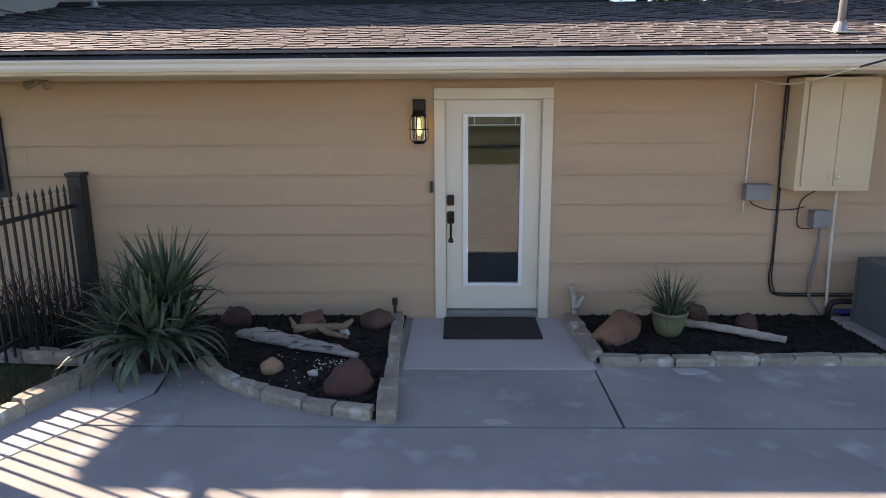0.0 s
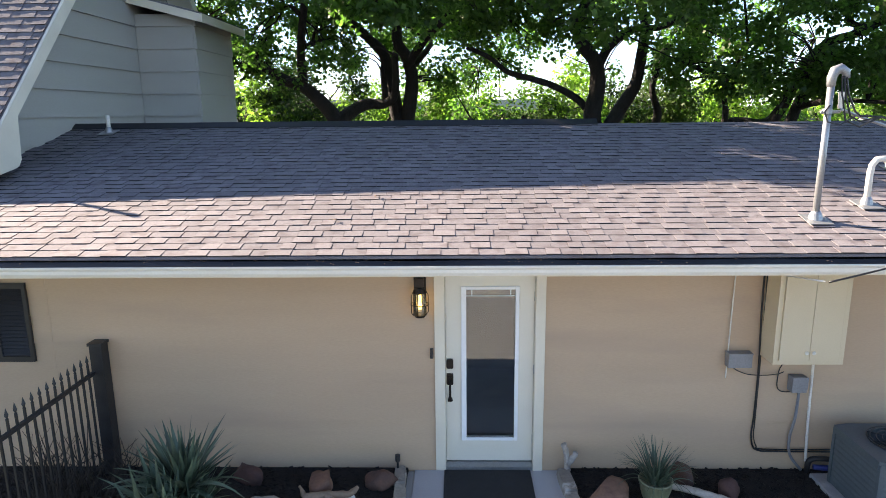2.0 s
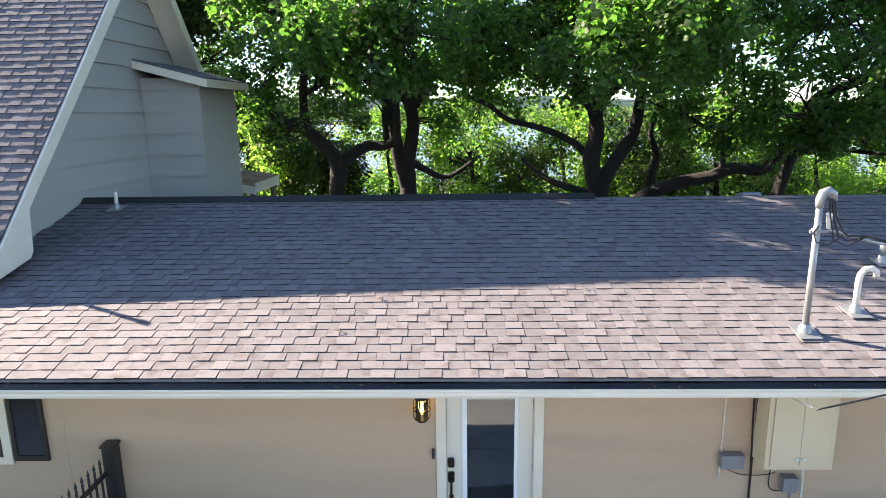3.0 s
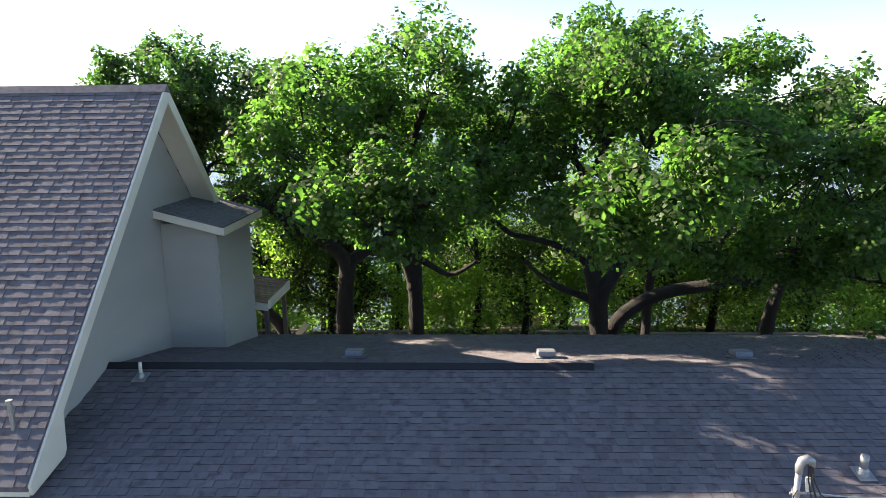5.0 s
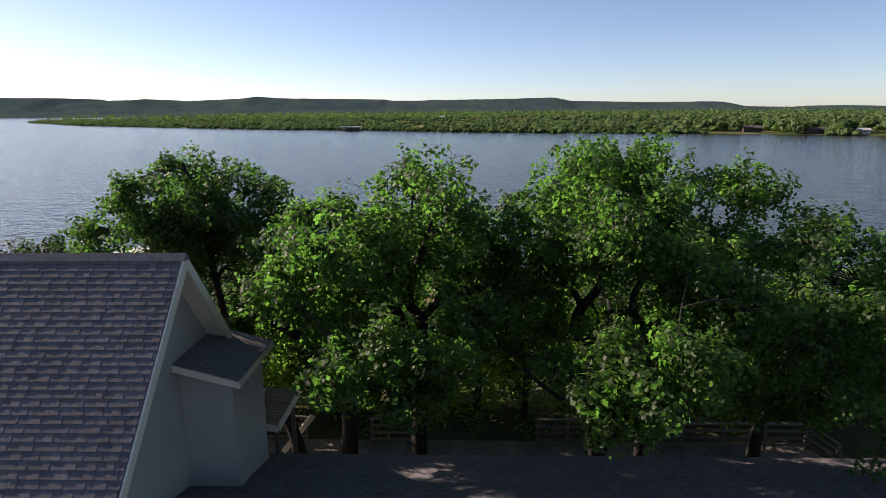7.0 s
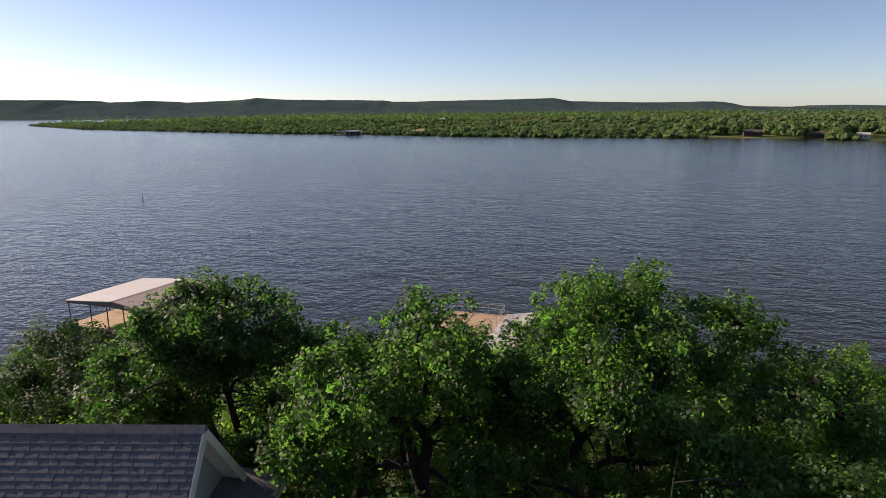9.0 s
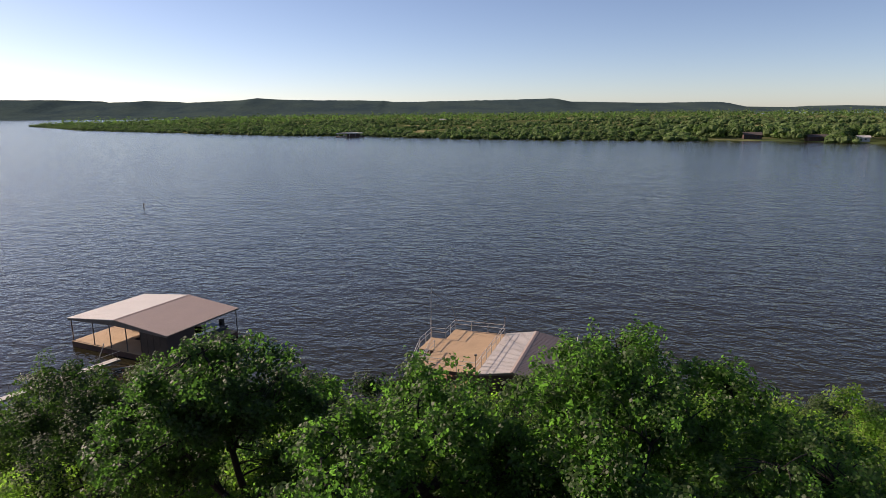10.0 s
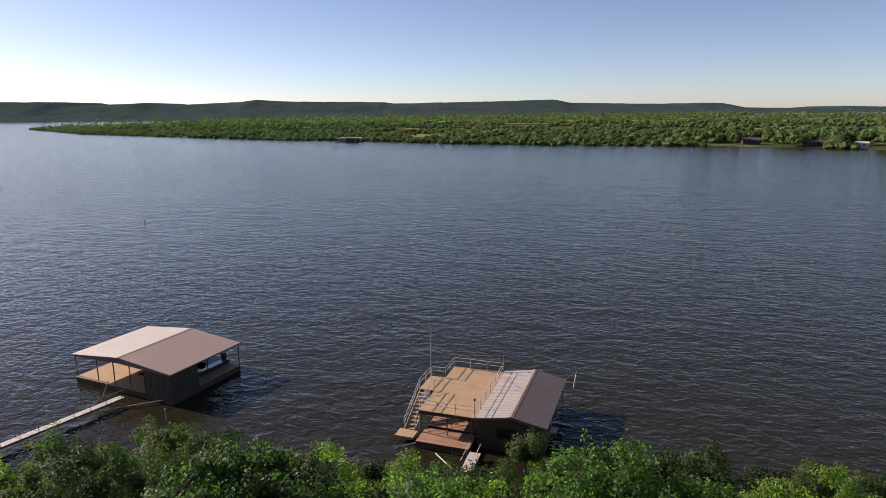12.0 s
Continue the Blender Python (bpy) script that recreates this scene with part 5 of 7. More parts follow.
# ---- trees ----
def leaf_cloud(clumps, size, rs, shell=0.5, broad=0.30, out=0.5, long=1.0):
    """Leaf quads for clumps of (centre, radius, count): arrays of vertices and faces."""
    cs, rr, aa = [], [], []
    for c, r, k in clumps:
        k = int(k)
        d = rs.normal(size=(k, 3))
        d /= np.linalg.norm(d, axis=1)[:, None]
        axis = rs.normal(size=3) + np.array([0, 0, 0.9])
        axis /= np.linalg.norm(axis)
        p = d * (rs.random(k) ** shell)[:, None] * r * 0.85
        p += np.outer(p @ axis, axis) * long
        cs.append(p + np.asarray(c))
        rr.append(d)
        aa.append(np.repeat(axis[None], k, 0))
    p, d, ax = np.concatenate(cs), np.concatenate(rr), np.concatenate(aa)
    n = ax * (1.4 - out) + d * out + rs.normal(size=p.shape) * 0.45 + np.array([0, 0, 0.35])
    n /= np.linalg.norm(n, axis=1)[:, None]
    a = np.cross(n, rs.normal(size=p.shape) + 0)
    a = np.cross(a, n)
    a /= np.maximum(np.linalg.norm(a, axis=1), 1e-6)[:, None]
    b = np.cross(n, a)
    ln = (size * (0.65 + 0.7 * rs.random(len(p))))[:, None]
    wd = ln * broad
    v = np.stack([p - a * ln * 0.5, p + b * wd - a * ln * 0.05, p + a * ln * 0.5 + n * ln * 0.06, p - b * wd - a * ln * 0.05], 1).reshape(-1, 3)
    f = np.arange(len(v)).reshape(-1, 4)
    return v, f


def bend(a, b, sag, rs, steps=6):
    a, b = Vector(a), Vector(b)
    side = Vector(rs.normal(size=3)) * (b - a).length * 0.10
    return [a.lerp(b, k / steps) + (Vector((0, 0, sag)) + side) * math.sin(math.pi * k / steps) +
            Vector(rs.normal(size=3)) * 0.03 * (b - a).length / steps * (0 < k < steps) for k in range(steps + 1)]


def tree(name, base, trunks, lobes, seed, leaf, size, density, label, bark=None, limb_r=0.11, twig=True, sprigs=0, clump=0.33, more=1.0):
    """trunks: (points, start radius, end radius); lobes: (centre, radii, clumps). All in the place's own metres."""
    rs = np.random.RandomState(seed)
    ob = thing(name, base, label=label, category="tree", group="trees behind the house")
    o = Vector(base)
    wood, nodes = Build(), []
    for pts, r0, r1 in trunks:
        pts = [Vector(p) - o for p in pts]
        fine = []
        for i in range(len(pts) - 1):
            p0, p1, p2, p3 = pts[max(i - 1, 0)], pts[i], pts[i + 1], pts[min(i + 2, len(pts) - 1)]
            for k in range(5):
                t = k / 5
                fine.append(0.5 * ((2 * p1) + (p2 - p0) * t + (2 * p0 - 5 * p1 + 4 * p2 - p3) * t * t + (3 * p1 - p0 - 3 * p2 + p3) * t ** 3))
        fine.append(pts[-1])
        n = len(fine)
        rad = [r0 + (r1 - r0) * (i / (n - 1)) ** 0.8 for i in range(n)]
        rad = [r * (1 + 0.10 * noise.noise(Vector((i * 0.9, seed, r0 * 9)))) for i, r in enumerate(rad)]
        wood.tube(fine, rad, 10)
        nodes += [(p, r) for p, r in zip(fine[n // 3:], rad[n // 3:])]
    clumps = []
    for c, radii, count in lobes:
        c, count = Vector(c) - o, int(count * more)
        spots = []
        mean = sum(radii) / 3
        while len(spots) < count:
            d = Vector(rs.normal(size=3)).normalized()
            if d.z < -0.35 and rs.rand() < 0.7:
                continue
            k = (0.35 + 0.6 * rs.rand() ** 0.55) * (1 + 0.22 * noise.noise(d * 2.1 + Vector((seed * 3.7, c.x, c.z))))
            bough = c + Vector((d.x * radii[0], d.y * radii[1], d.z * radii[2])) * k
            for _ in range(rs.randint(3, 7)):
                q = Vector(rs.normal(size=3)) * mean * 0.115
                q.z *= 0.7
                spots.append(bough + q + d * mean * 0.10 * rs.rand())
        count = len(spots)
        tops = list(range(0, count, 11))
        for i in tops:
            q = spots[i]
            near = min(nodes, key=lambda s: (s[0] - q).length + max(0, s[0].z - q.z))
            r = min(near[1] * 0.8, limb_r)
            path = bend(near[0], near[0].lerp(q, 0.8), 0.25, rs)
            rad = [r + (0.018 - r) * (j / 6) for j in range(7)]
            wood.tube(path, rad, 7)
            nodes += list(zip(path[1:], rad[1:]))
        for q in spots:
            r = clump * (0.55 + 0.8 * rs.rand() ** 1.3)
            clumps.append((q, r, density * r * r))
            if twig:
                near = min(nodes, key=lambda s: (s[0] - q).length)
                path = bend(near[0], near[0].lerp(q, 0.9), 0.05, rs, 3)
                wood.tube(path, [min(near[1], 0.03), 0.02, 0.012, 0.006], 4, cap=False)
        for _ in range(sprigs):
            d = Vector(rs.normal(size=3))
            d.z = abs(d.z) + 0.5
            d.normalize()
            q = c + Vector((d.x * radii[0], d.y * radii[1], d.z * radii[2])) * 1.05
            clumps.append((q, 0.20, density * 0.04))
    part("trunk", wood, bark or BARK, ob, "dark rough bark", smooth=True)
    v, f = leaf_cloud(clumps, size, rs, 0.34, 0.40, 0.75)
    part("crown", arrays("crown", v, f, leaf), leaf, ob)
    return ob


def gy_(x, y):
    return ground_height(x, y) - 0.1


OAK = "live oak with dense small dark-green leaves"
tree("oak_tree", (-3.4, 17.4, -0.5), [
    ([(-3.5, 17.5, -0.6), (-3.4, 17.4, 1.4), (-3.28, 17.3, 2.8), (-3.21, 17.15, 3.59), (-3.42, 17.0, 4.0), (-3.93, 16.85, 4.5), (-4.37, 16.7, 4.67), (-4.94, 16.55, 5.07), (-5.42, 16.4, 5.45)], 0.29, 0.10),
    ([(-3.22, 17.2, 3.2), (-3.1, 17.2, 3.6), (-2.81, 17.27, 3.85), (-2.38, 17.33, 4.06), (-1.95, 17.3, 4.06), (-1.6, 17.0, 4.3), (-1.5, 16.2, 5.2)], 0.22, 0.09),
    ([(-3.93, 16.85, 4.5), (-3.8, 16.2, 5.4), (-3.4, 15.2, 6.4), (-3.0, 14.2, 7.2)], 0.13, 0.06)],
    [((-2.8, 13.6, 7.9), (1.4, 2.2, 1.05), 80), ((-3.4, 12.4, 6.9), (0.9, 1.0, 0.9), 30), ((-1.2, 10.8, 6.0), (1.6, 1.0, 0.95), 70), ((-2.6, 17.8, 5.6), (2.2, 1.8, 0.9), 30), ((-5.4, 16.2, 4.9), (1.5, 1.6, 1.0), 34), ((-3.9, 16.5, 6.5), (2.0, 2.8, 1.9), 80)], 11, OAK_LEAF, 0.112, 760, OAK, sprigs=12, more=1.0, clump=0.35)
tree("oak_tree", (-1.4, 18.3, -0.5), [
    ([(-1.4, 18.3, -0.6), (-1.38, 18.25, 1.5), (-1.41, 18.2, 2.68), (-1.61, 17.92, 3.59), (-1.77, 17.64, 4.78), (-1.93, 17.36, 5.36), (-2.29, 17.08, 5.74), (-2.63, 16.8, 6.12), (-2.9, 16.0, 7.0)], 0.27, 0.08),
    ([(-1.40, 18.2, 2.6), (-1.40, 18.1, 3.35), (-1.33, 17.82, 3.76), (-1.18, 17.53, 4.61), (-1.27, 17.25, 5.19), (-1.5, 16.97, 5.6), (-1.43, 16.68, 6.17), (-1.2, 16.0, 7.0), (-0.8, 15.2, 8.0)], 0.25, 0.08),
    ([(-1.42, 18.15, 3.6), (-1.2, 18.05, 3.51), (-0.84, 17.9, 3.33), (-0.49, 17.75, 3.17), (-0.15, 17.6, 3.22), (0.4, 17.4, 3.6)], 0.13, 0.05),
    ([(-1.3, 17.3, 5.0), (-0.6, 16.6, 5.8), (0.4, 15.8, 6.4), (1.4, 15.4, 6.9)], 0.13, 0.05)],
    [((-0.8, 15.4, 7.7), (1.6, 2.4, 2.2), 130), ((1.5, 15.6, 7.2), (1.2, 1.8, 1.5), 50), ((0.4, 13.0, 6.0), (0.9, 1.0, 0.8), 20), ((0.6, 17.4, 5.3), (1.8, 1.8, 0.9), 30), ((-0.6, 16.8, 6.6), (2.2, 2.6, 2.0), 90), ((-1.0, 20.5, 5.4), (2.2, 2.0, 1.8), 44)], 12, OAK_LEAF, 0.112, 760, OAK, sprigs=12, more=1.0, clump=0.35)
tree("oak_tree", (3.6, 16.1, -0.5), [
    ([(3.7, 16.3, -0.6), (3.6, 16.15, 1.4), (3.48, 16.0, 2.95), (3.28, 15.83, 3.68), (3.34, 15.66, 4.31), (3.24, 15.49, 4.92), (2.81, 15.31, 5.44), (2.84, 15.14, 6.01), (3.12, 14.97, 6.47), (3.28, 14.8, 6.87), (3.4, 14.2, 7.8)], 0.30, 0.07),
    ([(3.3, 15.6, 4.8), (3.55, 15.4, 5.29), (3.98, 15.1, 5.59), (4.61, 14.8, 5.64), (5.4, 14.2, 6.2)], 0.13, 0.05),
    ([(3.53, 16.0, 2.7), (3.60, 15.83, 3.21), (3.9, 15.67, 3.85), (4.18, 15.5, 4.39), (4.25, 15.33, 5.05), (4.25, 15.17, 5.7), (4.09, 15.0, 6.39), (4.4, 14.6, 7.4)], 0.22, 0.07),
    ([(3.32, 15.9, 3.45), (3.18, 15.91, 3.83), (2.84, 15.83, 4.15), (2.27, 15.74, 4.43), (1.74, 15.66, 4.59), (1.22, 15.57, 4.73), (0.77, 15.49, 5.06), (0.25, 15.4, 5.29)], 0.11, 0.05),
    ([(3.6, 16.2, 2.6), (3.3, 16.35, 2.85), (2.67, 16.6, 3.04), (2.19, 16.9, 3.27), (1.7, 17.0, 3.7)], 0.14, 0.05)],
    [((3.7, 14.2, 7.3), (2.3, 2.4, 1.9), 150), ((4.7, 17.0, 7.7), (3.0, 2.6, 2.2), 145), ((3.2, 16.6, 8.8), (1.5, 1.4, 1.15), 48), ((6.4, 16.6, 7.8), (1.6, 1.8, 1.3), 50), ((3.5, 10.6, 6.2), (1.5, 1.0, 0.95), 75), ((4.9, 12.7, 6.9), (1.4, 1.5, 1.0), 50), ((6.2, 17.2, 5.2), (2.2, 1.8, 1.0), 34), ((3.2, 12.6, 5.6), (1.8, 1.4, 0.7), 22), ((4.6, 19.6, 6.0), (2.8, 2.2, 2.0), 50)], 13, OAK_LEAF, 0.112, 760, OAK, sprigs=13, more=1.0, clump=0.35)
tree("oak_tree", (7.8, 16.2, -0.5), [
    ([(3.7, 16.3, 1.5), (4.2, 16.4, 2.3), (4.87, 16.4, 2.8), (5.53, 16.22, 3.1), (6.26, 16.04, 3.27), (6.72, 15.86, 3.49), (7.35, 15.68, 3.46), (7.61, 15.5, 3.82), (7.77, 15.32, 4.35), (7.93, 15.14, 4.79), (8.21, 14.96, 5.22), (8.73, 14.78, 5.41), (9.4, 14.5, 5.8)], 0.21, 0.09),
    ([(7.8, 16.2, -0.6), (7.83, 16.0, 1.98), (7.9, 15.75, 3.2), (8.1, 15.4, 4.3), (8.6, 15.2, 5.4)], 0.22, 0.08),
    ([(6.5, 15.95, 3.4), (6.45, 15.8, 3.8), (6.3, 15.6, 4.4), (6.6, 15.2, 5.2)], 0.09, 0.04),
    ([(5.05, 17.0, 1.0), (5.08, 17.0, 2.98), (5.17, 16.9, 3.75), (4.97, 16.8, 4.42), (5.2, 16.4, 5.4)], 0.15, 0.06)],
    [((8.0, 14.2, 6.75), (2.2, 3.3, 1.7), 105), ((7.3, 12.0, 6.0), (1.6, 1.3, 1.2), 36), ((9.2, 14.5, 4.0), (2.0, 1.8, 0.9), 26), ((7.4, 13.2, 5.0), (1.9, 1.4, 0.9), 45), ((5.8, 14.6, 4.6), (1.4, 1.2, 0.8), 26), ((1.4, 14.6, 5.7), (1.4, 1.2, 0.6), 22), ((9.6, 17.0, 5.6), (2.4, 2.8, 2.2), 60), ((10.6, 13.0, 4.9), (2.0, 2.4, 1.6), 56)], 14, OAK_LEAF, 0.112, 760, OAK, sprigs=12, more=1.0, clump=0.35)
tree("oak_tree", (13.2, 16.5, -0.5), [
    ([(13.2, 16.5, -0.6), (13.0, 16.4, 1.6), (12.6, 16.0, 3.2), (12.4, 15.4, 4.8)], 0.30, 0.10)],
    [((12.8, 15.6, 5.4), (3.0, 3.4, 2.4), 120), ((17.2, 18.0, 4.4), (3.2, 3.2, 2.8), 60)], 15, OAK_LEAF, 0.105, 800, OAK, more=0.9)
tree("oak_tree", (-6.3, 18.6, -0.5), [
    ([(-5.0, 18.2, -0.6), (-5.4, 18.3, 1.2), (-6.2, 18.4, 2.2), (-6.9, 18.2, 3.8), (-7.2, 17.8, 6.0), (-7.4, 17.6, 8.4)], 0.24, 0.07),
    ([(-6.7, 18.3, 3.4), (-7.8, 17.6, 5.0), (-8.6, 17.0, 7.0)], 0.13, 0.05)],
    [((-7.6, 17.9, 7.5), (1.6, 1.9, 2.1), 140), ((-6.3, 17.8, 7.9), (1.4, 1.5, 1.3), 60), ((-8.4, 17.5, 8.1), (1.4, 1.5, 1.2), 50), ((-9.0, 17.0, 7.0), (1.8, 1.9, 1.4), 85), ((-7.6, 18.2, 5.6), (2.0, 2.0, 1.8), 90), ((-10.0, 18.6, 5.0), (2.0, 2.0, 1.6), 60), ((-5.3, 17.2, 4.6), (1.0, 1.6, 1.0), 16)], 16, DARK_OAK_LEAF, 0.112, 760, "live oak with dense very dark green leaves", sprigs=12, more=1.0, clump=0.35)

# trees and brush on the bank down to the water
BANK = [(-16.2, 30.0, 3.4, 2.6, 1), (-13.4, 30.4, 2.2, 2.2, 0), (-19.8, 30.8, 1.6, 2.3, 1), (-7.0, 30.2, 2.0, 1.9, 0), (7.6, 30.4, 1.5, 1.8, 0), (12.2, 30.3, 1.4, 2.0, 1), (16.6, 30.6, 1.0, 2.0, 0), (20.0, 30.6, 0.9, 2.2, 1),
        (-15.5, 24.0, 5.0, 3.0, 0), (-11.5, 25.0, 4.6, 2.6, 0), (-19.5, 27.0, 3.6, 3.2, 1), (-16.8, 32.2, 2.2, 2.6, 1), (-23.0, 30.0, 2.0, 3.0, 1), (-8.0, 24.5, 5.2, 2.4, 0),
        (-4.9, 22.6, 5.4, 2.2, 0), (-3.2, 27.5, 2.6, 2.6, 0), (1.2, 26.4, 3.4, 2.3, 0), (3.6, 33.2, 1.1, 0.75, 1), (4.9, 33.9, -0.6, 1.4, 1), (2.3, 33.8, -1.2, 1.3, 1), (6.4, 25.2, 4.2, 2.4, 0), (9.8, 27.0, 3.2, 2.6, 0), (13.2, 28.4, 2.4, 2.2, 0),
        (16.0, 25.5, 3.4, 2.6, 0), (18.3, 28.6, 2.3, 2.0, 1), (22.5, 29.5, 1.4, 2.8, 0), (27.0, 31.0, 0.6, 3.0, 1), (-28.5, 33.0, 0.6, 3.0, 0), (8.0, 32.0, 0.2, 2.0, 1), (-1.0, 33.0, -0.6, 1.8, 1), (13.5, 34.0, -0.8, 2.2, 1), (-10.5, 32.0, -0.2, 2.4, 0),
        (-2.5, 23.6, 4.6, 1.8, 0), (3.8, 23.2, 4.8, 1.9, 0), (9.2, 23.0, 4.4, 1.9, 0), (13.0, 23.5, 4.2, 1.9, 0), (0.5, 22.9, 4.9, 1.8, 0), (6.6, 22.6, 4.2, 1.7, 1), (-7.2, 22.0, 4.2, 1.9, 0), (-4.6, 21.9, 3.2, 1.4, 1), (2.2, 22.0, 3.4, 1.3, 1), (11.0, 22.2, 3.2, 1.4, 1)]
for i, (x, y, top, r, kind) in enumerate(BANK):
    top += 0.7
    z0 = gy_(x, y)
    h = top - z0
    tree("willow_tree" if kind else "bank_tree", (x, y, z0), [([(x, y, z0), (x + 0.1, y, z0 + h * 0.35), (x - 0.1, y + 0.1, z0 + h * 0.7)], 0.10 + 0.014 * h, 0.05)],
         [((x, y, top - r * 0.85), (r, r, r * 0.85), max(34, int(30 * r))), ((x + 0.3, y, z0 + h * 0.42), (r * 0.8, r * 0.8, h * 0.30), int(14 * r))], 40 + i,
         SHRUB_LEAF if kind else (BRUSH_LEAF if i % 4 == 3 or i > 31 else BANK_LEAF), 0.115, 760 if i < 32 else 400, "feathery yellow-green willow on the bank" if kind else "bushy green tree on the bank", twig=False, limb_r=0.07, clump=0.48)
# low undergrowth behind the railing
rs = np.random.RandomState(77)
under = []
for _ in range(1050):
    x, y = rs.uniform(-22, 26), rs.uniform(20.6, 38) if rs.rand() < 0.5 else rs.uniform(20.6, 25)
    under.append((Vector((x, y, gy_(x, y) + rs.uniform(0.2, 2.9))), rs.uniform(0.4, 0.9), 70))
v, f = leaf_cloud(under, 0.15, rs)
tagged(new("undergrowth", arrays("undergrowth", v, f, BRUSH_LEAF)), "tangled yellow-green undergrowth on the bank", "shrubs", kind="stuff")

# ---- left boat dock: gabled metal roof over a floating deck ----
DECK = 0.60          # deck above water


def roof_panel(parent, x0, x1, z0, z1, y0, y1, material, label="", thick=0.06, step=0.45, rise=0.005):
    """A sloping sheet from (x0, z0) to (x1, z1) between y0 and y1, with standing ribs down the slope."""
    p = part("roof_panel", Build().prism([(x0, z0 - thick), (x0, z0), (x1, z1), (x1, z1 - thick)], "y", y0, y1), material, parent, label)
    rib = Build().prism([(x0, z0 + 0.001), (x0, z0 + rise), (x1, z1 + rise), (x1, z1 + 0.001)], "y", 0, 0.05).mesh("rib", material)
    y = y0 + 0.1
    while y < y1 - 0.05:
        part("rib", rib, material, p, at=Matrix.Translation((0, y, 0)))
        y += step


def board_floor(parent, name, a, b, c, e, z, along, label="", material=None):
    """Boards covering (a, b) to (c, e) with their tops at z, laid along x or y; a joist frame carries them."""
    base = part(name, Build().box((a + 0.02, b + 0.02, z - 0.08), (c - 0.02, e - 0.02, z - 0.042)), DOCK_DARK, parent, label)
    n = round(((e - b) if along == "x" else (c - a)) / 0.145)
    w = ((e - b) if along == "x" else (c - a)) / n
    hi = (c - a, w - 0.007, 0.04) if along == "x" else (w - 0.007, e - b, 0.04)
    me = Build().box((0, 0, 0), hi).mesh("board", material or DOCK_BOARD)
    for k in range(n):
        part("board", me, DOCK_BOARD, base, at=Matrix.Translation((a, b + k * w, z - 0.04) if along == "x" else (a + k * w, b, z - 0.04)))


def dock_left():
    # local x along the gabled front, y away from the shore
    d = thing("boat_dock", (-34.0, 58.1, LAKE), -23.0, label="floating boat dock with tan gabled metal roof", category="boat dock", group="boat docks")
    hw, ln, ez, rz = 6.95, 9.5, 3.10, 3.76
    # sunward slope takes the paler, painted-lit colour; the other stays tan
    roof_panel(d, -hw, -0.02, ez, rz, 0, ln, SUNLIT_TAN_METAL, "tan ribbed metal roofing, paled to cream as sunlit")
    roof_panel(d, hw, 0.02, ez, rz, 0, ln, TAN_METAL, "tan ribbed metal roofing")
    part("ridge_cap", Build().prism([(-0.22, rz - 0.015), (0, rz + 0.045), (0.22, rz - 0.015), (0, rz + 0.0)], "y", -0.02, ln + 0.02), TAN_METAL, d)
    for y in (0.03, ln - 0.08):
        part("gable_trim", Build().prism([(-hw, ez - 0.22), (-hw, ez - 0.065), (0, rz - 0.065), (hw, ez - 0.065), (hw, ez - 0.22), (0, rz - 0.62)], "y", y, y + 0.05), DOCK_STEEL, d, "brown gable trim")
    for x in (-hw + 0.15, -hw * 0.52, -1.2, 1.1, hw - 0.15):
        for y in (0.3, ln * 0.5, ln - 0.3):
            part("post", Build().tube([(x, y, DECK - 0.02), (x, y, rz - 0.12 - abs(x) / hw * (rz - ez))], 0.055, 8), DOCK_STEEL, d)
    part("beam", Build().box((-hw + 0.1, 0.22, ez - 0.2), (-hw + 0.2, ln - 0.2, ez - 0.08)), DOCK_STEEL, d)
    part("beam", Build().box((hw - 0.2, 0.22, ez - 0.2), (hw - 0.1, ln - 0.2, ez - 0.08)), DOCK_STEEL, d)
    # U-shaped deck round the boat slip
    decks = [((-hw + 0.1, 0.1), (-1.4, ln - 0.2)), ((-1.39, 0.1), (3.28, 3.0)), ((4.9, 3.42), (hw - 0.1, ln - 0.2)), ((-1.39, ln - 1.2), (4.89, ln - 0.2))]
    for (a, b), (c, e) in decks:
        board_floor(d, "decking", a, b, c, e, DECK, "x", "sun-bleached tan decking")
        part("float", Build().box((a + 0.03, b + 0.03, -0.2), (c - 0.03, e - 0.03, DECK - 0.085)), RED_SKIRT, d, "red-brown float under the deck")
    # storage room in the front corner
    room = part("storage_room", Build().box((3.3, 0.06, -0.15), (hw - 0.06, 3.4, ez - 0.12)), DOCK_DARK, d, "dark brown storage room")
    for k in range(5):
        part("panel_rib", Build().box((3.35 + k * 0.85, 0.035, -0.1), (3.40 + k * 0.85, 0.0575, ez - 0.15)), DOCK_DARK, room)
    return d


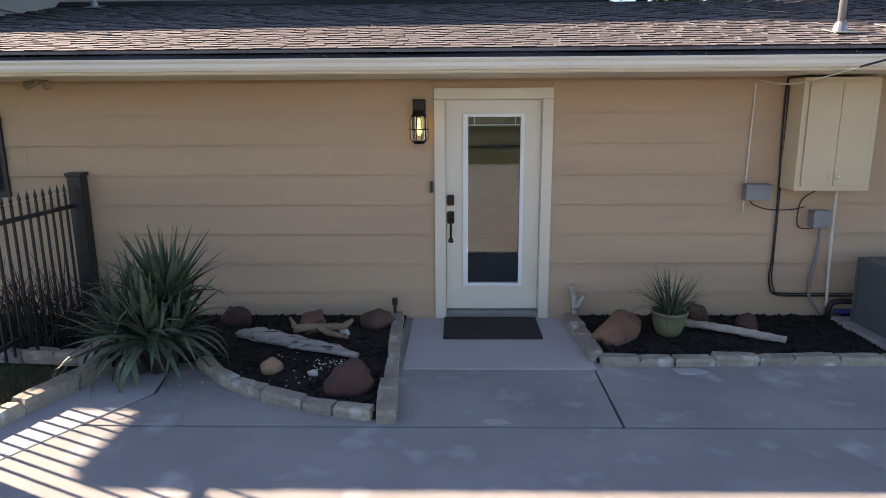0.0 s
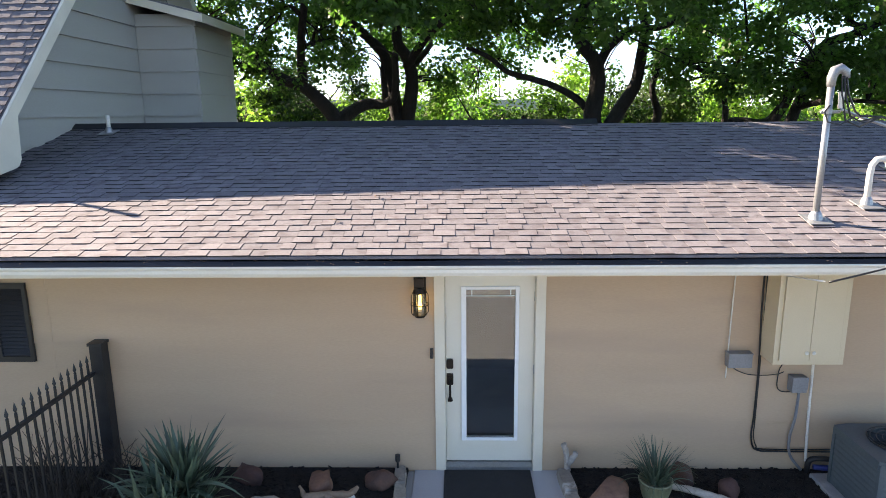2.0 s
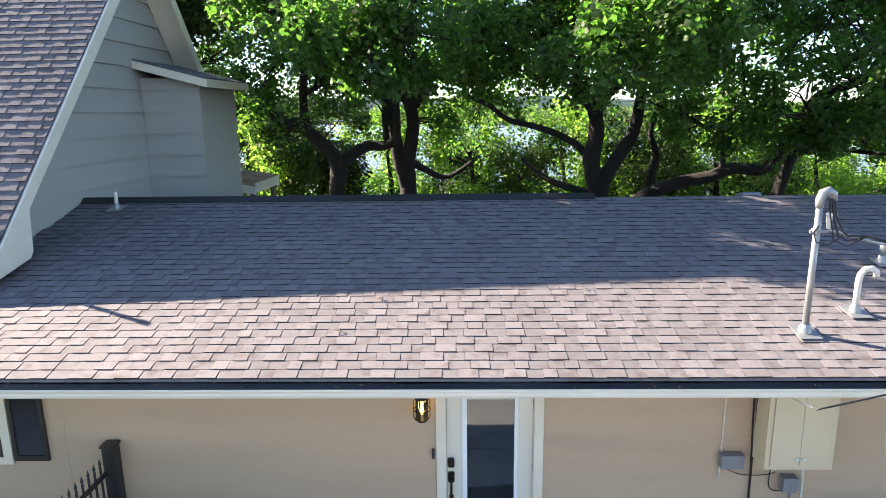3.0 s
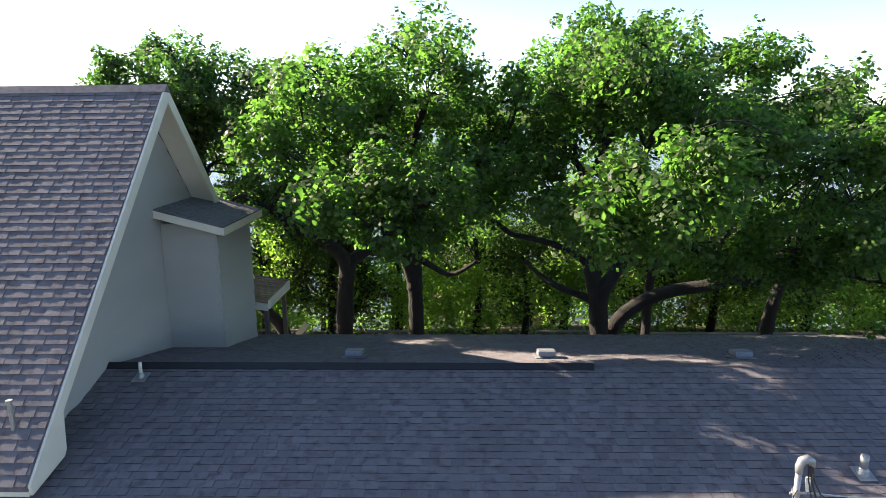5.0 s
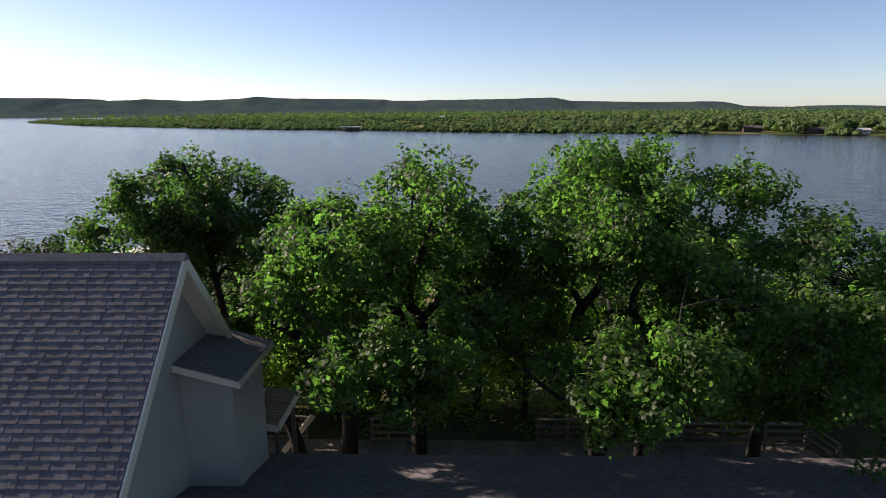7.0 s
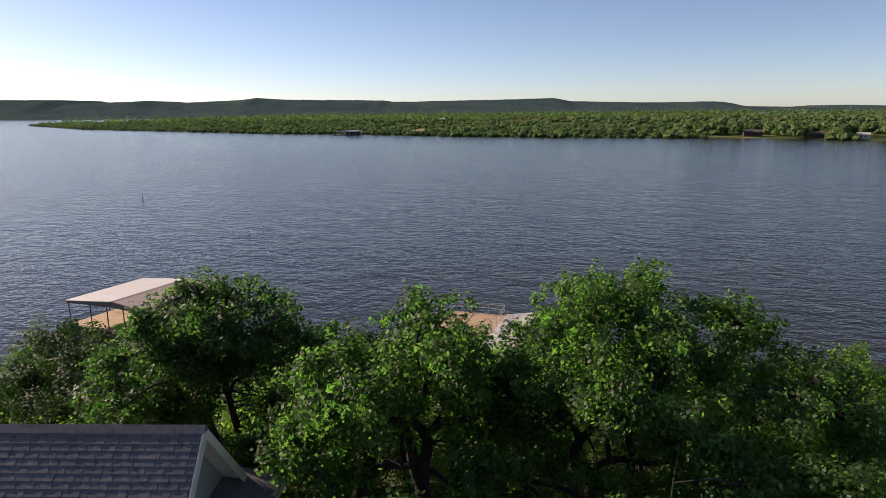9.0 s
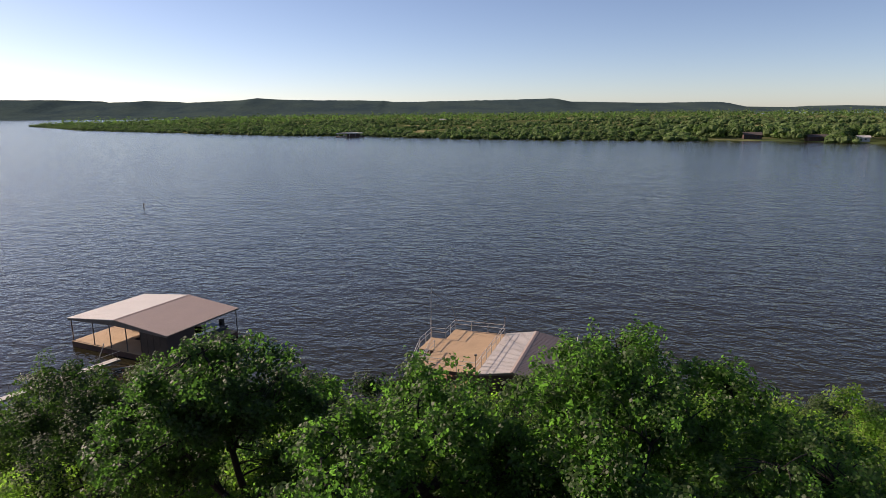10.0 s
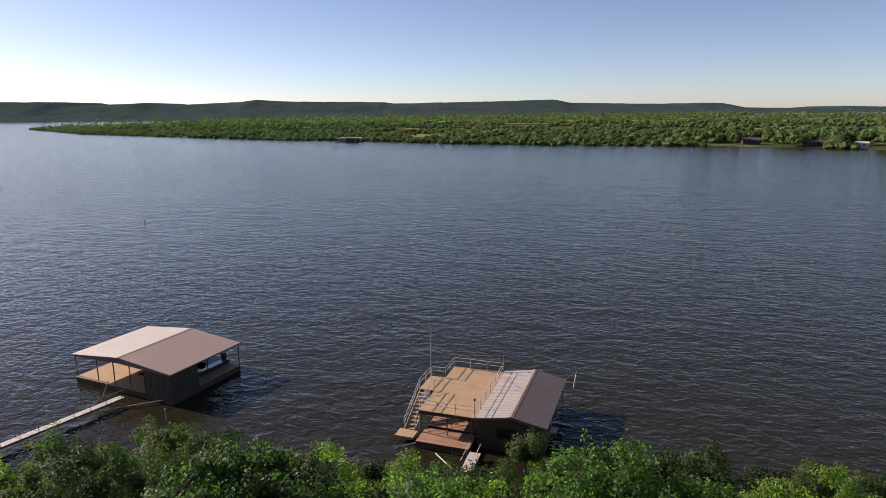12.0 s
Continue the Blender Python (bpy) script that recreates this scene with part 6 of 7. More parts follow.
def boat():
    b = thing("motor_boat", (-27.6, 61.8, LAKE + 0.75), 157.0, label="blue and white motor boat on a dock lift", category="boat")
    hull = Build()
    secs = []
    for k in range(9):
        t = k / 8
        w = 1.05 * (1 - max(0, (t - 0.55) / 0.45) ** 2 * 0.96)
        y = -3.3 + 6.3 * t
        zk = -0.55 + 0.55 * max(0, (t - 0.6) / 0.4) ** 2
        secs.append([(-w, y, 0.35 + 0.15 * t), (-w * 0.92, y, -0.1), (0, y, zk), (w * 0.92, y, -0.1), (w, y, 0.35 + 0.15 * t), (w * 0.85, y, 0.32 + 0.15 * t), (0, y, 0.2 + 0.2 * t), (-w * 0.85, y, 0.32 + 0.15 * t)])
    vs = [p for s in secs for p in s]
    fs = [(i * 8 + k, i * 8 + (k + 1) % 8, (i + 1) * 8 + (k + 1) % 8, (i + 1) * 8 + k) for i in range(8) for k in range(8)] + [tuple(range(7, -1, -1)), tuple(64 + k for k in range(8))]
    hull.add(vs, fs)
    part("hull", hull, BOAT_HULL, b, "navy hull with pale stripe", smooth=False)
    part("windshield", Build().prism([(-0.1, 0.55), (0.35, 0.52), (-0.2, 0.98), (-0.26, 0.98)], "x", -0.75, 0.75), GLASS, b)
    part("motor", Build().box((-0.22, -3.75, 0.1), (0.22, -3.32, 0.85)), BLACK_METAL, b, "black outboard motor", bevel=0.06)
    part("tower", Build().tube([(-0.85, -0.3, 0.45), (-0.8, -0.5, 1.45), (0.8, -0.5, 1.45), (0.85, -0.3, 0.45)], 0.04, 8), BLACK_METAL, b)
    for x in (-0.6, 0.6):
        part("lift_beam", Build().box((x - 0.08, -2.3, -0.95), (x + 0.08, 2.0, -0.48)), DOCK_STEEL, b)
    return b


def gangway(name, a, b, width, rail_sides, label):
    a, b = Vector(a), Vector(b)
    d = (b - a).normalized()
    s = d.cross(Vector((0, 0, 1))).normalized()
    g = thing(name, a, label=label, category="gangway")
    ln = (b - a).length
    m = Matrix((s, d, s.cross(d))).transposed().to_4x4()
    n = int(ln / 0.15)
    plank = Build().box((-width / 2, 0, -0.03), (width / 2, 0.135, 0.0)).mesh("plank", RAIL_STEEL)
    for k in range(n):
        part("plank", plank, RAIL_STEEL, g, at=m @ Matrix.Translation((0, k * 0.15, 0)))
    for x in (-width / 2, width / 2 - 0.06):
        part("stringer", Build().box((x, 0, -0.2), (x + 0.06, ln, -0.032), m), DOCK_STEEL, g)
    for side in rail_sides:
        x = side * width / 2
        k = 0.3
        while k < ln:
            part("rail_post", Build().tube([m @ Vector((x, k, -0.1)), m @ Vector((x, k, 0.75))], 0.022, 6), DOCK_STEEL, g)
            k += 1.5
        if name == "short_gangway":
            part("handrail", Build().tube([m @ Vector((x, 0.1, 0.78)), m @ Vector((x, ln, 0.78))], 0.025, 6), RAIL_STEEL, g)
        if side > 0 and name == "gangway":
            part("handrail", Build().tube([m @ Vector((x, ln - 3.0, 0.75)), m @ Vector((x, ln, 0.8))], 0.022, 6), RAIL_STEEL, g)
    return g


dock_left()
boat()
gangway("gangway", (-42.6, 38.4, LAKE + 0.75), (-32.7, 55.9, LAKE + 0.72), 0.75, (1, -1), "long pale gangway leading to the boat dock")
solo("mooring_pole", Build().tube([(-35.6, 56.9, LAKE - 0.6), (-34.7, 57.2, LAKE + 1.7)], 0.05, 8), RAIL_STEEL, label="leaning pale steel mooring pole in water", category="pole")
solo("mooring_pole", Build().tube([(-34.0, 54.0, LAKE + 0.15), (-28.2, 56.3, LAKE + 0.3)], 0.05, 8), RAIL_STEEL, label="floating pale steel spreader pole", category="pole")
solo("mooring_pole", Build().tube([(-27.0, 52.6, LAKE - 0.5), (-27.0, 52.6, LAKE + 1.1)], 0.06, 8), RAIL_STEEL, label="upright pale pole in the water", category="pole")


# ---- right boat dock: roofed room with an upper sun deck and outside stairs ----
def rail(parent, pts, height, step=1.6, material=None):
    """Posts along a line of points on the deck, with three rails."""
    material = material or RAIL_STEEL
    for a, b in zip(pts[:-1], pts[1:]):
        a, b = Vector(a), Vector(b)
        n = max(1, round((b - a).length / step))
        for k in range(n + 1):
            p = a.lerp(b, k / n)
            part("rail_post", Build().tube([p, p + Vector((0, 0, height))], 0.03, 6), material, parent)
        for h in (height, height * 0.62):
            part("handrail", Build().tube([a + Vector((0, 0, h)), b + Vector((0, 0, h))], 0.028, 6), material, parent)


def dock_right():
    d = thing("boat_dock", (3.70, 47.05, LAKE), -17.5, label="two-level boat dock with sun deck and ribbed roof", category="boat dock", group="boat docks")
    hw, ln, ez, rz = 2.95, 10.1, 2.62, 3.13
    up = 2.60
    # one roof in two tones: lit slope painted pale, shaded slope dark
    roof_panel(d, -hw, -0.02, ez, rz, 0, ln, SUNLIT_DOCK_METAL, "ribbed metal roofing, sunlight in its pale colour", 0.06, 0.31, 0.012)
    roof_panel(d, hw, 0.02, ez - 0.05, rz, 0, ln, SHADED_DOCK_METAL, "ribbed metal roofing, shade in its brown-mauve colour", 0.06, 0.31, 0.016)
    part("ridge_cap", Build().prism([(-0.2, rz - 0.01), (0, rz + 0.05), (0.2, rz - 0.01), (0, rz + 0.005)], "y", -0.02, ln + 0.02), TAN_METAL, d)
    # walls of the boat room
    for lo, hi in (((-hw + 0.1, 0.15, 0.1), (-hw + 0.2, ln - 0.4, ez - 0.08)), ((-hw + 0.21, 0.15, 0.1), (hw - 0.35, 0.25, ez - 0.02)), ((hw - 0.34, 0.15, 0.1), (hw - 0.24, 3.2, ez - 0.09))):
        part("wall", Build().box(lo, hi), DOCK_DARK, d, "dark brown metal siding")
    part("gable", Build().prism([(-hw + 0.1, ez - 0.075), (0, rz - 0.075), (hw - 0.24, ez - 0.075)], "y", 0.15, 0.25), DOCK_DARK, d)
    part("window", Build().box((-1.2, 0.12, 1.15), (0.5, 0.145, 2.0)), mat("dark_opening", (0.008, 0.008, 0.009), (0.012, 0.012, 0.012), 3, 0.3, 0, 20), d)
    part("fascia", Build().prism([(-hw, ez - 0.2), (-hw, ez - 0.062), (0, rz - 0.062), (hw, ez - 0.112), (hw, ez - 0.25), (0, rz - 0.2)], "y", 0.0, 0.04), DOCK_STEEL, d)
    for y in (3.4, 6.6, ln - 0.4):
        part("post", Build().box((hw - 0.35, y, 0.1), (hw - 0.25, y + 0.1, ez - 0.09)), RAIL_STEEL, d)
    part("beam", Build().box((hw - 0.36, 3.3, ez - 0.28), (hw - 0.24, ln - 0.2, ez - 0.11)), DOCK_STEEL, d)
    part("step_platform", Build().box((hw - 0.2, 2.2, 1.1), (hw + 0.35, 3.3, 1.16)), RAIL_STEEL, d)
    # upper deck boards, with battens of shade cast by the rails
    L, R = -7.9, -hw - 0.03
    board_floor(d, "upper_decking", L, 0.0, R, 9.8, up, "y", "sunlit tan upper sun deck")
    part("upper_frame", Build().box((L, 0.0, up - 0.32), (R, 0.1, up - 0.09)).box((L, 9.7, up - 0.32), (R, 9.8, up - 0.09)).box((L, 0.11, up - 0.32), (L + 0.1, 9.69, up - 0.09)).box((R - 0.1, 0.11, up - 0.32), (R, 9.69, up - 0.09)), DOCK_DARK, d, "dark brown deck frame")
    board_floor(d, "landing", L - 1.45, 3.9, L - 0.005, 7.0, up, "y")
    part("landing_frame", Build().box((L - 1.45, 3.9, up - 0.25), (L - 0.005, 4.0, up - 0.09)).box((L - 1.45, 4.01, up - 0.25), (L - 1.38, 7.0, up - 0.05)), DOCK_DARK, d)
    for x, y in ((L + 0.1, 0.1), (-5.4, 0.1), (R - 0.3, 0.1), (L + 0.1, 5.0), (L + 0.1, 9.6), (-5.4, 9.6), (R - 0.3, 9.6), (L - 1.3, 4.1), (L - 1.3, 6.8)):
        part("post", Build().tube([(x, y, 0.0), (x, y, up - 0.33)], 0.06, 8), DOCK_STEEL, d)
    rail(d, [(L, 0.05, up), (R, 0.05, up), (R, 9.75, up), (L, 9.75, up), (L, 7.0, up), (L - 1.4, 7.0, up), (L - 1.4, 3.95, up)], 0.95)
    rail(d, [(L, 0.05, up), (L, 3.95, up)], 0.95)
    part("lamp_post", Build().tube([(R, 0.05, up), (R, 0.05, up + 1.55)], 0.035, 8).box((R - 0.09, -0.04, up + 1.55), (R + 0.09, 0.14, up + 1.68)), DOCK_STEEL, d)
    part("lamp_post", Build().tube([(R, 9.75, up), (R, 9.75, up + 1.6)], 0.035, 8).box((R - 0.09, 9.66, up + 1.6), (R + 0.09, 9.84, up + 1.72)), DOCK_STEEL, d)
    # stairs down to the lower deck
    x0, x1 = L - 1.35, L - 0.45
    for k in range(10):
        y, z = 3.75 - k * 0.36, up - 0.2 * (k + 1)
        part("tread", Build().box((x0, y - 0.26, z - 0.04), (x1, y, z)), DOCK_BOARD, d)
    for x in (x0 - 0.05, x1):
        part("stringer", Build().add([(x, 3.9, up - 0.3), (x + 0.05, 3.9, up - 0.3), (x + 0.05, 0.15, DECK - 0.2), (x, 0.15, DECK - 0.2), (x, 3.9, up - 0.05), (x + 0.05, 3.9, up - 0.05), (x + 0.05, 0.15, DECK + 0.05), (x, 0.15, DECK + 0.05)],
                                     [(0, 1, 2, 3), (7, 6, 5, 4), (0, 4, 5, 1), (1, 5, 6, 2), (2, 6, 7, 3), (3, 7, 4, 0)]), RAIL_STEEL, d)
        for h in (0.9, 0.5):
            part("handrail", Build().tube([(x, 3.95, up + h), (x, 0.2, DECK + h)], 0.028, 6), RAIL_STEEL, d)
        part("rail_post", Build().tube([(x, 0.2, DECK - 0.05), (x, 0.2, DECK + 0.92)], 0.028, 6), RAIL_STEEL, d)
    part("landing", Build().box((L - 1.75, -1.1, DECK - 0.18), (L - 0.1, 0.15, DECK)), DOCK_BOARD, d, "low boarded stair landing")
    # lower decks
    for (a, b), (c, e) in (((L + 0.3, -1.5), (R - 0.1, 0.9)), ((L + 0.3, 1.3), (R - 0.1, 9.7))):
        board_floor(d, "lower_decking", a, b, c, e, DECK, "x", "reddish tan lower deck", RED_BOARD)
        part("float", Build().box((a + 0.03, b + 0.03, -0.25), (c - 0.03, e - 0.03, DECK - 0.085)), DOCK_DARK, d)
    rail(d, [(L + 0.3, 1.1, DECK), (R - 0.2, 1.1, DECK)], 0.95, 2.0, DOCK_STEEL)
    part("bench", Build().box((-6.2, 3.2, DECK + 0.38), (-3.6, 3.7, DECK + 0.44)).box((-6.1, 3.25, DECK), (-6.0, 3.65, DECK + 0.38)).box((-3.8, 3.25, DECK), (-3.7, 3.65, DECK + 0.38)), DOCK_BOARD, d)
    part("float", Build().box((-hw + 0.1, 0.1, -0.25), (hw - 0.25, 0.9, 0.1)).box((-hw + 0.1, 0.91, -0.25), (-hw + 0.9, ln - 0.4, 0.1)), DOCK_DARK, d)
    return d


dock_right()
gangway("short_gangway", (0.1, 43.6, LAKE + 0.45), (0.9, 46.3, LAKE + 0.55), 0.9, (1, -1), "short boarded gangway with pale rails")
solo("mooring_pole", Build().tube([(-2.3, 46.3, LAKE + 0.4), (0.0, 43.0, LAKE + 0.1)], 0.05, 8), RAIL_STEEL, label="slanting white steel mooring pole", category="pole")
solo("flag_pole", Build().tube([(-3.1, 55.6, LAKE + 2.5), (-3.0, 55.8, LAKE + 7.6)], [0.03, 0.015], 6), RAIL_STEEL, label="thin pale aerial pole on the dock", category="pole")
solo("boat_hook", Build().tube([(-3.0, 55.8, LAKE + 7.3), (-1.2, 57.5, LAKE + 5.5), (-0.7, 58.2, LAKE + 3.4)], 0.02, 6), DOCK_STEEL, label="drooping dark fishing rod", category="rod")
solo("marker_pole", Build().tube([(10.75, 59.2, LAKE - 0.3), (11.25, 60.2, LAKE + 1.5)], 0.05, 6), RAIL_STEEL, label="leaning pale marker pole in the water", category="pole")
solo("channel_marker", Build().tube([(-82.0, 160.0, LAKE - 0.5), (-82.0, 160.0, LAKE + 1.1)], 0.12, 6), DOCK_STEEL, label="small dark post in the lake", category="post")

# ---- far shore: woods, houses, dock ----
def crown_cores(spots, rs):
    """Dense uneven hearts of far crowns: quad spheres of (centre, radius, half height), roughened."""
    us, ws, fs = 7, 5, []
    d = []
    for j in range(ws):
        a = math.pi * (j + 0.35) / (ws - 0.3) - math.pi / 2
        d += [(math.cos(a) * math.cos(2 * math.pi * i / us), math.cos(a) * math.sin(2 * math.pi * i / us), math.sin(a)) for i in range(us)]
    for j in range(ws - 1):
        fs += [(j * us + i, j * us + (i + 1) % us, (j + 1) * us + (i + 1) % us, (j + 1) * us + i) for i in range(us)]
    d, fs = np.array(d), np.array(fs)
    vs, ff = [], []
    for c, r, h in spots:
        k = 1 + rs.normal(size=(len(d), 1)) * 0.13
        ff.append(fs + len(vs) * len(d))
        vs.append(np.asarray(c) + d * k * np.array([r, r, h]))
    return np.concatenate(vs), np.concatenate(ff)


def far_woods():
    rs = np.random.RandomState(5)
    clumps_near, clumps_far, cores = [], [], []
    n = 0
    while n < 8200:
        x = rs.uniform(-1000, 900)
        far = curve(SHORE, x)
        depth = 900 * rs.rand() ** 2.2
        y = far + 6 + depth
        if abs(x) > 0.78 * y + 60:
            continue
        n += 1
        if noise.noise(Vector((x * 0.016, y * 0.008, 7))) < -0.16 and depth > 30:
            continue
        if 180 < x < 420 and depth < 40 and noise.noise(Vector((x * 0.05, 1, 0))) < 0.15:
            continue
        z = ground_height(x, y)
        h = (1.9 + 4.4 * rs.rand() ** 1.8) * (1.25 if x > 220 else 1.0) * (0.75 if depth < 20 else 1.0)
        r = h * rs.uniform(0.7, 1.15)
        k = 40 if depth < 200 else 20
        cores.append((Vector((x, y, z + h * 0.42)), r * rs.uniform(0.6, 0.85), h * 0.40))
        clumps_near.append((Vector((x, y, z + h * 0.55)), r * 0.95, k))
        clumps_near.append((Vector((x + r * 0.5, y, z + h * 0.35)), r * 0.9, k * 0.5))
    for _ in range(170):
        x = rs.uniform(185, 420)
        y = curve(SHORE, x) + rs.uniform(12, 100)
        if any(abs(x - hx * y / hy) < 7 and y < hy + 8 for hx, hy in ((216, 492), (247, 458), (264, 436), (287, 431))):
            continue
        z, h = ground_height(x, y), rs.uniform(7, 12)
        for _ in range(4):
            clumps_near.append((Vector((x + rs.normal() * h * 0.2, y + rs.normal() * 2, z + h * rs.uniform(0.45, 0.8))), h * 0.3, 90))
        for _ in range(3):
            cores.append((Vector((x + rs.normal() * h * 0.22, y + rs.normal() * 2, z + h * rs.uniform(0.42, 0.75))), h * 0.22, h * 0.2))
    v, f = leaf_cloud(clumps_near, 1.0, rs, 0.4, 0.5, 0.9, 0.1)
    cv, cf = crown_cores(cores, rs)
    tagged(new("far_woods", arrays("far_woods", np.concatenate([v, cv]), np.concatenate([f, cf + len(v)]), FAR_LEAF)), "low green scrub and trees on the far shore", "woods", kind="stuff")
    for _ in range(5200):
        y = rs.uniform(1300, 3300)
        x = rs.uniform(-0.8, 0.8) * y
        if y < curve(SHORE, x) + 40:
            continue
        z = ground_height(x, y)
        if z < LAKE + 0.5:
            continue
        h = rs.uniform(4, 8)
        clumps_far.append((Vector((x, y, z + h * 0.4)), h * 1.6, 8))
    v, f = leaf_cloud(clumps_far, 6.0, rs)
    tagged(new("far_woods", arrays("far_woods", v, f, FAR_LEAF)), "distant dark green woods below the mesas", "woods", kind="stuff")


def far_house(x, y, w, dpt, h, roof_h, wall, roof, turn, label):
    z = ground_height(x, y)
    o = thing("lake_house", (x, y, z), turn, label=label, category="house", group="houses on the far shore")
    part("wall", Build().box((-w / 2, -dpt / 2, -0.5), (w / 2, dpt / 2, h)), wall, o)
    part("roof", Build().prism([(-dpt / 2 - 0.5, h), (0, h + roof_h), (dpt / 2 + 0.5, h), (0, h + roof_h - 0.25)], "x", -w / 2 - 0.5, w / 2 + 0.5), roof, o)
    k = -w / 2 + 1.2
    while k < w / 2 - 1:
        part("window", Build().box((k, -dpt / 2 - 0.06, h * 0.35), (k + 1.1, -dpt / 2 - 0.01, h * 0.75)), BLACK_METAL, o)
        k += 2.6
    return o


far_woods()
FAR_WHITE = mat("white_cladding", (0.50, 0.49, 0.47), (0.44, 0.43, 0.41), 0.5, 0.6, 0, 5)
FAR_BROWN = mat("brown_brick_far", (0.09, 0.045, 0.035), (0.07, 0.04, 0.032), 0.5, 0.8, 0, 5)
FAR_ROOF = mat("grey_brown_far_roof", (0.09, 0.065, 0.06), (0.07, 0.055, 0.05), 0.5, 0.8, 0, 5)
far_house(216, 492, 12, 8, 3.0, 2.0, FAR_BROWN, FAR_ROOF, -14, "brown brick lake house with dark roof")
far_house(247, 458, 16, 8, 2.6, 1.5, FAR_BROWN, FAR_ROOF, -10, "long brown lake house under trees")
far_house(264, 436, 7, 5, 2.6, 1.2, FAR_WHITE, FAR_WHITE, -20, "small white lake house")
far_house(287, 431, 6, 5, 2.4, 1.0, FAR_WHITE, FAR_ROOF, -5, "small white boathouse near the water")
far_house(-42, 1350, 14, 8, 3.5, 1.5, FAR_BROWN, FAR_WHITE, 5, "pale building on the far rise")
fd = thing("floating_dock", (-109, 622, LAKE), 0, label="covered white floating dock far across the lake", category="boat dock", group="boat docks")
part("deck", Build().box((-14, -4, -0.2), (14, 4, 0.7)), DOCK_DARK, fd)
part("roof", Build().prism([(-13, 3.4), (-13, 3.8), (0, 4.6), (12, 3.8), (12, 3.4)], "y", -4, 4), FAR_WHITE, fd, "white metal roof")
for x in (-12, -6, 0, 6, 11):
    for y in (-3.6, 3.6):
        part("post", Build().box((x - 0.15, y - 0.15, 0.7), (x + 0.15, y + 0.15, 3.4)), FAR_WHITE, fd)
part("cabin", Build().box((-3, -2.5, 0.71), (9, 3, 3.0)), FAR_BROWN, fd)

# ---- deck and railing behind the house ----
back_deck = thing("back_deck", (0, 0, 0), label="weathered wooden deck behind the house", category="deck")
part("frame", Build().box((-7.5, 18.9, -0.75), (11.6, 20.1, -0.29)), DECK_WOOD, back_deck)
rng = random.Random(2)
for k in range(62):
    x = -7.5 + k * 0.308
    part("plank", Build().box((x, 18.85, -0.288), (x + 0.30, 20.15, -0.255)), DECK_WOOD, back_deck)


def wood_rail(x0, x1, y, base, drop=0.0, label="weathered wooden deck railing"):
    o = thing("deck_railing", (x0, y, base), label=label, category="railing", group="deck railings")
    n = max(1, round((x1 - x0) / 1.3))
    for k in range(n + 1):
        x = (x1 - x0) * k / n
        dz = -drop * k / n
        part("post", Build().box((x - 0.045, -0.045, dz), (x + 0.045, 0.045, dz + 0.90)), DECK_WOOD, o)
    for h, t in ((0.90, 0.04), (0.66, 0.09), (0.40, 0.09), (0.16, 0.09)):
        wv = 0.075 if h > 0.8 else 0.02
        off = 0 if h > 0.8 else -0.068
        vs = [(-0.08, off - wv, h), (x1 - x0 + 0.08, off - wv, h - drop), (x1 - x0 + 0.08, off + wv, h - drop), (-0.08, off + wv, h), (-0.08, off - wv, h + t), (x1 - x0 + 0.08, off - wv, h + t - drop), (x1 - x0 + 0.08, off + wv, h + t - drop), (-0.08, off + wv, h + t)]
        part("rail", Build().add(vs, [(0, 3, 2, 1), (4, 5, 6, 7), (0, 1, 5, 4), (1, 2, 6, 5), (2, 3, 7, 6), (3, 0, 4, 7)]), DECK_WOOD, o)


wood_rail(-3.1, -1.8, 19.9, -0.25)
wood_rail(2.5, 4.5, 19.9, -0.25)
wood_rail(5.9, 11.3, 19.7, -0.25)
wood_rail(11.42, 12.4, 19.7, -0.25, 0.75, "sloping wooden stair railing")
wood_rail(-7.4, -5.4, 20.0, -0.25)
solo("leaning_board", Build().box((-0.09, -0.02, 0), (0.09, 0.02, 1.9), pose(-6.0, 19.2, -0.2, 10, 38, 0)), TRIM, label="pale board leaning by the deck", category="board")


def patio_cover():
    o = thing("porch_roof", (-5.8, 14.2, 0), label="small tan-roofed back porch beside the chase", category="porch")
    roof = part("roof", Build().prism([(-1.3, 3.72), (-1.3, 3.80), (1.25, 3.42), (1.25, 3.34)], "y", 0.1, 1.9), TAN_TILE, o, "tan corrugated porch roofing")
    for k in range(12):
        y = 0.12 + k * 0.15
        part("rib", Build().prism([(-1.3, 3.801), (-1.3, 3.83), (1.27, 3.448), (1.27, 3.421)], "y", y, y + 0.07), TAN_TILE, roof)
    part("fascia", Build().box((1.252, 0.1, 3.20), (1.29, 1.9, 3.41)), TRIM, o)
    part("fascia", Build().prism([(-1.3, 3.52), (-1.3, 3.71), (1.25, 3.33), (1.25, 3.16)], "y", 0.06, 0.098), TRIM, o)
    for y in (0.2, 1.7):
        part("post", Build().box((1.10, y, -0.34), (1.20, y + 0.1, 3.34)), DECK_WOOD, o)


patio_cover()

# ---- trees across the street, seen in the door glass ----
for i, (x, y, top, r) in enumerate(((-9, -24, 8.5, 3.6), (-1, -27, 9.5, 4.2), (8, -25, 8.0, 3.8), (16, -28, 9, 4))):
    tree("street_tree", (x, y, -0.1), [([(x, y, -0.1), (x, y, 2.2), (x + 0.2, y, 4.5)], 0.28, 0.12)], [((x, y, top - r * 0.8), (r, r, r * 0.8), 44)], 300 + i, OAK_LEAF, 0.30, 200, "leafy oak across the driveway", twig=False, clump=0.8)

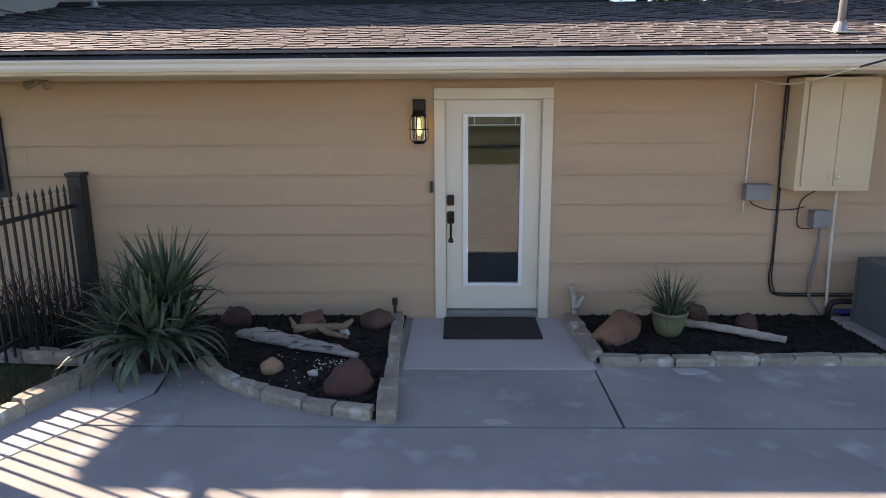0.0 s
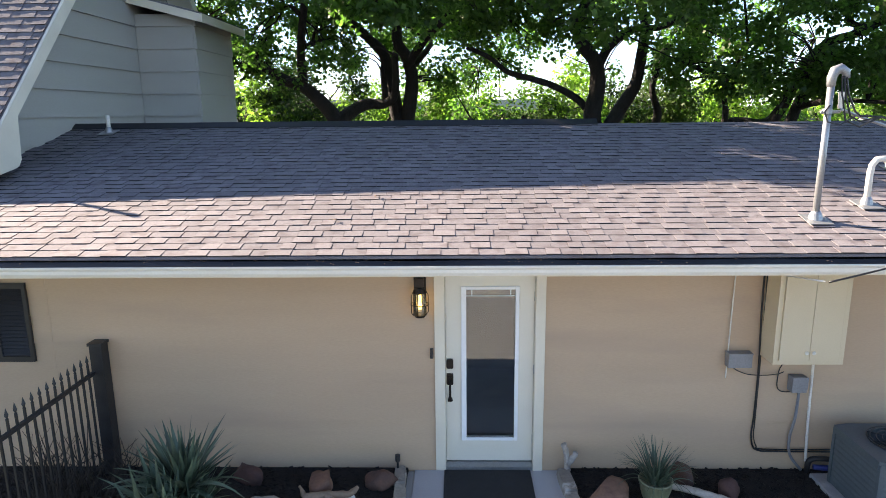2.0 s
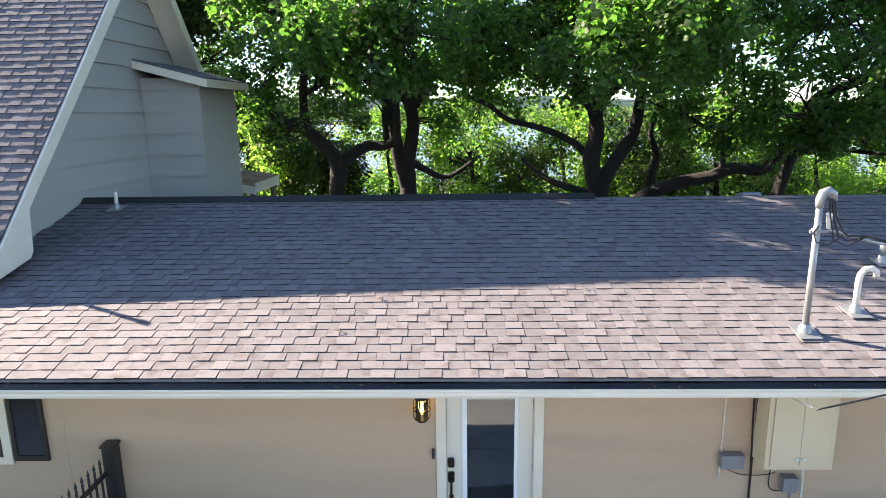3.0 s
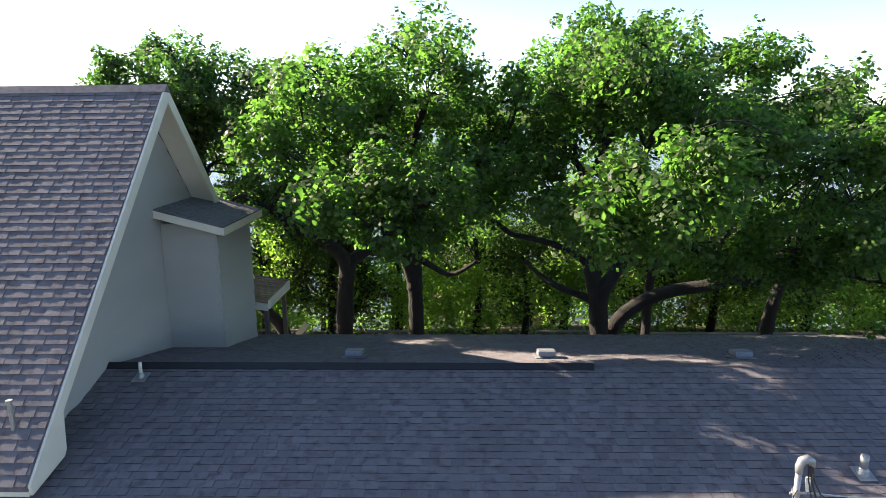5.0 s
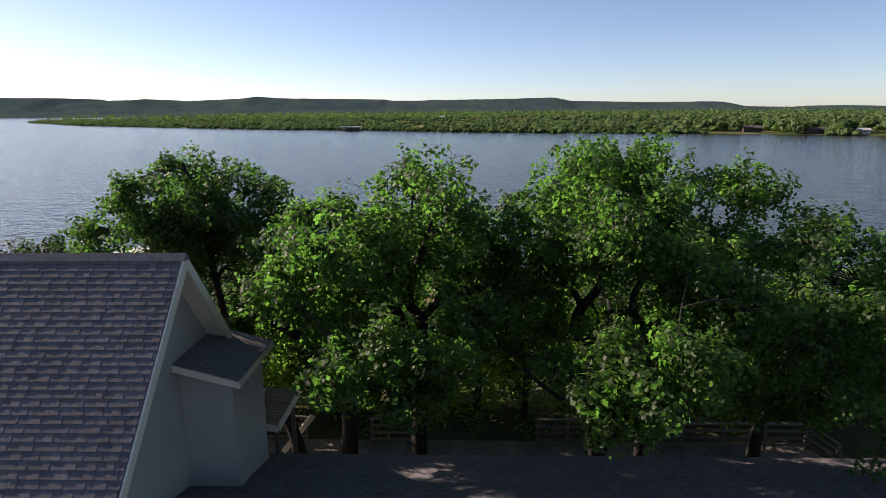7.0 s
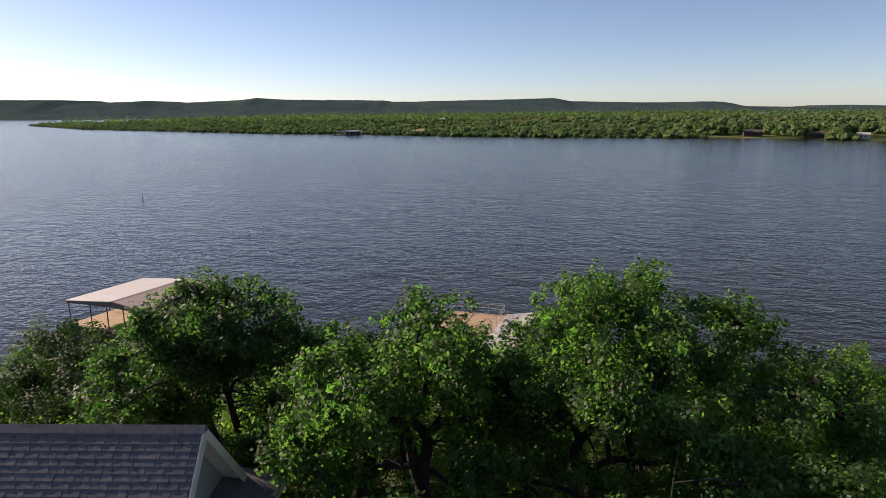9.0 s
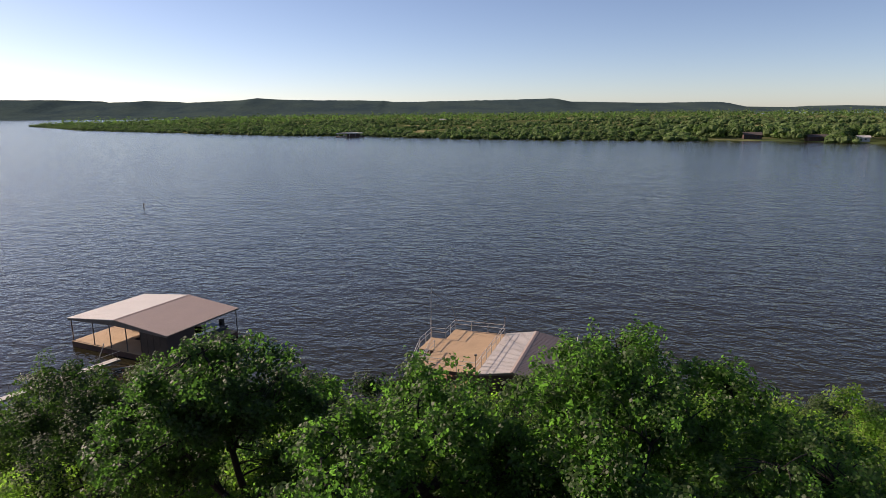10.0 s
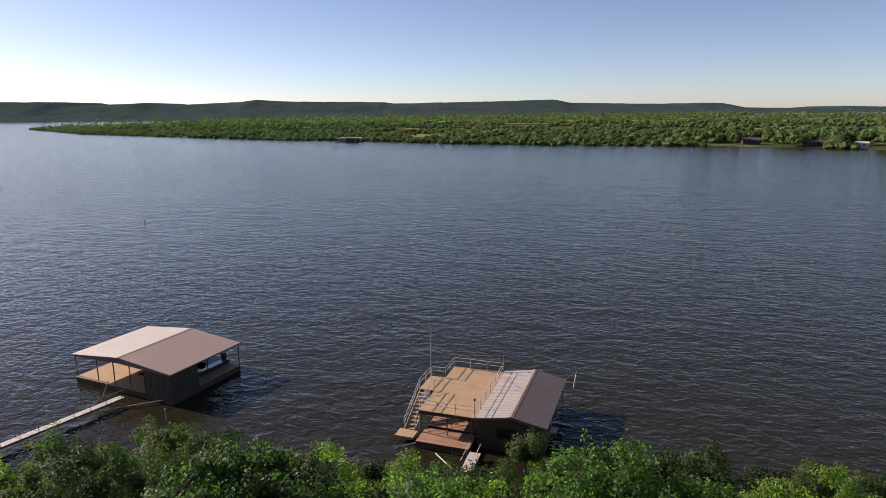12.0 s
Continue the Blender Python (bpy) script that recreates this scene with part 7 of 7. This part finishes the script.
# ---- shingles: nearest courses one by one, the rest as one field ----
def shingle_quads(w, h, tooth, rise, low):
    """A tab, w wide and h up the slope; x across, y up, z out. A tooth is a second layer with a thick butt."""
    g, base, thick = 0.0022, (0.0025 if tooth else 0.001), (rise if tooth else low * rise)
    top = base + thick
    return [(g, 0, base), (w - g, 0, base), (w - g, h, 0.001), (g, h, 0.001), (g, 0, top), (w - g, 0, top), (w - g, h, 0.006 if tooth else 0.004), (g, h, 0.006 if tooth else 0.004)]


TAB_FACES = [(4, 5, 6, 7), (0, 1, 5, 4), (1, 2, 6, 5), (3, 0, 4, 7)]


def edged(me, teeth, face):
    """Teeth show a dark cut butt and sides; the tabs between them are a shade darker."""
    me.materials.clear()
    for m in (face, ASPHALT_EDGE, SHINGLE_LOW):
        me.materials.append(m)
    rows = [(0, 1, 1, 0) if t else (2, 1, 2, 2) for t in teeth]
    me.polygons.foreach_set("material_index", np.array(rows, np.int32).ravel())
    return me


def shingle_slope(parent, origin, across, upslope, width, length, keep, seed, expo, rise, clip=None, low=0.72):
    """keep(x, row): the tab is an object of its own."""
    across, upslope = Vector(across).normalized(), Vector(upslope).normalized()
    out = across.cross(upslope)
    m = Matrix((across, upslope, out)).transposed().to_4x4()
    m.translation = origin
    rng = random.Random(seed)
    widths = [0.13, 0.155, 0.18, 0.205, 0.23]
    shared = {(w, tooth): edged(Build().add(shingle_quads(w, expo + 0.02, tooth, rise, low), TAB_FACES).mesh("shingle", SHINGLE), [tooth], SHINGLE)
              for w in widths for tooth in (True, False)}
    vs, fs, teeth = [], [], []
    for row in range(int(length / expo) + 1):
        x, tooth = -rng.uniform(0, 0.35), rng.random() < 0.5
        while x < width:
            w = rng.choice(widths)
            tooth = not tooth if rng.random() < 0.95 else tooth
            if (clip and not clip(x + w / 2, row * expo)) or x < 0:
                x += w
                continue
            own = keep(x, row)
            h = min(expo + 0.02, length - row * expo)
            if x + w > width or h < expo + 0.01:
                w, own = min(w, width - x + 0.001), False
            if h > 0.02:
                mm = m @ Matrix.Translation((x, row * expo + rng.uniform(-0.003, 0.003), 0))
                if own:
                    part("shingle", shared[w, tooth], SHINGLE, parent, at=mm)
                else:
                    o = len(vs)
                    vs += [tuple(mm @ Vector(p)) for p in shingle_quads(w, h, tooth, rise, low)]
                    fs += [tuple(i + o for i in q) for q in TAB_FACES]
                    teeth.append(tooth)
            x += w
    if vs:
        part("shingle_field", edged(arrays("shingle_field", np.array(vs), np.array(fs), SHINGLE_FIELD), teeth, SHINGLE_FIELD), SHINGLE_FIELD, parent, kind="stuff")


slope_len = (RIDGE_Y - EAVE_Y) * math.hypot(1, SLOPE)
shingle_slope(low_roof, (X_LEFT, EAVE_Y + 0.008, roof_z(EAVE_Y + 0.008) - 0.012), (1, 0, 0), (0, 1, SLOPE), X_RIGHT - X_LEFT, slope_len - 0.03, lambda x, r: r < 10 and 4.2 < x < 9.6, 1, 0.136, 0.012,
              lambda x, s: not (x + X_LEFT < GX and s / math.hypot(1, SLOPE) + EAVE_Y > FRONT_EAVE + 0.65))
shingle_slope(low_roof, (X_RIGHT, BACK_Y + 0.02, roof_z(BACK_Y) - 0.016), (-1, 0, 0), (0, -1, SLOPE), X_RIGHT - GX, (BACK_Y - RIDGE_Y) * math.hypot(1, SLOPE), lambda x, r: False, 2, 0.136, 0.012)
shingle_slope(steep_roof, (GL, FRONT_EAVE - 0.02, steep_z(FRONT_EAVE) - 0.035), (1, 0, 0), (0, 1, STEEP), RAKE_X - GL - 0.05, (PEAK_Y - FRONT_EAVE) * math.hypot(1, STEEP), lambda x, r: 5 <= r < 25 and x > 6.9, 3, 0.146, 0.015, None, 0.9)
shingle_slope(steep_roof, (-4.50, 14.13, 5.597), (0, -1, 0), (-1.32, 0, 0.35), 2.28, 1.36, lambda x, r: False, 4, 0.136, 0.008)

solo("roof_pipe", Build().tube([(-5.80, 7.49, 3.65), (-5.80, 7.49, 4.10)], 0.03, 12).tube([(-5.80, 7.49, 4.10), (-5.80, 7.49, 4.13)], 0.042, 12), GALV, label="short galvanised vent pipe on the steep roof", category="vent pipe")
